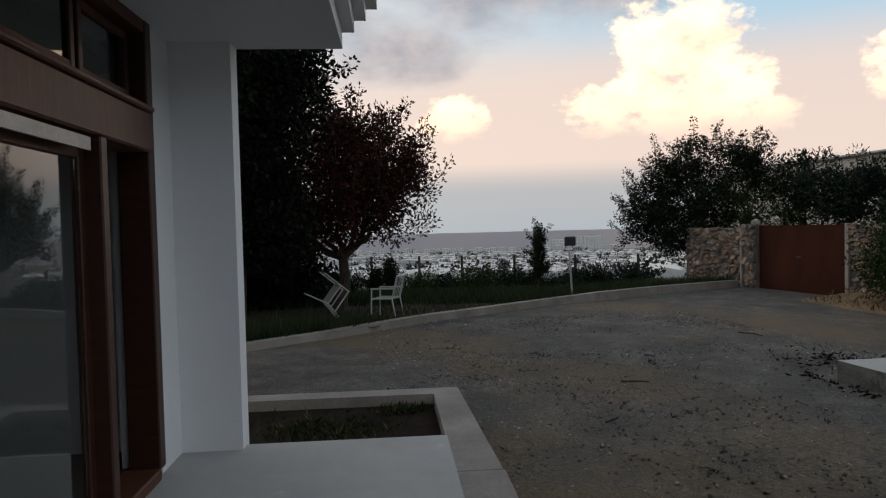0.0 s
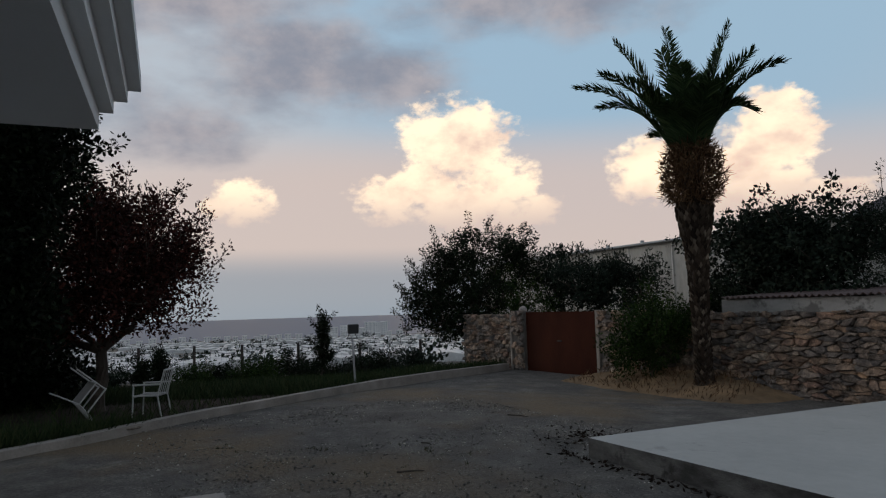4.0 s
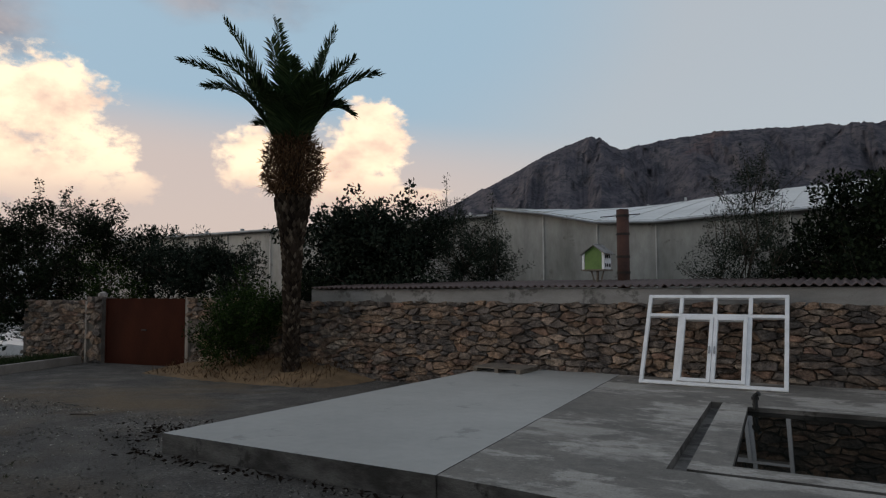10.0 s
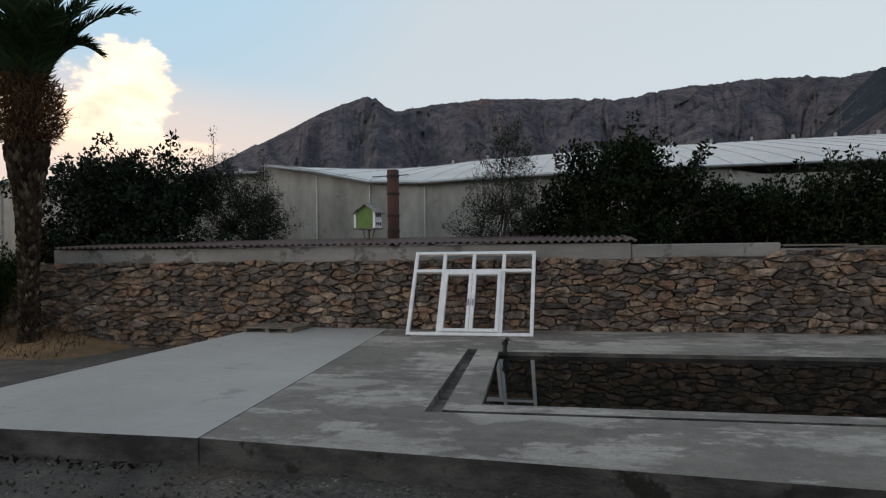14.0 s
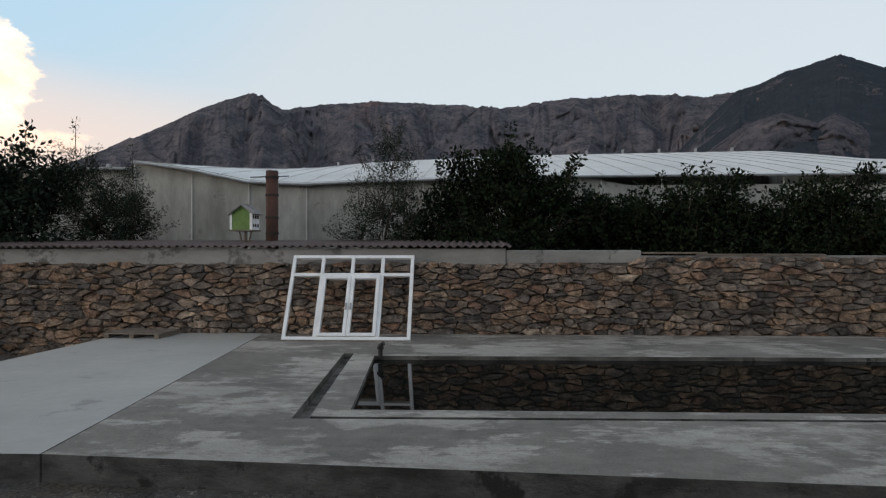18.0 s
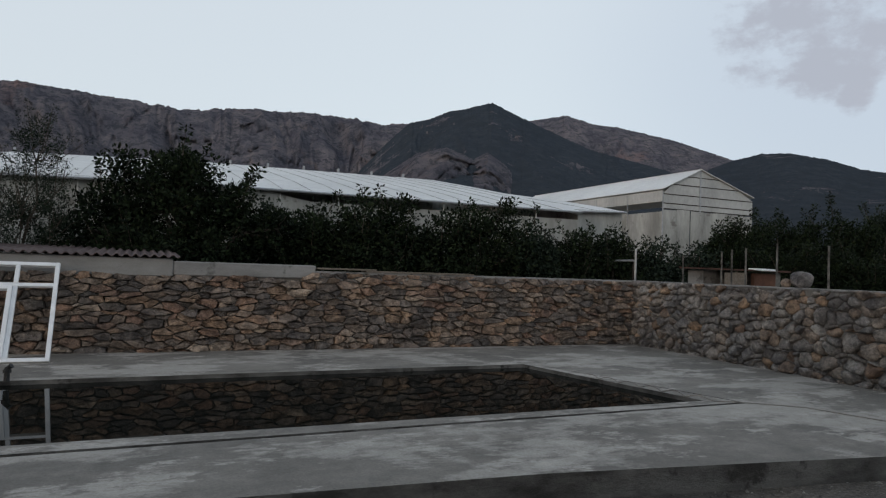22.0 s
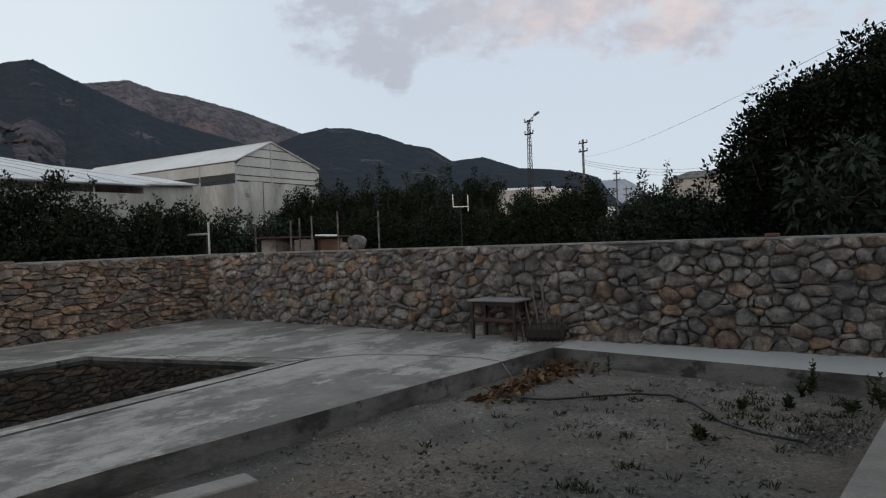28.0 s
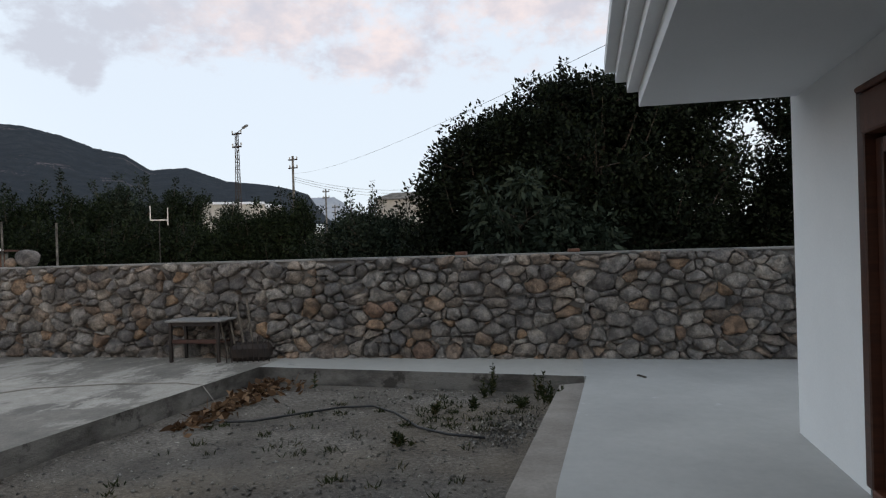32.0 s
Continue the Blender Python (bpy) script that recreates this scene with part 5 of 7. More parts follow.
# left garden: red-leaved tree, darker tree behind the pier
tree("maple_tree", "round purple-leaved tree with a bare trunk in the garden", at_az(-91.0, 15.6), [(0, 0.0, 3.1, 1.7, 1.7, 1.35), (0.2, 1.0, 2.5, 1.2, 1.1, 0.9), (-0.2, -1.3, 2.5, 1.3, 1.3, 1.1), (0.3, 0.3, 3.9, 1.0, 1.0, 0.65), (0, 1.5, 3.2, 0.7, 0.6, 0.5), (0.4, -0.5, 2.0, 1.0, 1.2, 0.55)], 0.13, 520, 20, 0.17, "redleaf", 31, spikes=110, clump_r=0.3, fork=0.32)
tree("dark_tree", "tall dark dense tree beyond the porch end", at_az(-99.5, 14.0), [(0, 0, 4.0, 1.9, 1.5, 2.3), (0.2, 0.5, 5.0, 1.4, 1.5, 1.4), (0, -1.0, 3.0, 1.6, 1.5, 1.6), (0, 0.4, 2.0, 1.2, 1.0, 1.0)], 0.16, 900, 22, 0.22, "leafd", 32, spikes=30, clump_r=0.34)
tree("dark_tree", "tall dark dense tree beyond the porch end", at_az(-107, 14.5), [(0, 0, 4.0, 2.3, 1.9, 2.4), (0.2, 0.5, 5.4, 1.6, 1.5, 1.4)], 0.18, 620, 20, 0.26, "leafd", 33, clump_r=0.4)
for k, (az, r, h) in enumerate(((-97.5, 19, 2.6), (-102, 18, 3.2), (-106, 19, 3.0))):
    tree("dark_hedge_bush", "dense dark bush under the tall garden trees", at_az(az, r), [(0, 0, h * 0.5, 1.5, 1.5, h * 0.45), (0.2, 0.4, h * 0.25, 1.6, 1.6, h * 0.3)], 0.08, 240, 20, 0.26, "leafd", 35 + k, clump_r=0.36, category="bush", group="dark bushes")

# behind the gate
def across(az, masses, depth=0.85):
    """Crown masses given by sideways offset, height, half width and half height, for a tree that is seen along az."""
    c, q = math.cos(rad(az)), -math.sin(rad(az))
    return [(l * c, l * q, z, max(0.3, w * depth), max(0.3, w * depth), h) if abs(c) < 0.3 or abs(q) < 0.3 else (l * c, l * q, z, w, w, h) for l, z, w, h in masses]


tree("fruit_tree", "loose green fruit tree with long drooping shoots behind the gate wall", at_az(-61.5, 25.0), across(-61.5, [(-1.9, 3.1, 0.7, 0.75), (-1.2, 4.0, 0.85, 0.85), (-0.2, 4.7, 0.9, 0.85), (1.2, 4.8, 0.85, 0.8), (0, 3.2, 1.5, 1.2), (1.8, 4.0, 0.7, 0.8), (-2.35, 2.5, 0.4, 0.5), (-0.9, 2.3, 1.2, 0.9)]), 0.1, 520, 20, 0.17, "leaf", 41, spikes=150, clump_r=0.24, droop=0.5)
tree("fruit_tree", "fresh green shrub behind the gate pillar", at_az(-57.8, 25.0), [(0, 0, 2.8, 1.3, 1.3, 1.3), (0.5, 0.5, 1.7, 1.2, 1.2, 1.2)], 0.07, 160, 20, 0.16, "leafy", 42, spikes=15, clump_r=0.26)
tree("loquat_tree", "dense dark broad-leaved tree behind the gate", at_az(-52.8, 25.5), [(0, 0, 3.2, 1.4, 1.4, 1.4), (0.7, 0.9, 3.4, 1.1, 1.1, 1.2), (1.5, 1.6, 3.0, 1.0, 1.0, 1.1), (-0.6, -0.6, 3.5, 0.9, 0.9, 1.2), (1.2, 1.2, 1.4, 1.5, 1.5, 1.0)], 0.12, 380, 18, 0.26, "leafb", 43, spikes=20, clump_r=0.3, wide=0.34)
tree("green_bush", "fresh green bush spilling over the wall by the palm", at_az(-47.6, 17.2, -0.3), [(0, 0, 1.15, 0.8, 0.8, 0.85), (0.45, 0.3, 1.5, 0.7, 0.6, 0.55), (-0.4, -0.1, 0.7, 0.7, 0.7, 0.7)], 0.05, 210, 24, 0.12, "leafy", 44, spikes=25, clump_r=0.2, category="bush", fork=0.2)
tree("green_bush", "low dark bush behind the palm trunk", at_az(-41.8, 17.6, 0.0), [(0, 0, 1.3, 0.8, 0.6, 0.7), (0.7, 0.3, 0.8, 0.6, 0.6, 0.8)], 0.05, 120, 22, 0.13, "leaf", 45, clump_r=0.22, category="bush", fork=0.2)

# behind the north wall
tree("fig_tree", "dark broad-leaved tree behind the lean-to roof", at_az(-37.5, 18.6, 0), [(0, 0, 2.6, 1.4, 1.2, 1.1), (-1.3, 0, 2.6, 1.1, 1.1, 1.0), (1.1, 0, 2.9, 1.2, 1.0, 1.0), (-0.3, 0, 3.3, 1.0, 1.0, 0.6), (0.3, -0.2, 1.7, 2.2, 1.0, 0.8)], 0.1, 400, 18, 0.22, "leafb", 51, spikes=26, clump_r=0.28, wide=0.55, core=0.6)
tree("willow_bush", "feathery grey-green bush behind the wall", at_az(-29.5, 17.8, 0), [(0, 0, 2.4, 1.1, 0.9, 1.1), (0.9, 0, 2.2, 0.7, 0.7, 1.0), (-0.5, 0, 2.9, 0.8, 0.7, 0.9)], 0.06, 260, 22, 0.14, "leafb", 52, spikes=50, clump_r=0.2, wide=0.25, category="bush")
tree("olive_tree", "slender airy olive-green young tree behind the wall", at_az(-7.3, 15.6, 0), [(0, 0, 2.6, 0.75, 0.6, 1.3), (0.2, 0, 3.6, 0.5, 0.5, 0.7), (-0.5, 0, 2.0, 0.6, 0.6, 0.8), (0.5, 0, 2.2, 0.6, 0.6, 0.9)], 0.05, 240, 18, 0.11, "leafb", 53, spikes=50, clump_r=0.19, wide=0.28)
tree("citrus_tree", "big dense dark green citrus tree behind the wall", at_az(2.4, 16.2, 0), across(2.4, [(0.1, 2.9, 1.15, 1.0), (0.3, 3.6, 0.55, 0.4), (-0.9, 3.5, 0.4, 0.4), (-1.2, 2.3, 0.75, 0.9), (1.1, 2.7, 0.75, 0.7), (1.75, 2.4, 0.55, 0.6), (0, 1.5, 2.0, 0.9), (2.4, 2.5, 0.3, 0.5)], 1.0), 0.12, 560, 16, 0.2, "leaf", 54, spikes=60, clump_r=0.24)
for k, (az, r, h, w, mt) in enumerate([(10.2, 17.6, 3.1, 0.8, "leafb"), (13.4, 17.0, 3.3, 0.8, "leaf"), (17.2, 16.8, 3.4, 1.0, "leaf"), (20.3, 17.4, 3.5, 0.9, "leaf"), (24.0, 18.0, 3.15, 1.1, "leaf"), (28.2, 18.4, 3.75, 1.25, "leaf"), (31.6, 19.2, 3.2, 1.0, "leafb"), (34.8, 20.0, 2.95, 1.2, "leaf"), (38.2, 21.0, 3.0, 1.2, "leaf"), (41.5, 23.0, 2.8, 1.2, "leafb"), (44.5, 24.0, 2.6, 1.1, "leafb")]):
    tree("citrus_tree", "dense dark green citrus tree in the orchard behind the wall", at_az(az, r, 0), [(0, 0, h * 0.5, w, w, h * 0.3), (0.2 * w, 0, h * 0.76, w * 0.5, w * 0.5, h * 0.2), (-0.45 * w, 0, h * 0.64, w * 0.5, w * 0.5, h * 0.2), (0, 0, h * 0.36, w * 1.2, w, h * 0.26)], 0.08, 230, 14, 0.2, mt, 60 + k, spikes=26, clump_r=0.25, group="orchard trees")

# behind the east wall
ORCHARD = [(46.7, 27, 4.0, 0.6), (48.7, 27, 5.2, 1.1), (51.0, 28, 5.4, 1.3), (53.7, 28, 5.85, 1.3), (55.5, 29, 5.1, 0.9), (57.4, 30, 6.5, 0.7),
           (59.1, 31, 5.6, 0.9), (61.0, 33, 5.5, 0.9), (62.5, 34, 6.2, 1.15), (65.5, 36, 4.6, 0.5), (61.5, 26, 2.6, 1.3), (64.6, 27, 3.1, 1.2), (67.4, 27, 4.3, 1.0),
           (69.2, 27, 4.5, 1.0), (70.8, 28, 4.9, 0.8), (71.7, 28, 3.7, 0.5), (73.4, 25, 1.5, 0.9), (75.2, 22, 3.9, 0.65), (76.7, 21, 3.9, 0.7), (78.8, 20, 3.7, 0.9), (48, 42, 4.6, 2.0), (57, 25, 2.9, 1.3), (52, 25, 3.2, 1.3)]
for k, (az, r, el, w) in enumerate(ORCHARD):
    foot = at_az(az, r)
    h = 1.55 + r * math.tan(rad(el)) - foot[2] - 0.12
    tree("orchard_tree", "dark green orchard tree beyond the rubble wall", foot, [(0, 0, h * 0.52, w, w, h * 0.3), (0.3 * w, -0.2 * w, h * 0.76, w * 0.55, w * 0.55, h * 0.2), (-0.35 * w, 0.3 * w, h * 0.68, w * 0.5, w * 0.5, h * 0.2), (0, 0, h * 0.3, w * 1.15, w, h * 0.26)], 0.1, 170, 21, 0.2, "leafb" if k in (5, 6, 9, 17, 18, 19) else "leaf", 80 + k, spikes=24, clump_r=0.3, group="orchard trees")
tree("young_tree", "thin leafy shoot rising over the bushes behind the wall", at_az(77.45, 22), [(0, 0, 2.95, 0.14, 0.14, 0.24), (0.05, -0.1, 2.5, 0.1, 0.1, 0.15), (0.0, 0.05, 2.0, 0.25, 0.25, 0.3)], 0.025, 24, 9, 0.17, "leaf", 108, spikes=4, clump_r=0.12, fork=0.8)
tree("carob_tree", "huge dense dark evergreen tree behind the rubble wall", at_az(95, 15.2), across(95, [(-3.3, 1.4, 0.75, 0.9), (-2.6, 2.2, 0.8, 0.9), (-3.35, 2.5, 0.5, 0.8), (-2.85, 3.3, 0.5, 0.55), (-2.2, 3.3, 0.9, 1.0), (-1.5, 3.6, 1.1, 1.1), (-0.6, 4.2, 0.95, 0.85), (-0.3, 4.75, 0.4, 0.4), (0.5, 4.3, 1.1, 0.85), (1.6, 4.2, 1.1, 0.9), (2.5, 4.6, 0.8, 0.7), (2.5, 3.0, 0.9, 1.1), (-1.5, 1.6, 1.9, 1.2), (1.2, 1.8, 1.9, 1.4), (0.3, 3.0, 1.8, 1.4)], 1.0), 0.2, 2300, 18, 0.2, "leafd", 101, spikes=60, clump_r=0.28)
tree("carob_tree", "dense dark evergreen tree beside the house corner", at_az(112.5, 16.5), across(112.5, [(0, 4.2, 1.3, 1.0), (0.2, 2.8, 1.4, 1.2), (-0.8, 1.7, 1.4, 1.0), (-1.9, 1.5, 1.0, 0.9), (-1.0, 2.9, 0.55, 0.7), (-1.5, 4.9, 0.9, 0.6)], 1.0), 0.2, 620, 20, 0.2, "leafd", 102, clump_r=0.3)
tree("walnut_tree", "lighter drooping broad-leaved tree before the dark evergreen", at_az(91.5, 12.6), [(0, 0.3, 2.2, 0.7, 0.9, 0.7), (-0.2, -0.7, 1.7, 0.6, 0.8, 0.6)], 0.05, 60, 14, 0.34, "leafb", 103, clump_r=0.3, droop=0.9, wide=0.36)

# slim young tree, cypresses and shrubs of the garden
tree("young_pine", "slim young tree standing in the long grass", at_az(-74.2, 25.5), [(0, 0, 1.5, 0.22, 0.22, 0.45), (0, 0.05, 2.1, 0.2, 0.2, 0.55), (0, 0, 0.9, 0.18, 0.18, 0.3), (0.05, 0.28, 1.1, 0.14, 0.16, 0.2)], 0.04, 90, 16, 0.14, "leaf", 111, spikes=18, clump_r=0.15, fork=0.3)
for k, (az, r, h, w, mt) in enumerate([(-86.6, 27, 1.6, 0.26, "leaf"), (-87.9, 26, 1.1, 0.2, "leaf"), (-76.8, 29, 1.35, 0.8, "leaf"), (-79.5, 27, 1.0, 0.9, "leafy"), (-74.6, 28, 1.0, 0.9, "leaf"), (-71.3, 27, 1.0, 0.7, "leafb"), (-69.6, 25, 1.2, 0.8, "leaf"), (-67.2, 24, 1.15, 0.9, "leafb"), (-84.0, 28, 0.85, 0.8, "leafy"), (-90.5, 27, 1.2, 0.9, "leafb"), (-93.5, 25, 1.3, 1.0, "leaf"), (-82, 30, 0.8, 0.9, "leaf")]):
    tree("garden_shrub", "dark shrub in the long garden grass", at_az(az, r), [(0, 0, h * 0.55, w, w, h * 0.45), (0.3 * w, 0.3 * w, h * 0.35, w * 0.8, w * 0.9, h * 0.35)], 0.04, 90, 14, 0.16, mt, 120 + k, spikes=8, clump_r=0.2, category="bush", fork=0.25, group="garden shrubs")

# ---- palm ----
PB = Vector((-10.95, 12.2, -0.35))
palm = thing("palm_tree", Matrix.Translation(PB), "tall date palm with a shaggy trunk and feathered fronds", "palm tree")
rnd = random.Random(77)
HEAD = 5.15
bm = bmesh.new()
TZ = [0, 0.3, 1.5, 2.5, 3.1, 3.6, 3.95, 4.2, 4.4, 5.2, 5.6]
TR = [0.24, 0.17, 0.155, 0.18, 0.22, 0.32, 0.36, 0.3, 0.24, 0.26, 0.14]
tube(bm, [(0, 0, -0.3)] + [(0.02 * math.sin(z * 1.3), 0.02 * math.cos(z), z) for z in TZ], [0.3] + TR, 16)
part("trunk", bm, MAT["palmbark"], palm)
vs, fs = [], []
for i in range(900):
    z = 0.05 + 4.1 * i / 900
    a = i * 2.39996
    r = float(np.interp(z, TZ, TR)) - 0.012
    s = rnd.uniform(0.75, 1.3) * (0.036 + 0.008 * z)
    o, t, u = Vector((math.cos(a), math.sin(a), 0)), Vector((-math.sin(a), math.cos(a), 0)), Vector((0, 0, 1))
    c = o * r + u * z
    b = len(vs)
    vs += [tuple(c - t * s), tuple(c + t * s), tuple(c + u * s * 1.7 + o * s * 1.1), tuple(c - u * s * 0.9 + o * s * 0.35), tuple(c + u * s * 0.5 + o * s * 1.2)]
    fs += [(b, b + 3, b + 4), (b + 3, b + 1, b + 4), (b + 1, b + 2, b + 4), (b + 2, b, b + 4)]
tagged(raw_part("bark_texture", raw_mesh(vs, fs, MAT["palmscale"]), palm, "overlapping cut leaf bases"), kind="stuff")
rg = np.random.default_rng(78)
n = 7000
z = rg.uniform(4.1, 5.5, n)
a = rg.uniform(0, math.tau, n)
lump = np.array([0.5 + 0.5 * noise.noise((math.cos(q) * 2.2, math.sin(q) * 2.2, h * 2.6)) for q, h in zip(a, z)])
wide_ = np.interp(z, [4.1, 4.3, 4.75, 5.2, 5.5], [0.4, 0.62, 0.72, 0.6, 0.42]) * rg.uniform(0.38, 1.0, n) * (0.8 + 0.4 * lump)
pos = np.stack([np.cos(a) * wide_, np.sin(a) * wide_, z], 1)
dr = np.stack([np.cos(a) * 0.6, np.sin(a) * 0.6, rg.normal(0.25, 0.7, n)], 1) + rg.normal(size=(n, 3)) * 0.5
v, f = leaf_sheet(pos, dr, rg.uniform(0.08, 0.26, n), rg.uniform(0.014, 0.03, n), rg)
raw_part("dry_skirt", fast_mesh(v, f, MAT["dry"]), palm, "brown shaggy skirt of dead leaf stalks")
RIGHT, AWAY = Vector((0.748, 0.664, 0)), Vector((-0.664, 0.748, 0))


def frond(lat, dep, h, droop, z0, seed):
    """A feathered palm leaf from the head to a tip given sideways, in depth and in height."""
    rr = random.Random(seed)
    foot = Vector((0, 0, z0)) + (RIGHT * lat + AWAY * dep).normalized() * 0.16
    tip = RIGHT * lat + AWAY * dep + Vector((0, 0, h + HEAD - 0.1))
    ctrl = foot.lerp(tip, 0.5) + Vector((0, 0, droop)) - (RIGHT * lat + AWAY * dep) * 0.12
    pts = [foot * (1 - t) ** 2 + ctrl * 2 * t * (1 - t) + tip * t * t for t in [i / 24 for i in range(25)]]
    bm = bmesh.new()
    tube(bm, pts, [0.04 * (1 - i / 26) + 0.004 for i in range(25)], 5, False)
    m = 84
    for i in range(m):
        t = 0.1 + 0.9 * i / m
        k = t * 24
        p = pts[int(k)].lerp(pts[min(24, int(k) + 1)], k - int(k))
        d = (pts[min(24, int(k) + 1)] - pts[int(k)]).normalized() if int(k) < 24 else (pts[24] - pts[23]).normalized()
        side = d.cross(Vector((0, 0, 1)))
        side = side.normalized() if side.length > 0.05 else RIGHT.copy()
        up = side.cross(d)
        ln = (0.5 * math.sin(math.pi * min(1, t * 0.76 + 0.2)) ** 0.7 + 0.1) * rr.uniform(0.85, 1.1)
        for s in (-1, 1):
            w = (d * rr.uniform(0.6, 0.95) + side * s * rr.uniform(0.5, 0.9) + up * rr.uniform(0.0, 0.5)).normalized()
            e = p + w * ln + Vector((0, 0, -0.1 * ln))
            q = p + w * ln * 0.45
            b = d.cross(w).normalized().cross(w) * 0.022
            vv = [bm.verts.new(x) for x in (p, q + b, e, q - b)]
            bm.faces.new(vv)
    part("frond", bm, MAT["frond"], palm)


FRONDS = [(-2.6, 0.3, 2.2, 0.95, 4.95), (-1.54, -0.3, 3.0, 0.25, 5.1), (-0.42, 0.3, 3.35, 0.0, 5.2), (0.98, -0.2, 3.0, 0.15, 5.2), (2.05, 0.2, 2.1, 1.0, 5.0), (1.35, -0.5, 0.9, 1.2, 5.0), (-2.1, 0.8, 1.75, 1.0, 4.95), (0.75, 0.5, 2.7, 0.2, 5.1), (-1.3, 0.6, 2.35, 0.6, 5.0), (-1.85, -0.6, 2.15, 0.8, 5.0), (-0.5, -0.6, 2.5, 0.3, 5.1), (1.4, -0.5, 2.2, 0.65, 5.0), (0.4, 0.6, 2.2, 0.3, 5.1), (-1.0, 0.3, 1.7, 0.6, 4.95), (0.95, 0.3, 1.6, 0.6, 4.95), (-0.1, -0.9, 2.0, 0.5, 5.0)]
for k, (l, dp, h, dr_, z0) in enumerate(FRONDS):
    frond(l, dp, h, dr_, z0, 200 + k)
for k in range(22):
    a = k * 2.4 + 0.4
    l, dp = 1.15 * math.cos(a) * rnd.uniform(0.5, 1.1), 1.9 * math.sin(a) * rnd.uniform(0.5, 1.1)
    frond(l, dp, rnd.uniform(0.9, 2.0), 0.5, 5.05, 230 + k)


# ---- grass and weeds ----
def blades(name, label, pts, h, mat, seed, spread=0.35, w=0.02):
    rg = np.random.default_rng(seed)
    pos = np.array([(x, y, land(x, y) - 0.01) for x, y in pts])
    d = np.stack([rg.normal(0, spread, len(pos)), rg.normal(0, spread, len(pos)), np.ones(len(pos))], 1)
    ln = h * rg.uniform(0.5, 1.3, len(pos))
    v, f = leaf_sheet(pos, d, ln, np.full(len(pos), w), rg)
    return tagged(new(name, fast_mesh(v, f, MAT[mat])), label, "grass", kind="stuff")


rg = np.random.default_rng(9)
pts = []
while len(pts) < 85000:
    y = rg.uniform(-5, 12)
    x = kerb_x(y) - 0.3 - rg.random() ** 1.6 * 18
    if math.hypot(x + 14.6, (y + 0.2) * 0.6) < 2.3 and rg.random() < 0.93:
        continue
    if noise.noise((x * 0.4, y * 0.4, 5)) > -0.35:
        pts.append((x, y))
blades("long_grass", "long dark green grass of the garden", pts, 0.36, "grass", 10, 0.6, 0.016)
pts = []
for _ in range(70):
    cx, cy = rg.uniform(5.0, 8.7), rg.uniform(0.6, 3.6)
    if rg.random() < 0.5:
        cx, cy = rg.uniform(7.0, 8.5), rg.uniform(0.4, 1.5)
    pts += [(cx + rg.normal(0, 0.03), cy + rg.normal(0, 0.03)) for _ in range(int(rg.integers(8, 30)))]
blades("yard_weeds", "scattered small weeds in the bare earth", pts, 0.07, "weed", 12, 0.7, 0.012)
pts = []
for cx, cy in ((8.5, 0.5), (8.45, 0.55), (7.88, 1.54), (7.8, 1.5), (6.79, 1.98), (6.35, 2.08), (6.2, 2.39), (6.41, 2.64), (7.9, 0.25), (7.6, 0.3), (7.3, 0.35)):
    pts += [(cx + rg.normal(0, 0.05), cy + rg.normal(0, 0.05)) for _ in range(20)]
blades("low_weeds", "dark low weeds by the porch kerb", pts, 0.075, "weed", 13, 0.7, 0.009)


def weed_plant(x, y, h, n, seed):
    """An upright weed: a stalk with narrow leaves all the way up."""
    q = np.random.default_rng(seed)
    w = thing("tall_weed", pose(x, y, land(x, y) - 0.01), "tall dark green weed growing by the kerb", "weed", "tall weeds")
    bm = bmesh.new()
    tops = []
    for i in range(n):
        tip = Vector((q.normal(0, 0.05), q.normal(0, 0.05), h * q.uniform(0.55, 1.0)))
        foot = Vector((q.normal(0, 0.03), q.normal(0, 0.03), 0))
        tube(bm, [foot, foot.lerp(tip, 0.5) + Vector((0.01, 0.01, 0)), tip], [0.005, 0.004, 0.002], 4, False)
        tops.append((foot, tip))
    part("stalk", bm, MAT["weed"], w)
    m = 46 * n
    k = q.integers(0, n, m)
    t = q.uniform(0.1, 1.0, m)
    pos = np.array([tuple(tops[i][0].lerp(tops[i][1], u)) for i, u in zip(k, t)])
    d = np.stack([q.normal(0, 1, m), q.normal(0, 1, m), q.uniform(0.3, 1.2, m)], 1)
    v, f = leaf_sheet(pos, d, q.uniform(0.03, 0.09, m) * (1.2 - 0.6 * t), np.full(m, 0.016), q)
    raw_part("leaves", fast_mesh(v, f, MAT["weed"]), w)


for k, (x, y, h, n) in enumerate(((8.62, 0.8, 0.42, 4), (8.5, 0.88, 0.26, 3), (8.3, 0.2, 0.36, 5), (8.15, 0.12, 0.22, 4), (7.95, 0.95, 0.2, 3), (7.7, 1.35, 0.17, 3), (8.0, 0.4, 0.18, 4), (6.6, 1.5, 0.14, 3), (9.0, 3.1, 0.22, 1))):
    weed_plant(x, y, h, n, 300 + k)
pts = []
for _ in range(50):
    cx, cy = rg.uniform(-11.0, 4.0), rg.uniform(1.6, 5.0)
    pts += [(cx + rg.normal(0, 0.035), cy + rg.normal(0, 0.035)) for _ in range(int(rg.integers(5, 16)))]
blades("sparse_weeds", "sparse dry weeds in the gravel yard", pts, 0.05, "weed", 14, 0.9, 0.014)
pts = [(rg.uniform(-14.5, -9.3), rg.uniform(11.0, 12.7)) for _ in range(1500)][::2]
pos = np.array([(x, y, -0.45 + 0.36 * smooth(10.6, 12.8, y)) for x, y in pts])
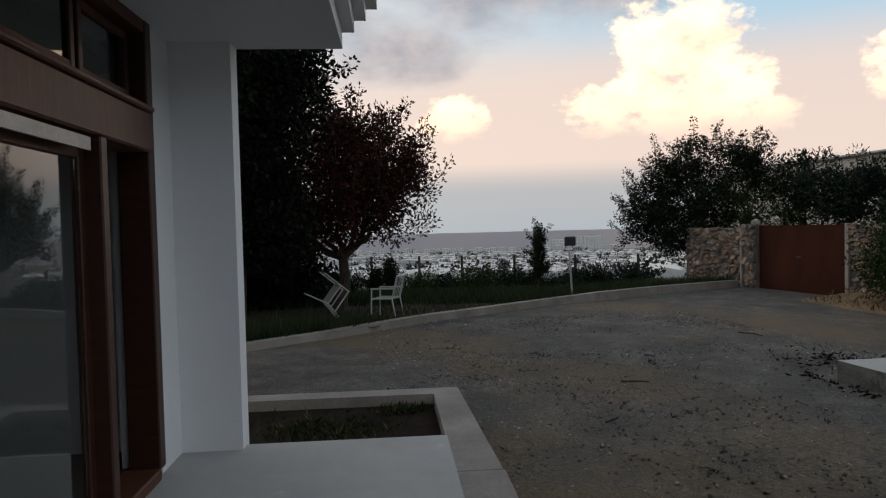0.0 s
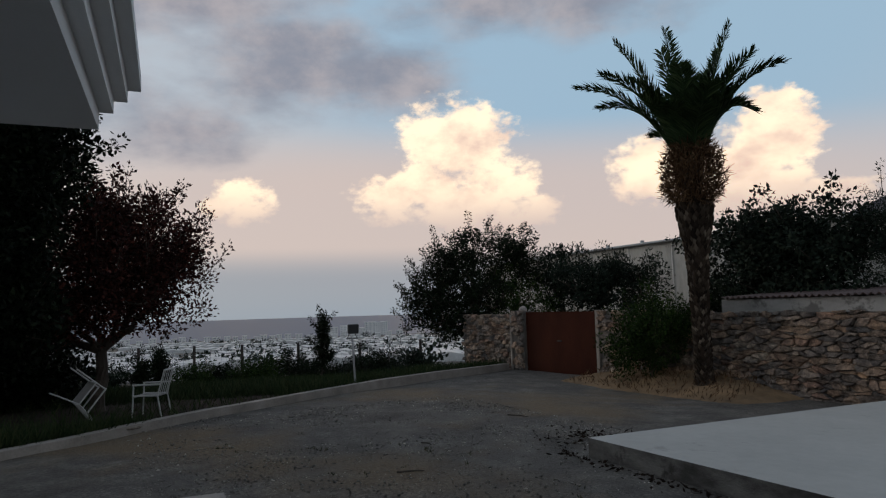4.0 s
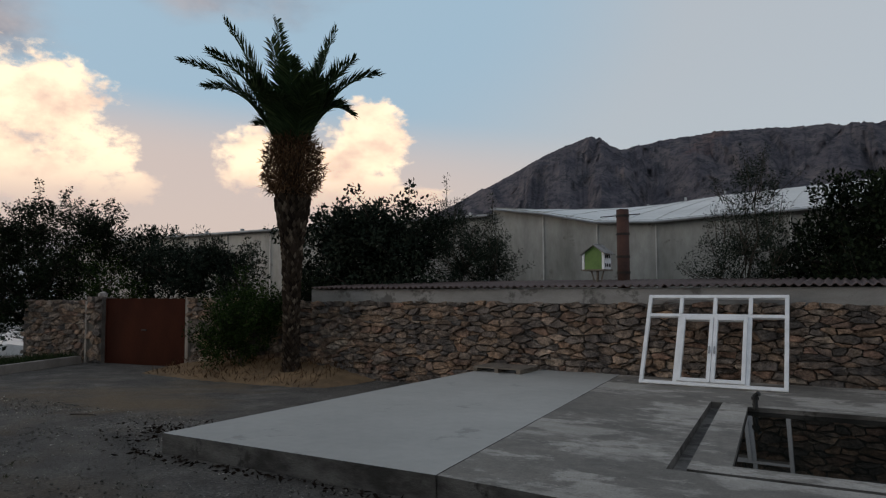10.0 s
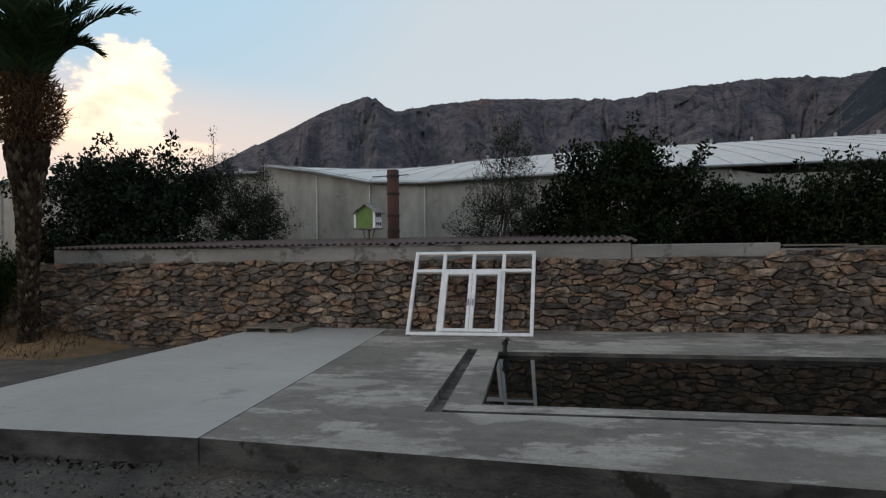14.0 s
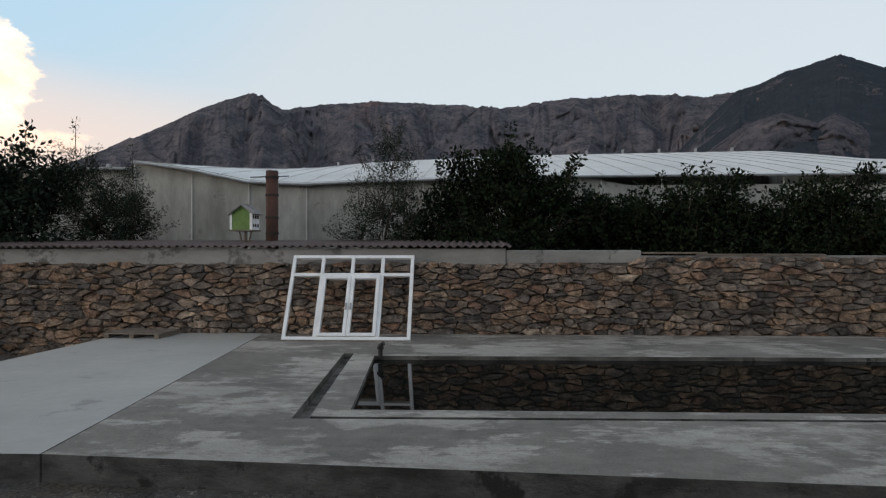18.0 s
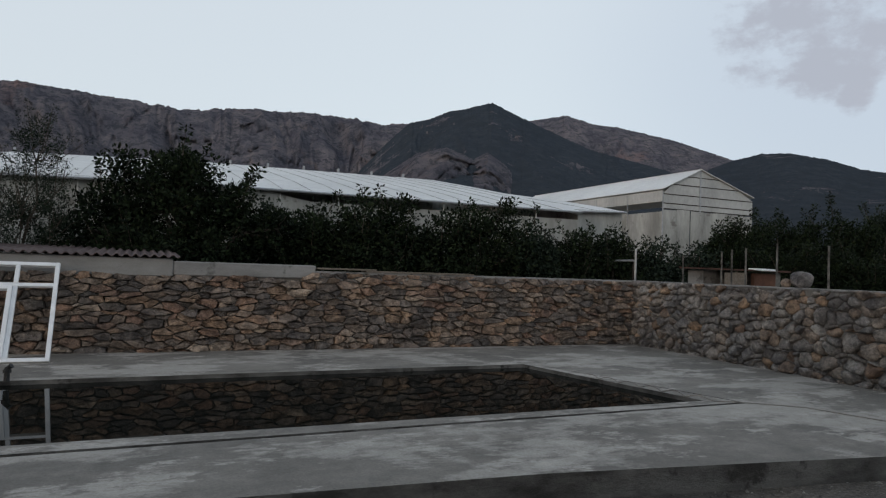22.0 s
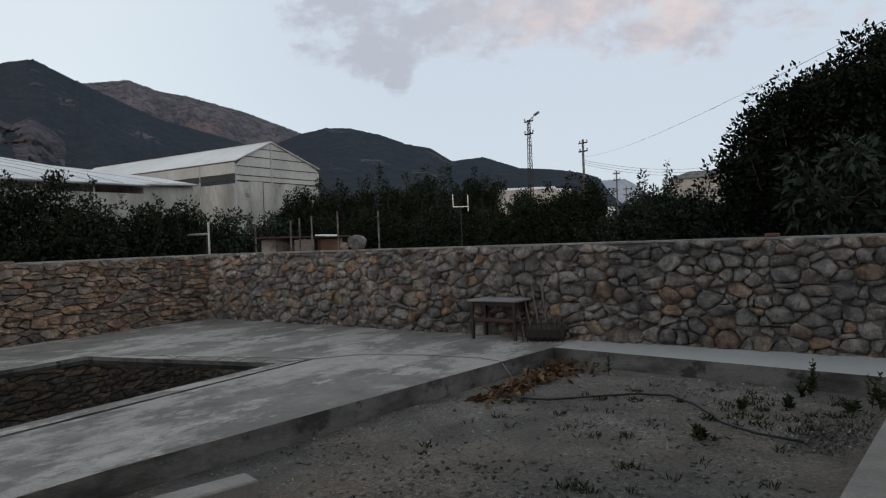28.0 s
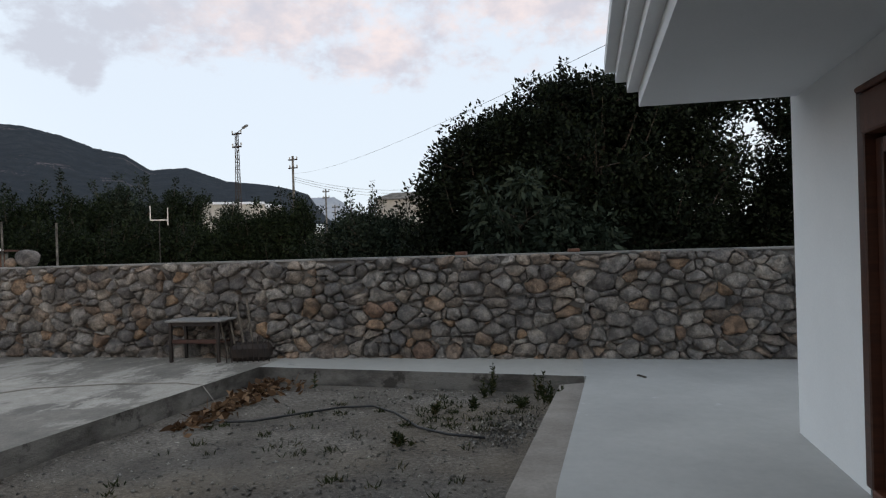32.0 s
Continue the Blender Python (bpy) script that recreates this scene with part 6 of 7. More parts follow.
v, f = leaf_sheet(pos, np.stack([rg.normal(0, 0.7, 750), rg.normal(0, 0.7, 750), np.ones(750)], 1), rg.uniform(0.08, 0.22, 750), np.full(750, 0.02), rg)
tagged(new("bank_grass", fast_mesh(v, f, MAT["dry"])), "dry straw grass on the earth bank", "grass", kind="stuff")
pts = [hp(-5.75 + rg.normal(0, 0.22), 0.9 + rg.normal(0, 0.3)) if i % 3 else hp(-6.3 + rg.normal(0, 0.07), 1.55 + rg.normal(0, 0.12)) for i in range(900)]
pos = np.array([(x, y, -0.17) for x, y in pts])
v, f = leaf_sheet(pos, np.stack([rg.normal(0, 0.8, 900), rg.normal(0, 0.8, 900), np.ones(900)], 1), rg.uniform(0.03, 0.12, 900), np.full(900, 0.02), rg)
tagged(new("bed_plants", fast_mesh(v, f, MAT["weed"])), "low straggly plants in the flower bed", "plants", kind="stuff")


# ---- loose gravel ----
def pebbles(name, label, n, area, size, seed):
    rg = np.random.default_rng(seed)
    oct_v = np.array([(1, 0, 0), (-1, 0, 0), (0, 1, 0), (0, -1, 0), (0, 0, 0.7), (0, 0, -0.7)], float)
    oct_f = np.array([(0, 2, 4), (2, 1, 4), (1, 3, 4), (3, 0, 4), (2, 0, 5), (1, 2, 5), (3, 1, 5), (0, 3, 5)])
    V, F = [], []
    k = 0
    while k < n:
        x, y = area(rg)
        if noise.noise((x * 0.35, y * 0.35, 9)) + 0.55 < rg.random() * 0.9:
            continue
        s = size * (0.5 + rg.random() ** 3 * 2.2)
        q = oct_v * rg.uniform(0.6, 1.2, 3) * s + rg.normal(0, 0.15 * s, (6, 3))
        c, sn = math.cos(rg.uniform(0, 6.3)), math.sin(rg.uniform(0, 6.3))
        V.append(q + (x, y, land(x, y) + 0.2 * s))
        F.append(oct_f + 6 * k)
        k += 1
    return tagged(new(name, fast_mesh(np.concatenate(V), np.concatenate(F), MAT["pebble"])), label, "gravel", kind="stuff")


pebbles("gravel", "loose grey gravel over the yard", 16000, lambda r: (r.uniform(-13, -1), r.uniform(0.6, 7)), 0.009, 20)
pebbles("gravel", "loose grey gravel by the terrace step", 12000, lambda r: (r.uniform(-3, 9), r.uniform(0.6, 5.2)), 0.01, 21)

# ---- greenhouses behind the north wall ----
def greenhouse_front(name, label, x0, x1, y, eave, ridge_y, ridge_z, bay, gap=lambda u: -0.16):
    """A plastic greenhouse: film front with posts, gutter, and a ribbed roof that rises behind."""
    ob = thing(name, pose(0, 0, 0), label, "greenhouse")
    n = max(1, round((x1 - x0) / bay))
    for i in range(n):
        a, b = x0 + (x1 - x0) * i / n, x0 + (x1 - x0) * (i + 1) / n
        ea, eb = eave(a), eave(b)
        bm = bmesh.new()
        cols = 8
        vs = []
        for k in range(cols + 1):
            u = a + (b - a) * k / cols
            bulge = 0.012 * math.sin(math.pi * k / cols) + 0.02 * noise.noise((u * 2, 0, 3))
            vs.append([bm.verts.new((u, y - bulge * q, -0.3 + (ea - gap(u) + (eb - ea) * k / cols + 0.3) * q)) for q in (0.0, 0.5, 1.0)])
        for k in range(cols):
            for q in (0, 1):
                bm.faces.new((vs[k][q], vs[k + 1][q], vs[k + 1][q + 1], vs[k][q + 1]))
        part("film_panel", bm, MAT["film"], ob, smooth=True)
        part("post", boxed(a - 0.014, a + 0.014, y - 0.045, y - 0.02, -0.3, ea + 0.02), MAT["roof"], ob)
        # roof bay with ribs
        bm = bmesh.new()
        rows = 6
        g = [[bm.verts.new((u, y - 0.25 + (ridge_y - y + 0.25) * q / rows, (ea if u == a else eb) + 0.1 + (ridge_z(u) - (ea if u == a else eb) - 0.1) * (q / rows) ** 0.92)) for q in range(rows + 1)] for u in (a, b)]
        for q in range(rows):
            bm.faces.new((g[0][q], g[1][q], g[1][q + 1], g[0][q + 1]))
        part("roof_film", bm, MAT["roof"], ob, smooth=True)
        for u, e in ((a, ea), ((a + b) / 2, (ea + eb) / 2)):
            pts = [(u, y - 0.25 + (ridge_y - y + 0.25) * q / rows, e + 0.12 + (ridge_z(u) - e - 0.1) * (q / rows) ** 0.92) for q in range(rows + 1)]
            part("roof_rib", tubed(pts, 0.008, 4), MAT["film"], ob)
        part("gutter", tubed([(a, y - 0.27, ea + 0.07), (b, y - 0.27, eb + 0.07)], 0.035, 6), MAT["steel"], ob)
        part("vent_stub", boxed(a, a + 0.08, ridge_y - 0.1, ridge_y + 0.1, ridge_z(a), ridge_z(a) + 0.18), MAT["steel"], ob)
    bm = bmesh.new()
    box(bm, x0, x1, ridge_y, ridge_y + 0.06, -0.3, min(ridge_z(x0), ridge_z(x1)) - 0.05)
    part("back_panel", bm, MAT["film"], ob)
    for u in (x0, x1):
        bm = bmesh.new()
        e = eave(u)
        bm.faces.new([bm.verts.new(p) for p in ((u, y, -0.3), (u, ridge_y, -0.3), (u, ridge_y, ridge_z(u)), (u, (y + ridge_y) / 2, e + (ridge_z(u) - e) * 0.52), (u, y, e))])
        part("end_panel", bm, MAT["film"], ob)
    return ob


greenhouse_front("greenhouse", "long plastic-film greenhouse with a low dusty front", -34.0, -9.65, 20.0, lambda u: 3.85, 23.0, lambda u: 4.3, 2.4)
greenhouse_front("greenhouse", "wide greenhouse with dusty film front and pale ribbed roof", -9.6, 14.2, 20.0, lambda u: float(np.interp(u, [-9.6, -7.5, -5.6, -3.5, 2, 14.2], [4.05, 3.75, 3.3, 3.42, 3.55, 3.6])), 33.0, lambda u: float(np.interp(u, [-9.6, -5, 2, 14.2], [5.2, 5.75, 6.05, 6.2])), 1.7, lambda u: 0.33 * smooth(3.0, 5.0, u) - 0.16)
greenhouse_front("greenhouse", "lower greenhouse bay with a pale sloping roof", 14.6, 17.3, 21.5, lambda u: 3.75 + 0.04 * (u - 14), 31.0, lambda u: 5.5 + 0.02 * (u - 14), 2.0)

# gabled greenhouse
gh = thing("gabled_greenhouse", pose(0, 0, 0), "tall white gabled plastic greenhouse with torn side film", "greenhouse")
GX0, GX1, GXM, GY, GZ = 28.7, 36.0, 31.6, 32.0, 0.5
prof = [(GX0, 6.78), (GXM, 8.18), (GX1, 6.75)]


def gable_at(z, side):
    """Where the gable's slope stands at height z."""
    x, e = prof[0 if side < 0 else 2]
    return x if z <= e else x + (GXM - x) * (z - e) / (prof[1][1] - e)


rnd = random.Random(58)
for i in range(7):
    a, b = GX0 + (GX1 - GX0) * i / 7, GX0 + (GX1 - GX0) * (i + 1) / 7
    lean = rnd.uniform(-0.06, 0.06)
    part("skirt_panel", boxed(a + 0.01, b - 0.01, GY - 0.05 + lean, GY - 0.02 + lean, GZ, 5.6 + rnd.uniform(-0.06, 0.03)), MAT["film"], gh, "hanging dusty film")
    part("gable_post", boxed(b - 0.03, b + 0.03, GY + 0.06, GY + 0.12, GZ, 5.6), MAT["steel"], gh)
for lo, hi in ((5.66, 5.93), (5.99, 6.48), (6.54, 7.1), (7.16, 7.65), (7.7, 8.16)):
    for x0, x1, x2, x3 in ((gable_at(lo, -1), GXM - 0.03, GXM - 0.03, gable_at(hi, -1)), (GXM + 0.03, gable_at(lo, 1), gable_at(hi, 1), GXM + 0.03)):
        bm = bmesh.new()
        q = [bm.verts.new((x, GY + dy, z)) for dy in (0, 0.03) for x, z in ((x0, lo), (x1, lo), (max(x2, x3) if x2 > x3 else x2, hi), (x3, hi))]
        for f in ((0, 1, 2, 3), (7, 6, 5, 4), (0, 4, 5, 1), (1, 5, 6, 2), (2, 6, 7, 3), (3, 7, 4, 0)):
            bm.faces.new([q[k] for k in f])
        part("gable_panel", bm, MAT["gable"], gh)
    part("purlin", boxed(gable_at(lo - 0.03, -1) + 0.05, gable_at(lo - 0.03, 1) - 0.05, GY - 0.02, GY + 0.02, lo - 0.055, lo - 0.005), MAT["iron"], gh)
part("ridge_post", boxed(GXM - 0.06, GXM + 0.06, GY - 0.03, GY + 0.06, 5.6, 8.1), MAT["steel"], gh)
for (xa, za), (xb, zb) in zip(prof, prof[1:]):
    for j in range(6):
        y0, y1 = GY - 0.15 + 3.2 * j, GY - 0.15 + 3.2 * (j + 1) - 0.03
        bm = bmesh.new()
        vs = [bm.verts.new(p) for p in ((xa - 0.1, y0, za), (xb, y0, zb), (xb, y1, zb), (xa - 0.1, y1, za))]
        bm.faces.new(vs)
        got = bmesh.ops.extrude_face_region(bm, geom=bm.faces[:])
        for g in got["geom"]:
            if isinstance(g, bmesh.types.BMVert):
                g.co.z += 0.04
        part("roof_film", bm, MAT["roof"], gh)
for j in range(6):
    y0 = GY + 3.2 * j
    part("side_panel", boxed(GX0 - 0.03, GX0, y0, y0 + 3.15, GZ, 5.45 + 0.15 * (j % 2)), MAT["film"], gh)
    part("side_panel", boxed(GX0 - 0.03, GX0, y0, y0 + 3.15, 6.05, 6.72), MAT["gable"], gh)
    part("side_post", boxed(GX0 - 0.06, GX0, y0 - 0.05, y0, GZ, 6.6), MAT["steel"], gh)

# ---- flue and bird houses above the lean-to ----
flue = thing("flue_pipe", pose(-4.13, 15.35, 1.7), "rusty round flue pipe with a banded middle", "chimney")
part("pipe", tubed([(0, 0, -1.7), (0, 0, 1.62)], 0.135, 14), MAT["rustpipe"], flue, smooth=True)
for z in (0.2, 0.55, 1.05, 1.45):
    part("band", tubed([(0, 0, z), (0, 0, z + 0.05)], 0.148, 14), MAT["iron"], flue)
part("stay", tubed([(-0.5, 0, 1.48), (0.38, 0, 1.5)], 0.012, 5), MAT["iron"], flue, "thin iron stay rod")


def bird_house(m, w, d, h, wall_mat, label):
    b = thing("bird_house", m, label, "bird house", "bird houses")
    part("front", boxed(-w / 2 + 0.03, w / 2 - 0.03, -d / 2, -d / 2 + 0.02, 0.05, h), MAT[wall_mat], b)
    bm = bmesh.new()
    vs = [bm.verts.new(p) for p in ((-w / 2 + 0.03, -d / 2 + 0.01, h), (w / 2 - 0.03, -d / 2 + 0.01, h), (0, -d / 2 + 0.01, h + 0.17))]
    bm.faces.new(vs)
    part("gable", bm, MAT[wall_mat], b)
    for s in (-1, 1):
        part("corner_trim", boxed(s * w / 2 - 0.025, s * w / 2 + 0.025, -d / 2 - 0.012, -d / 2 + 0.03, 0.03, h), MAT["pvc"], b)
        sw = part("side", boxed(s * (w / 2 - 0.02) - 0.01, s * (w / 2 - 0.02) + 0.01, -d / 2 + 0.03, d / 2, 0.05, h), MAT["pvc"], b, "white side with round holes")
        for i in range(2):
            for j in range(3):
                c = Vector((s * (w / 2 + 0.0), -d / 2 + 0.1 + j * (d - 0.16) / 2.2, 0.14 + i * h * 0.45))
                # a dark block on the side stands for the shade in each hole
                part("hole", boxed(c.x - 0.006, c.x + 0.006, c.y - 0.03, c.y + 0.03, c.z - 0.035, c.z + 0.035, bevel=0.005), MAT["dark"], sw)
        bm = bmesh.new()
        box(bm, 0, math.hypot(w / 2, 0.17) + 0.07, -d / 2 - 0.06, d / 2 + 0.04, 0, 0.022, pose(0, 0, h + 0.175) @ Matrix.Rotation(math.atan2(0.17, w / 2) if s > 0 else math.pi - math.atan2(0.17, w / 2), 4, "Y"))
        part("roof_board", bm, MAT["band"], b)
    part("floor_board", boxed(-w / 2 - 0.03, w / 2 + 0.03, -d / 2 - 0.05, d / 2 + 0.02, 0.02, 0.05), MAT["oldwood"], b)
    for s in (-1, 1):
        part("leg", tubed([(s * 0.14, 0, 0.02), (s * 0.05, 0, -0.3)], 0.018, 6), MAT["oldwood"], b)
    part("post", tubed([(0, 0, -2.0), (0, 0, 0.02)], 0.03, 6), MAT["oldwood"], b)


bird_house(pose(-4.46, 14.55, 1.93, 0, 0, -8), 0.45, 0.4, 0.4, "lime", "lime green and white bird house on a post")
bird_house(pose(-8.15, 16.7, 1.72, 0, 0, -20), 0.42, 0.4, 0.3, "pvc", "small white bird house half hidden by leaves")


# ---- posts and sheds beyond the corner ----
def stake(x, y, z1, label="slim pale metal stake beyond the wall"):
    tagged(new("stake", mesh_of(tubed([(x, y, -0.1), (x, y, z1)], 0.021, 6), MAT["side"])), label, "post", "fence stakes")


for x, y, z in ((13.0, 10.91, 2.35), (13.0, 9.7, 2.29), (13.0, 13.69, 2.14), (13.0, 12.44, 2.2), (13.0, 12.14, 2.25), (13.0, 11.74, 2.27)):
    stake(x, y, z)
fr = thing("gate_frame", pose(13.0, 16.0, 0), "thin iron gate frame beyond the wall", "frame")
part("upright", tubed([(0, -0.5, -0.1), (0, -0.5, 2.31)], 0.03, 6), MAT["steel"], fr, "pale tall upright")
part("upright", tubed([(0, 0.48, -0.1), (0, 0.48, 1.98)], 0.03, 6), MAT["iron"], fr)
part("upright", tubed([(0, -0.42, -0.1), (0, -0.42, 1.98)], 0.025, 6), MAT["iron"], fr)
part("crossbar", tubed([(0, -0.48, 1.98), (0, 0.48, 1.98)], 0.032, 6), MAT["steel"], fr)
hut = thing("hen_hut", pose(14.4, 13.6, 0), "low block hut with a rusty sheet roof", "hut")
part("side_wall", boxed(-0.3, 0.6, 0.5, 1.05, -0.1, 1.78), MAT["band"], hut, "pale block wall")
part("front_wall", boxed(-0.2, 0.6, -1.05, -0.95, -0.1, 1.72), MAT["redbrick"], hut)
part("back_wall", boxed(0.6, 0.7, -1.05, 1.05, -0.1, 1.75), MAT["side"], hut)
part("roof_sheet", boxed(-0.55, 0.9, -1.15, 1.15, 1.79, 1.83, m=pose(0, 0, 0, 1, 0, 0)), MAT["rustpipe"], hut, "rusty sagging sheet")
part("door_board", boxed(-0.6, -0.56, -1.15, -0.5, 1.0, 1.72), MAT["oldwood"], hut, "pale board leaning on the front")
part("leg", boxed(-0.56, -0.52, -0.85, -0.8, -0.1, 1.75), MAT["oldwood"], hut)
part("white_sheet", boxed(-0.4, 0.1, -1.35, -0.95, 1.86, 1.9, m=pose(0, 0, 0, 3, 0, 0)), MAT["pvc"], hut, "white plastic sheet on the roof")
sign = thing("white_bracket", Matrix.Translation((21.2, 12.22, 2.72)) @ Matrix.Rotation(0.52, 4, "Z") @ Matrix.Scale(0.55, 4), "white forked bracket above the orchard", "bracket")
part("arm", boxed(0, 0.05, 0.5, 0.56, 0, 0.85), MAT["steel"], sign)
part("arm", boxed(0, 0.05, -0.45, -0.39, -0.3, 0.75), MAT["steel"], sign)
part("bar", boxed(0, 0.05, -0.39, 0.5, -0.02, 0.05), MAT["steel"], sign)
part("post", boxed(0, 0.04, 0.03, 0.07, -5.0, -0.02), MAT["dark"], sign)

# ---- power poles and wires ----
def lattice_pole(p, h, w):
    b = thing("lattice_pole", Matrix.Translation(p) @ Matrix.Rotation(-0.4, 4, "Z"), "tapering steel lattice pole with a street lamp", "pole")
    for sx, sy in ((-1, -1), (-1, 1), (1, -1), (1, 1)):
        part("leg", tubed([(sx * w, sy * w, 0), (sx * w * 0.45, sy * w * 0.45, h)], 0.036, 5), MAT["iron"], b)
    n = 14
    for i in range(n):
        z0, z1 = h * i / n, h * (i + 1) / n
        r0, r1 = w * (1 - 0.55 * i / n), w * (1 - 0.55 * (i + 1) / n)
        for sy in (-1, 1):
            part("rung", tubed([(-r1, sy * r1, z1), (r1, sy * r1, z1)], 0.03, 4), MAT["iron"], b)
            part("rung", tubed([(sy * r1, -r1, z1), (sy * r1, r1, z1)], 0.03, 4), MAT["iron"], b)
            s = 1 if i % 2 else -1
            part("brace", tubed([(-s * r0, sy * r0, z0), (s * r1, sy * r1, z1)], 0.028, 4), MAT["iron"], b)
    for z in (h - 0.15, h - 1.35):
        part("crossarm", boxed(-0.08, 0.08, -0.55, 0.55, z, z + 0.12), MAT["iron"], b)
        for q in (-0.55, 0.55):
            part("insulator", tubed([(0, q, z + 0.16), (0, q, z + 0.4)], 0.07, 6), MAT["chairm"], b)
    part("lamp_arm", tubed([(0, 0, h), (0, -0.5, h + 0.2), (0, -0.85, h + 0.36)], 0.045, 5), MAT["steel"], b)
    part("lamp_head", boxed(-0.16, 0.16, -0.36, 0.36, -0.08, 0.1, m=pose(0, -1.12, h + 0.46, -20, 0, 0), bevel=0.07), MAT["steel"], b, "pale lamp head")
    return b


def plain_pole(p, h, r, label):
    b = thing("power_pole", Matrix.Translation(p) @ Matrix.Rotation(-0.35, 4, "Z"), label, "pole")
    part("mast", tubed([(0, 0, 0), (0, 0, h)], [r, r * 0.75], 8), MAT["side"], b)
    for z in (h - 0.5, h - 1.5):
        part("crossarm", boxed(-0.08, 0.08, -0.65, 0.65, z, z + 0.14), MAT["iron"], b)
        for s in (-0.55, 0, 0.55):
            part("insulator", tubed([(0.1, s, z + 0.14), (0.1, s, z + 0.42)], 0.08, 6), MAT["chairm"], b)


P1, P2, P3 = at_az(66.15, 66), at_az(70.45, 84), at_az(73.0, 112)
lattice_pole(P1, 12.75 - P1[2], 0.21)
plain_pole(P2, 13.1 - P2[2], 0.17, "concrete power pole with cross arms")
plain_pole(P3, 11.6 - P3[2], 0.15, "thin far power pole")
P4 = at_az(73.7, 125)
plain_pole(P4, 9.9 - P4[2], 0.13, "thin far power pole")


def wire(a, b, sag, r=0.02):
    a, b = Vector(a), Vector(b)
    tagged(new("overhead_wire", mesh_of(tubed([a.lerp(b, i / 14) - Vector((0, 0, sag * 4 * (i / 14) * (1 - i / 14))) for i in range(15)], r, 4), MAT["dark"])), "thin sagging overhead wire", "wire", "overhead wires")


wire((P2[0], P2[1], 11.0), (14.5, -3.2, 6.35), 0.8, 0.007)
for k in range(3):
    wire((P2[0] + 0.3 * k, P2[1], 10.6 - 0.25 * k), (P3[0], P3[1] - 14, 11.0 - 0.5 * k), 0.7, 0.02)

# far low roofs in the valley
for az, r, w, top in ((65.7, 90, 7.5, 8.2), (72.2, 50, 1.4, 3.45), (68.2, 96, 4.0, 8.2)):
    x, y, z = at_az(az, r)
    o = thing("far_shed", pose(x, y, z, 0, 0, -az), "pale low shed far down the valley", "shed", "far sheds")
    h = top - z - 0.6
    part("wall", boxed(-w / 2, w / 2, -w * 0.3, w * 0.3, -1, h), MAT["film"], o)
    bm = bmesh.new()
    q = [bm.verts.new((sx * w / 2, sy * w * 0.33, h + dz + 0.6 * (sy > 0))) for dz in (0, 0.08) for sx, sy in ((-1, -1), (1, -1), (1, 1), (-1, 1))]
    for f in ((3, 2, 1, 0), (4, 5, 6, 7), (0, 1, 5, 4), (1, 2, 6, 5), (2, 3, 7, 6), (3, 0, 4, 7)):
        bm.faces.new([q[k] for k in f])
    part("roof", bm, MAT["roof"], o, "pale sloping sheet roof")
x, y, z = at_az(80.2, 60)
far_house = thing("far_house", pose(x, y, z, 0, 0, -80.2), "low house with a grey hipped roof beyond the bushes", "house")
part("wall", boxed(-2.9, 2.9, -2.5, 2.5, -1, 5.75 - z), MAT["film"], far_house)
bm = bmesh.new()
q = [bm.verts.new(p) for p in ((-3.2, -2.8, 5.75 - z), (3.2, -2.8, 5.75 - z), (3.2, 2.8, 5.75 - z), (-3.2, 2.8, 5.75 - z), (-1.6, 0, 6.5 - z), (2.0, 0, 6.5 - z))]
for f in ((3, 2, 1, 0), (0, 1, 5, 4), (2, 3, 4, 5), (1, 2, 5), (3, 0, 4)):
    bm.faces.new([q[k] for k in f])
part("roof", bm, MAT["side"], far_house)

# ---- left garden ----
fence = thing("wire_fence", pose(0, 0, 0), "thin wire mesh fence with dark posts at the garden end", "fence")
fpts = [at_az(a, r) for a, r in ((-97, 30), (-92.5, 30), (-88, 30), (-84, 30.5), (-80.4, 31), (-76, 31), (-71, 31), (-66, 29.5))]
for p in fpts:
    part("post", tubed([(p[0], p[1], p[2] - 0.3), (p[0], p[1], p[2] + 1.75)], 0.06, 6), MAT["iron"], fence)
bm = bmesh.new()
for p, q in zip(fpts, fpts[1:]):
    p, q = Vector(p), Vector(q)
    for k in range(9):
        u = Vector((0, 0, 0.2 + 0.17 * k))
        tube(bm, [p + u, q + u], 0.008, 3, False)
    m = int((q - p).length / 0.2)
    for k in range(1, m):
        c = p.lerp(q, k / m)
        tube(bm, [c + Vector((0, 0, 0.2)), c + Vector((0, 0, 1.56))], 0.007, 3, False)
tagged(part("mesh", bm, MAT["steel"], fence, "thin grey wire mesh"), kind="stuff")

lamp = thing("garden_lamp", pose(-17.55, 6.3, land(-17.55, 6.3)), "dark square garden lamp on a thin pale pole", "lamp")
part("pole", tubed([(0.05, 0.06, -0.1), (0, 0, 1.3)], 0.028, 8), MAT["steel"], lamp)
part("lamp_head", boxed(-0.05, 0.05, -0.15, 0.15, 1.43, 1.68, m=pose(0, 0, 0, 0, 3, 0), bevel=0.02), MAT["dark"], lamp)
for s in (-1, 1):
    part("bracket", tubed([(0, s * 0.14, 1.3), (0, s * 0.08, 1.43)], 0.012, 5), MAT["iron"], lamp)
part("crossbar", tubed([(0, -0.16, 1.3), (0, 0.16, 1.3)], 0.012, 5), MAT["iron"], lamp)


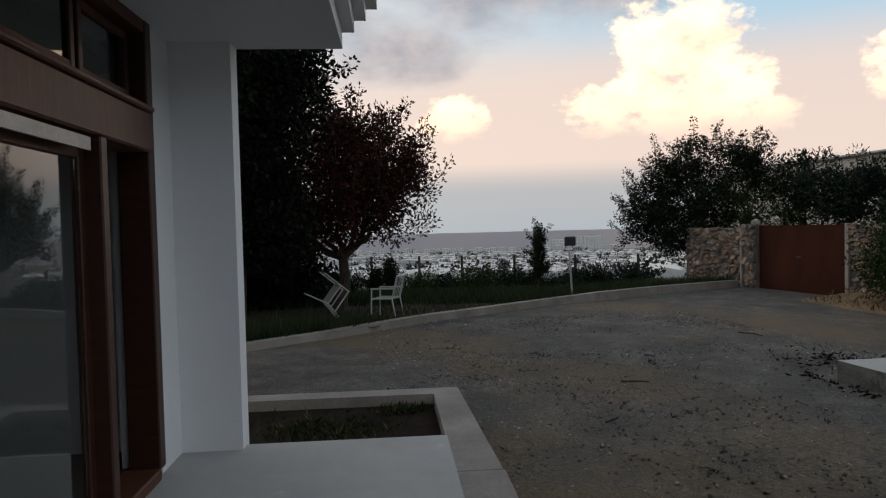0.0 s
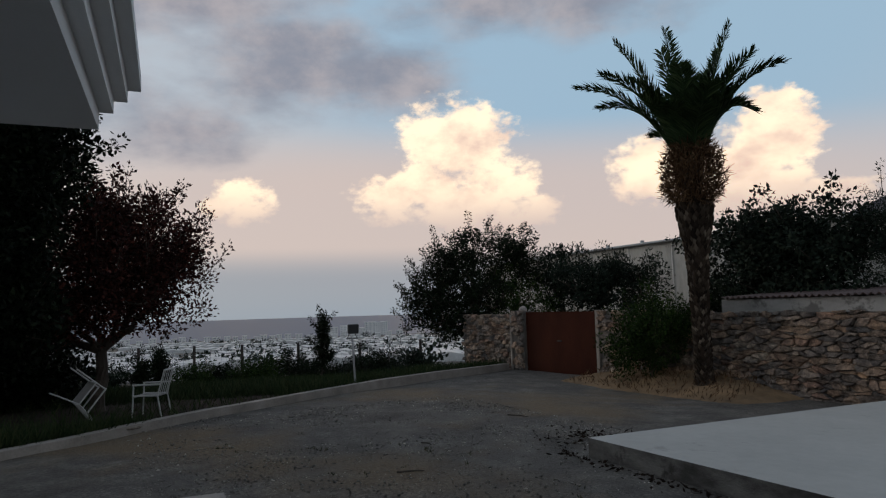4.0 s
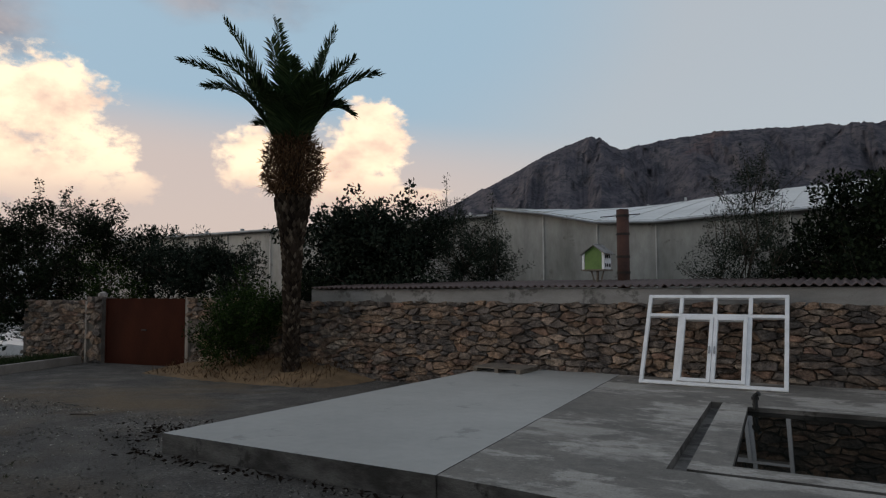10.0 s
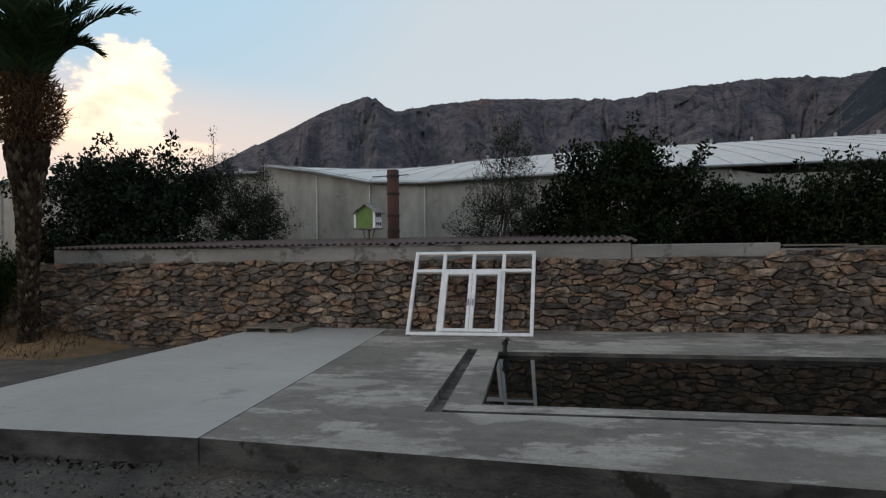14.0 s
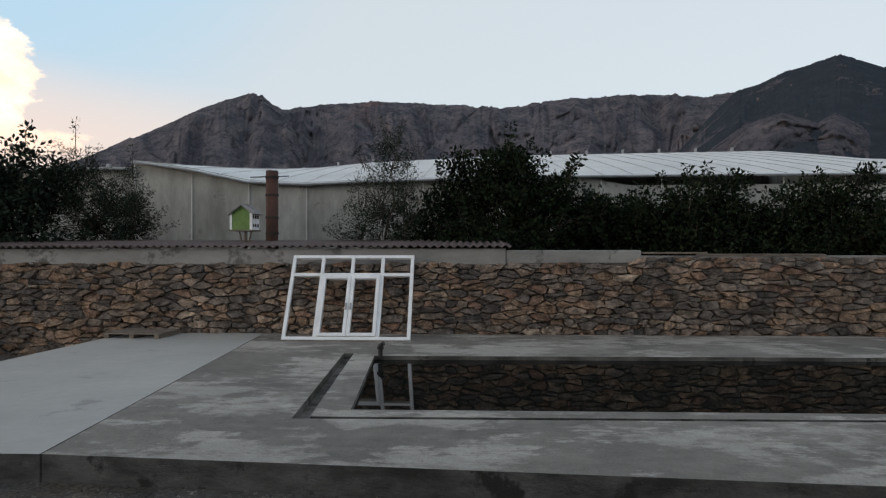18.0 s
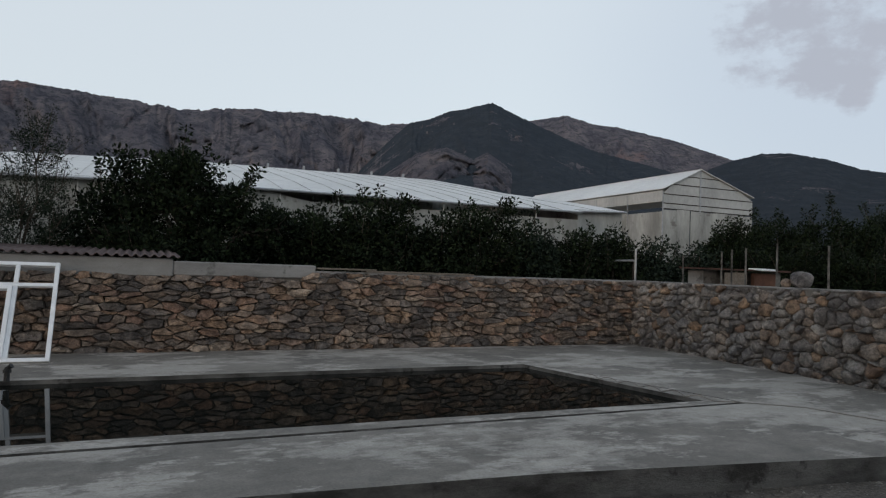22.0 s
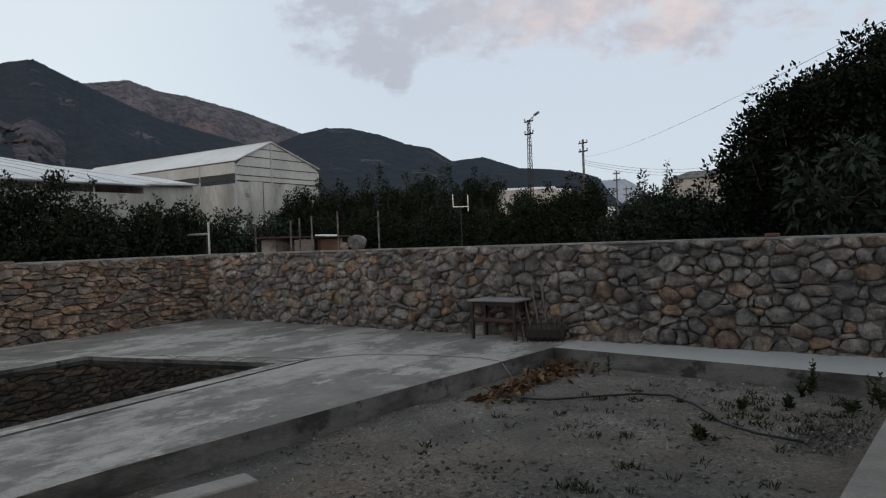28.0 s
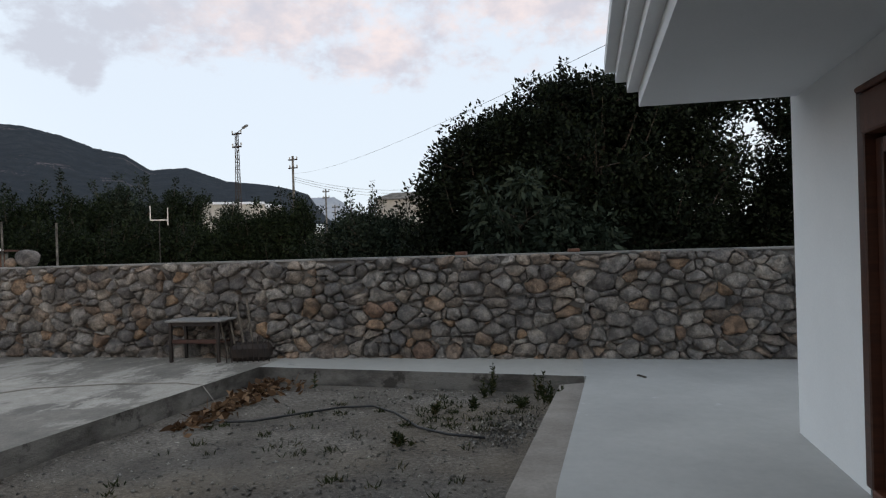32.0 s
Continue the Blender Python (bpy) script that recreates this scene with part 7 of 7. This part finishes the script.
def garden_chair(m, label):
    c = thing("garden_chair", m, label, "chair", "garden chairs")
    for sx in (-0.24, 0.24):
        part("front_leg", tubed([(sx, -0.24, 0), (sx, -0.22, 0.62)], 0.014, 6), MAT["chairm"], c)
        part("back_leg", tubed([(sx, 0.3, 0), (sx, 0.22, 0.42), (sx * 0.94, 0.34, 0.9)], 0.014, 6), MAT["chairm"], c)
        part("armrest", tubed([(sx, -0.24, 0.62), (sx, 0.26, 0.63)], 0.017, 6), MAT["chairm"], c)
        part("seat_rail", tubed([(sx, -0.23, 0.42), (sx, 0.23, 0.42)], 0.016, 6), MAT["chairm"], c)
    part("seat", boxed(-0.23, 0.23, -0.23, 0.23, 0.408, 0.42), MAT["band"], c, "pale woven seat")
    for k in range(4):
        x = -0.15 + 0.1 * k
        part("back_slat", tubed([(x, 0.23, 0.44), (x, 0.33, 0.86)], 0.008, 5), MAT["chairm"], c)
    part("back_rail", tubed([(-0.23, 0.34, 0.88), (0.23, 0.34, 0.88)], 0.02, 6), MAT["chairm"], c)
    part("front_rail", tubed([(-0.24, -0.22, 0.4), (0.24, -0.22, 0.4)], 0.016, 6), MAT["chairm"], c)


garden_chair(pose(-13.98, 1.08, land(-13.98, 1.08), 0, 0, -25), "pale slatted garden armchair standing in the grass")
garden_chair(pose(-13.9, -0.35, land(-13.9, -0.35) + 0.8, -128, 0, 14), "pale garden armchair tipped over with its legs in the air")
bm = bmesh.new()
tube(bm, [(-11.95 + 0.2 * math.cos(a), 0.4 + 0.42 * math.sin(a), land(-12, 0.4) + 0.1) for a in [i * math.tau / 20 for i in range(21)]], 0.02, 6, False)
tagged(new("hoop", mesh_of(bm, MAT["oldwood"])), "old hoop lying by the kerb", "hoop")

# ---- the plain by the sea ----
rnd = random.Random(400)
roofs = 0
for r in (150, 180, 215, 260, 310, 370, 440, 520, 610, 710, 820, 940):
    az = -108 + rnd.uniform(0, 3)
    while az < -60:
        w = rnd.uniform(30, 70)
        step = math.degrees(w / r)
        x, y, z = at_az(az, r + rnd.uniform(-10, 10))
        if rnd.random() < 0.93:
            o = thing("far_greenhouse", pose(x, y, z, 0, 0, -az + rnd.uniform(-12, 12)), "pale plastic greenhouse on the coastal plain", "greenhouse", "greenhouses of the plain")
            bm = bmesh.new()
            n = max(2, int(w / 9))
            edge = [(-w / 2, -2), (w / 2, -2)] + [(w / 2 - w * i / (2 * n), 3.5 if i % 2 else 2.6) for i in range(2 * n + 1)]
            q = [bm.verts.new((u, -9, v)) for u, v in edge]
            t = [bm.verts.new((u, 9, v)) for u, v in edge]
            bm.faces.new(q)
            for k in range(len(q)):
                bm.faces.new((q[k], t[k], t[(k + 1) % len(q)], q[(k + 1) % len(q)]))
            part("roof", bm, MAT["roof"], o)
            roofs += 1
        az += step * rnd.uniform(0.95, 1.12)
V, F = [], []
rg = np.random.default_rng(6)
for k in range(120):
    az, r = rg.uniform(-106, -60), rg.uniform(160, 1120)
    p = at_az(az, r)
    s = rg.uniform(2.0, 4.5)
    n = 70
    pos = np.array(p) + rg.normal(size=(n, 3)) * np.array([s * 0.6, s * 0.6, s * 0.45]) + np.array([0, 0, s * 0.8])
    v, f = leaf_sheet(pos, rg.normal(size=(n, 3)), rg.uniform(1, 2.0, n), rg.uniform(0.8, 1.6, n), rg)
    F.append(f + 4 * n * k)
    V.append(v)
tagged(new("far_scrub", fast_mesh(np.concatenate(V), np.concatenate(F), MAT["leafb"])), "dark trees scattered over the coastal plain", "trees", kind="stuff")


def far_block(x, y, z, az, w, d, h, floors, bays, label, name="apartment_building"):
    o = thing(name, pose(x, y, z, 0, 0, -az), label, "building", "buildings by the sea")
    part("wall", boxed(-w / 2, w / 2, -d / 2, d / 2, -8, h), MAT["stucco"], o)
    part("roof", boxed(-w / 2 - 0.4, w / 2 + 0.4, -d / 2 - 0.4, d / 2 + 0.4, h + 0.004, h + 0.7), MAT["stucco"], o)
    for i in range(floors):
        for j in range(bays):
            u, q = -w / 2 + w * (j + 0.5) / bays, h * (i + 0.35) / floors
            part("window", boxed(u - w / bays * 0.2, u + w / bays * 0.2, -d / 2 - 0.08, -d / 2 - 0.004, q, q + h / floors * 0.36), MAT["far_glass"], o)


for az, w, h, fl in ((-72.7, 14, 15, 5), (-71.7, 13, 17, 5), (-71.1, 10, 12, 4), (-70.3, 9, 13, 4), (-69.6, 16, 22, 7), (-68.9, 9, 21, 7), (-68.45, 9, 22, 7)):
    x, y, z = at_az(az, 1120)
    far_block(x, y, -40.0, az, w * 1.15, 16, h * 0.98, fl, 3, "white apartment block on the far shore")
az = -96.0
while az < -66.5:
    w = rnd.uniform(5, 9)
    x, y, z = at_az(az, 1080 + rnd.uniform(-40, 40))
    far_block(x, y, max(z, -39.5), az, w * 1.3, 10, rnd.uniform(4, 7.5), 2, 2, "small white house on the far shore", "house")
    az += rnd.uniform(0.45, 1.0) if az < -74 or az > -68 else 0.9
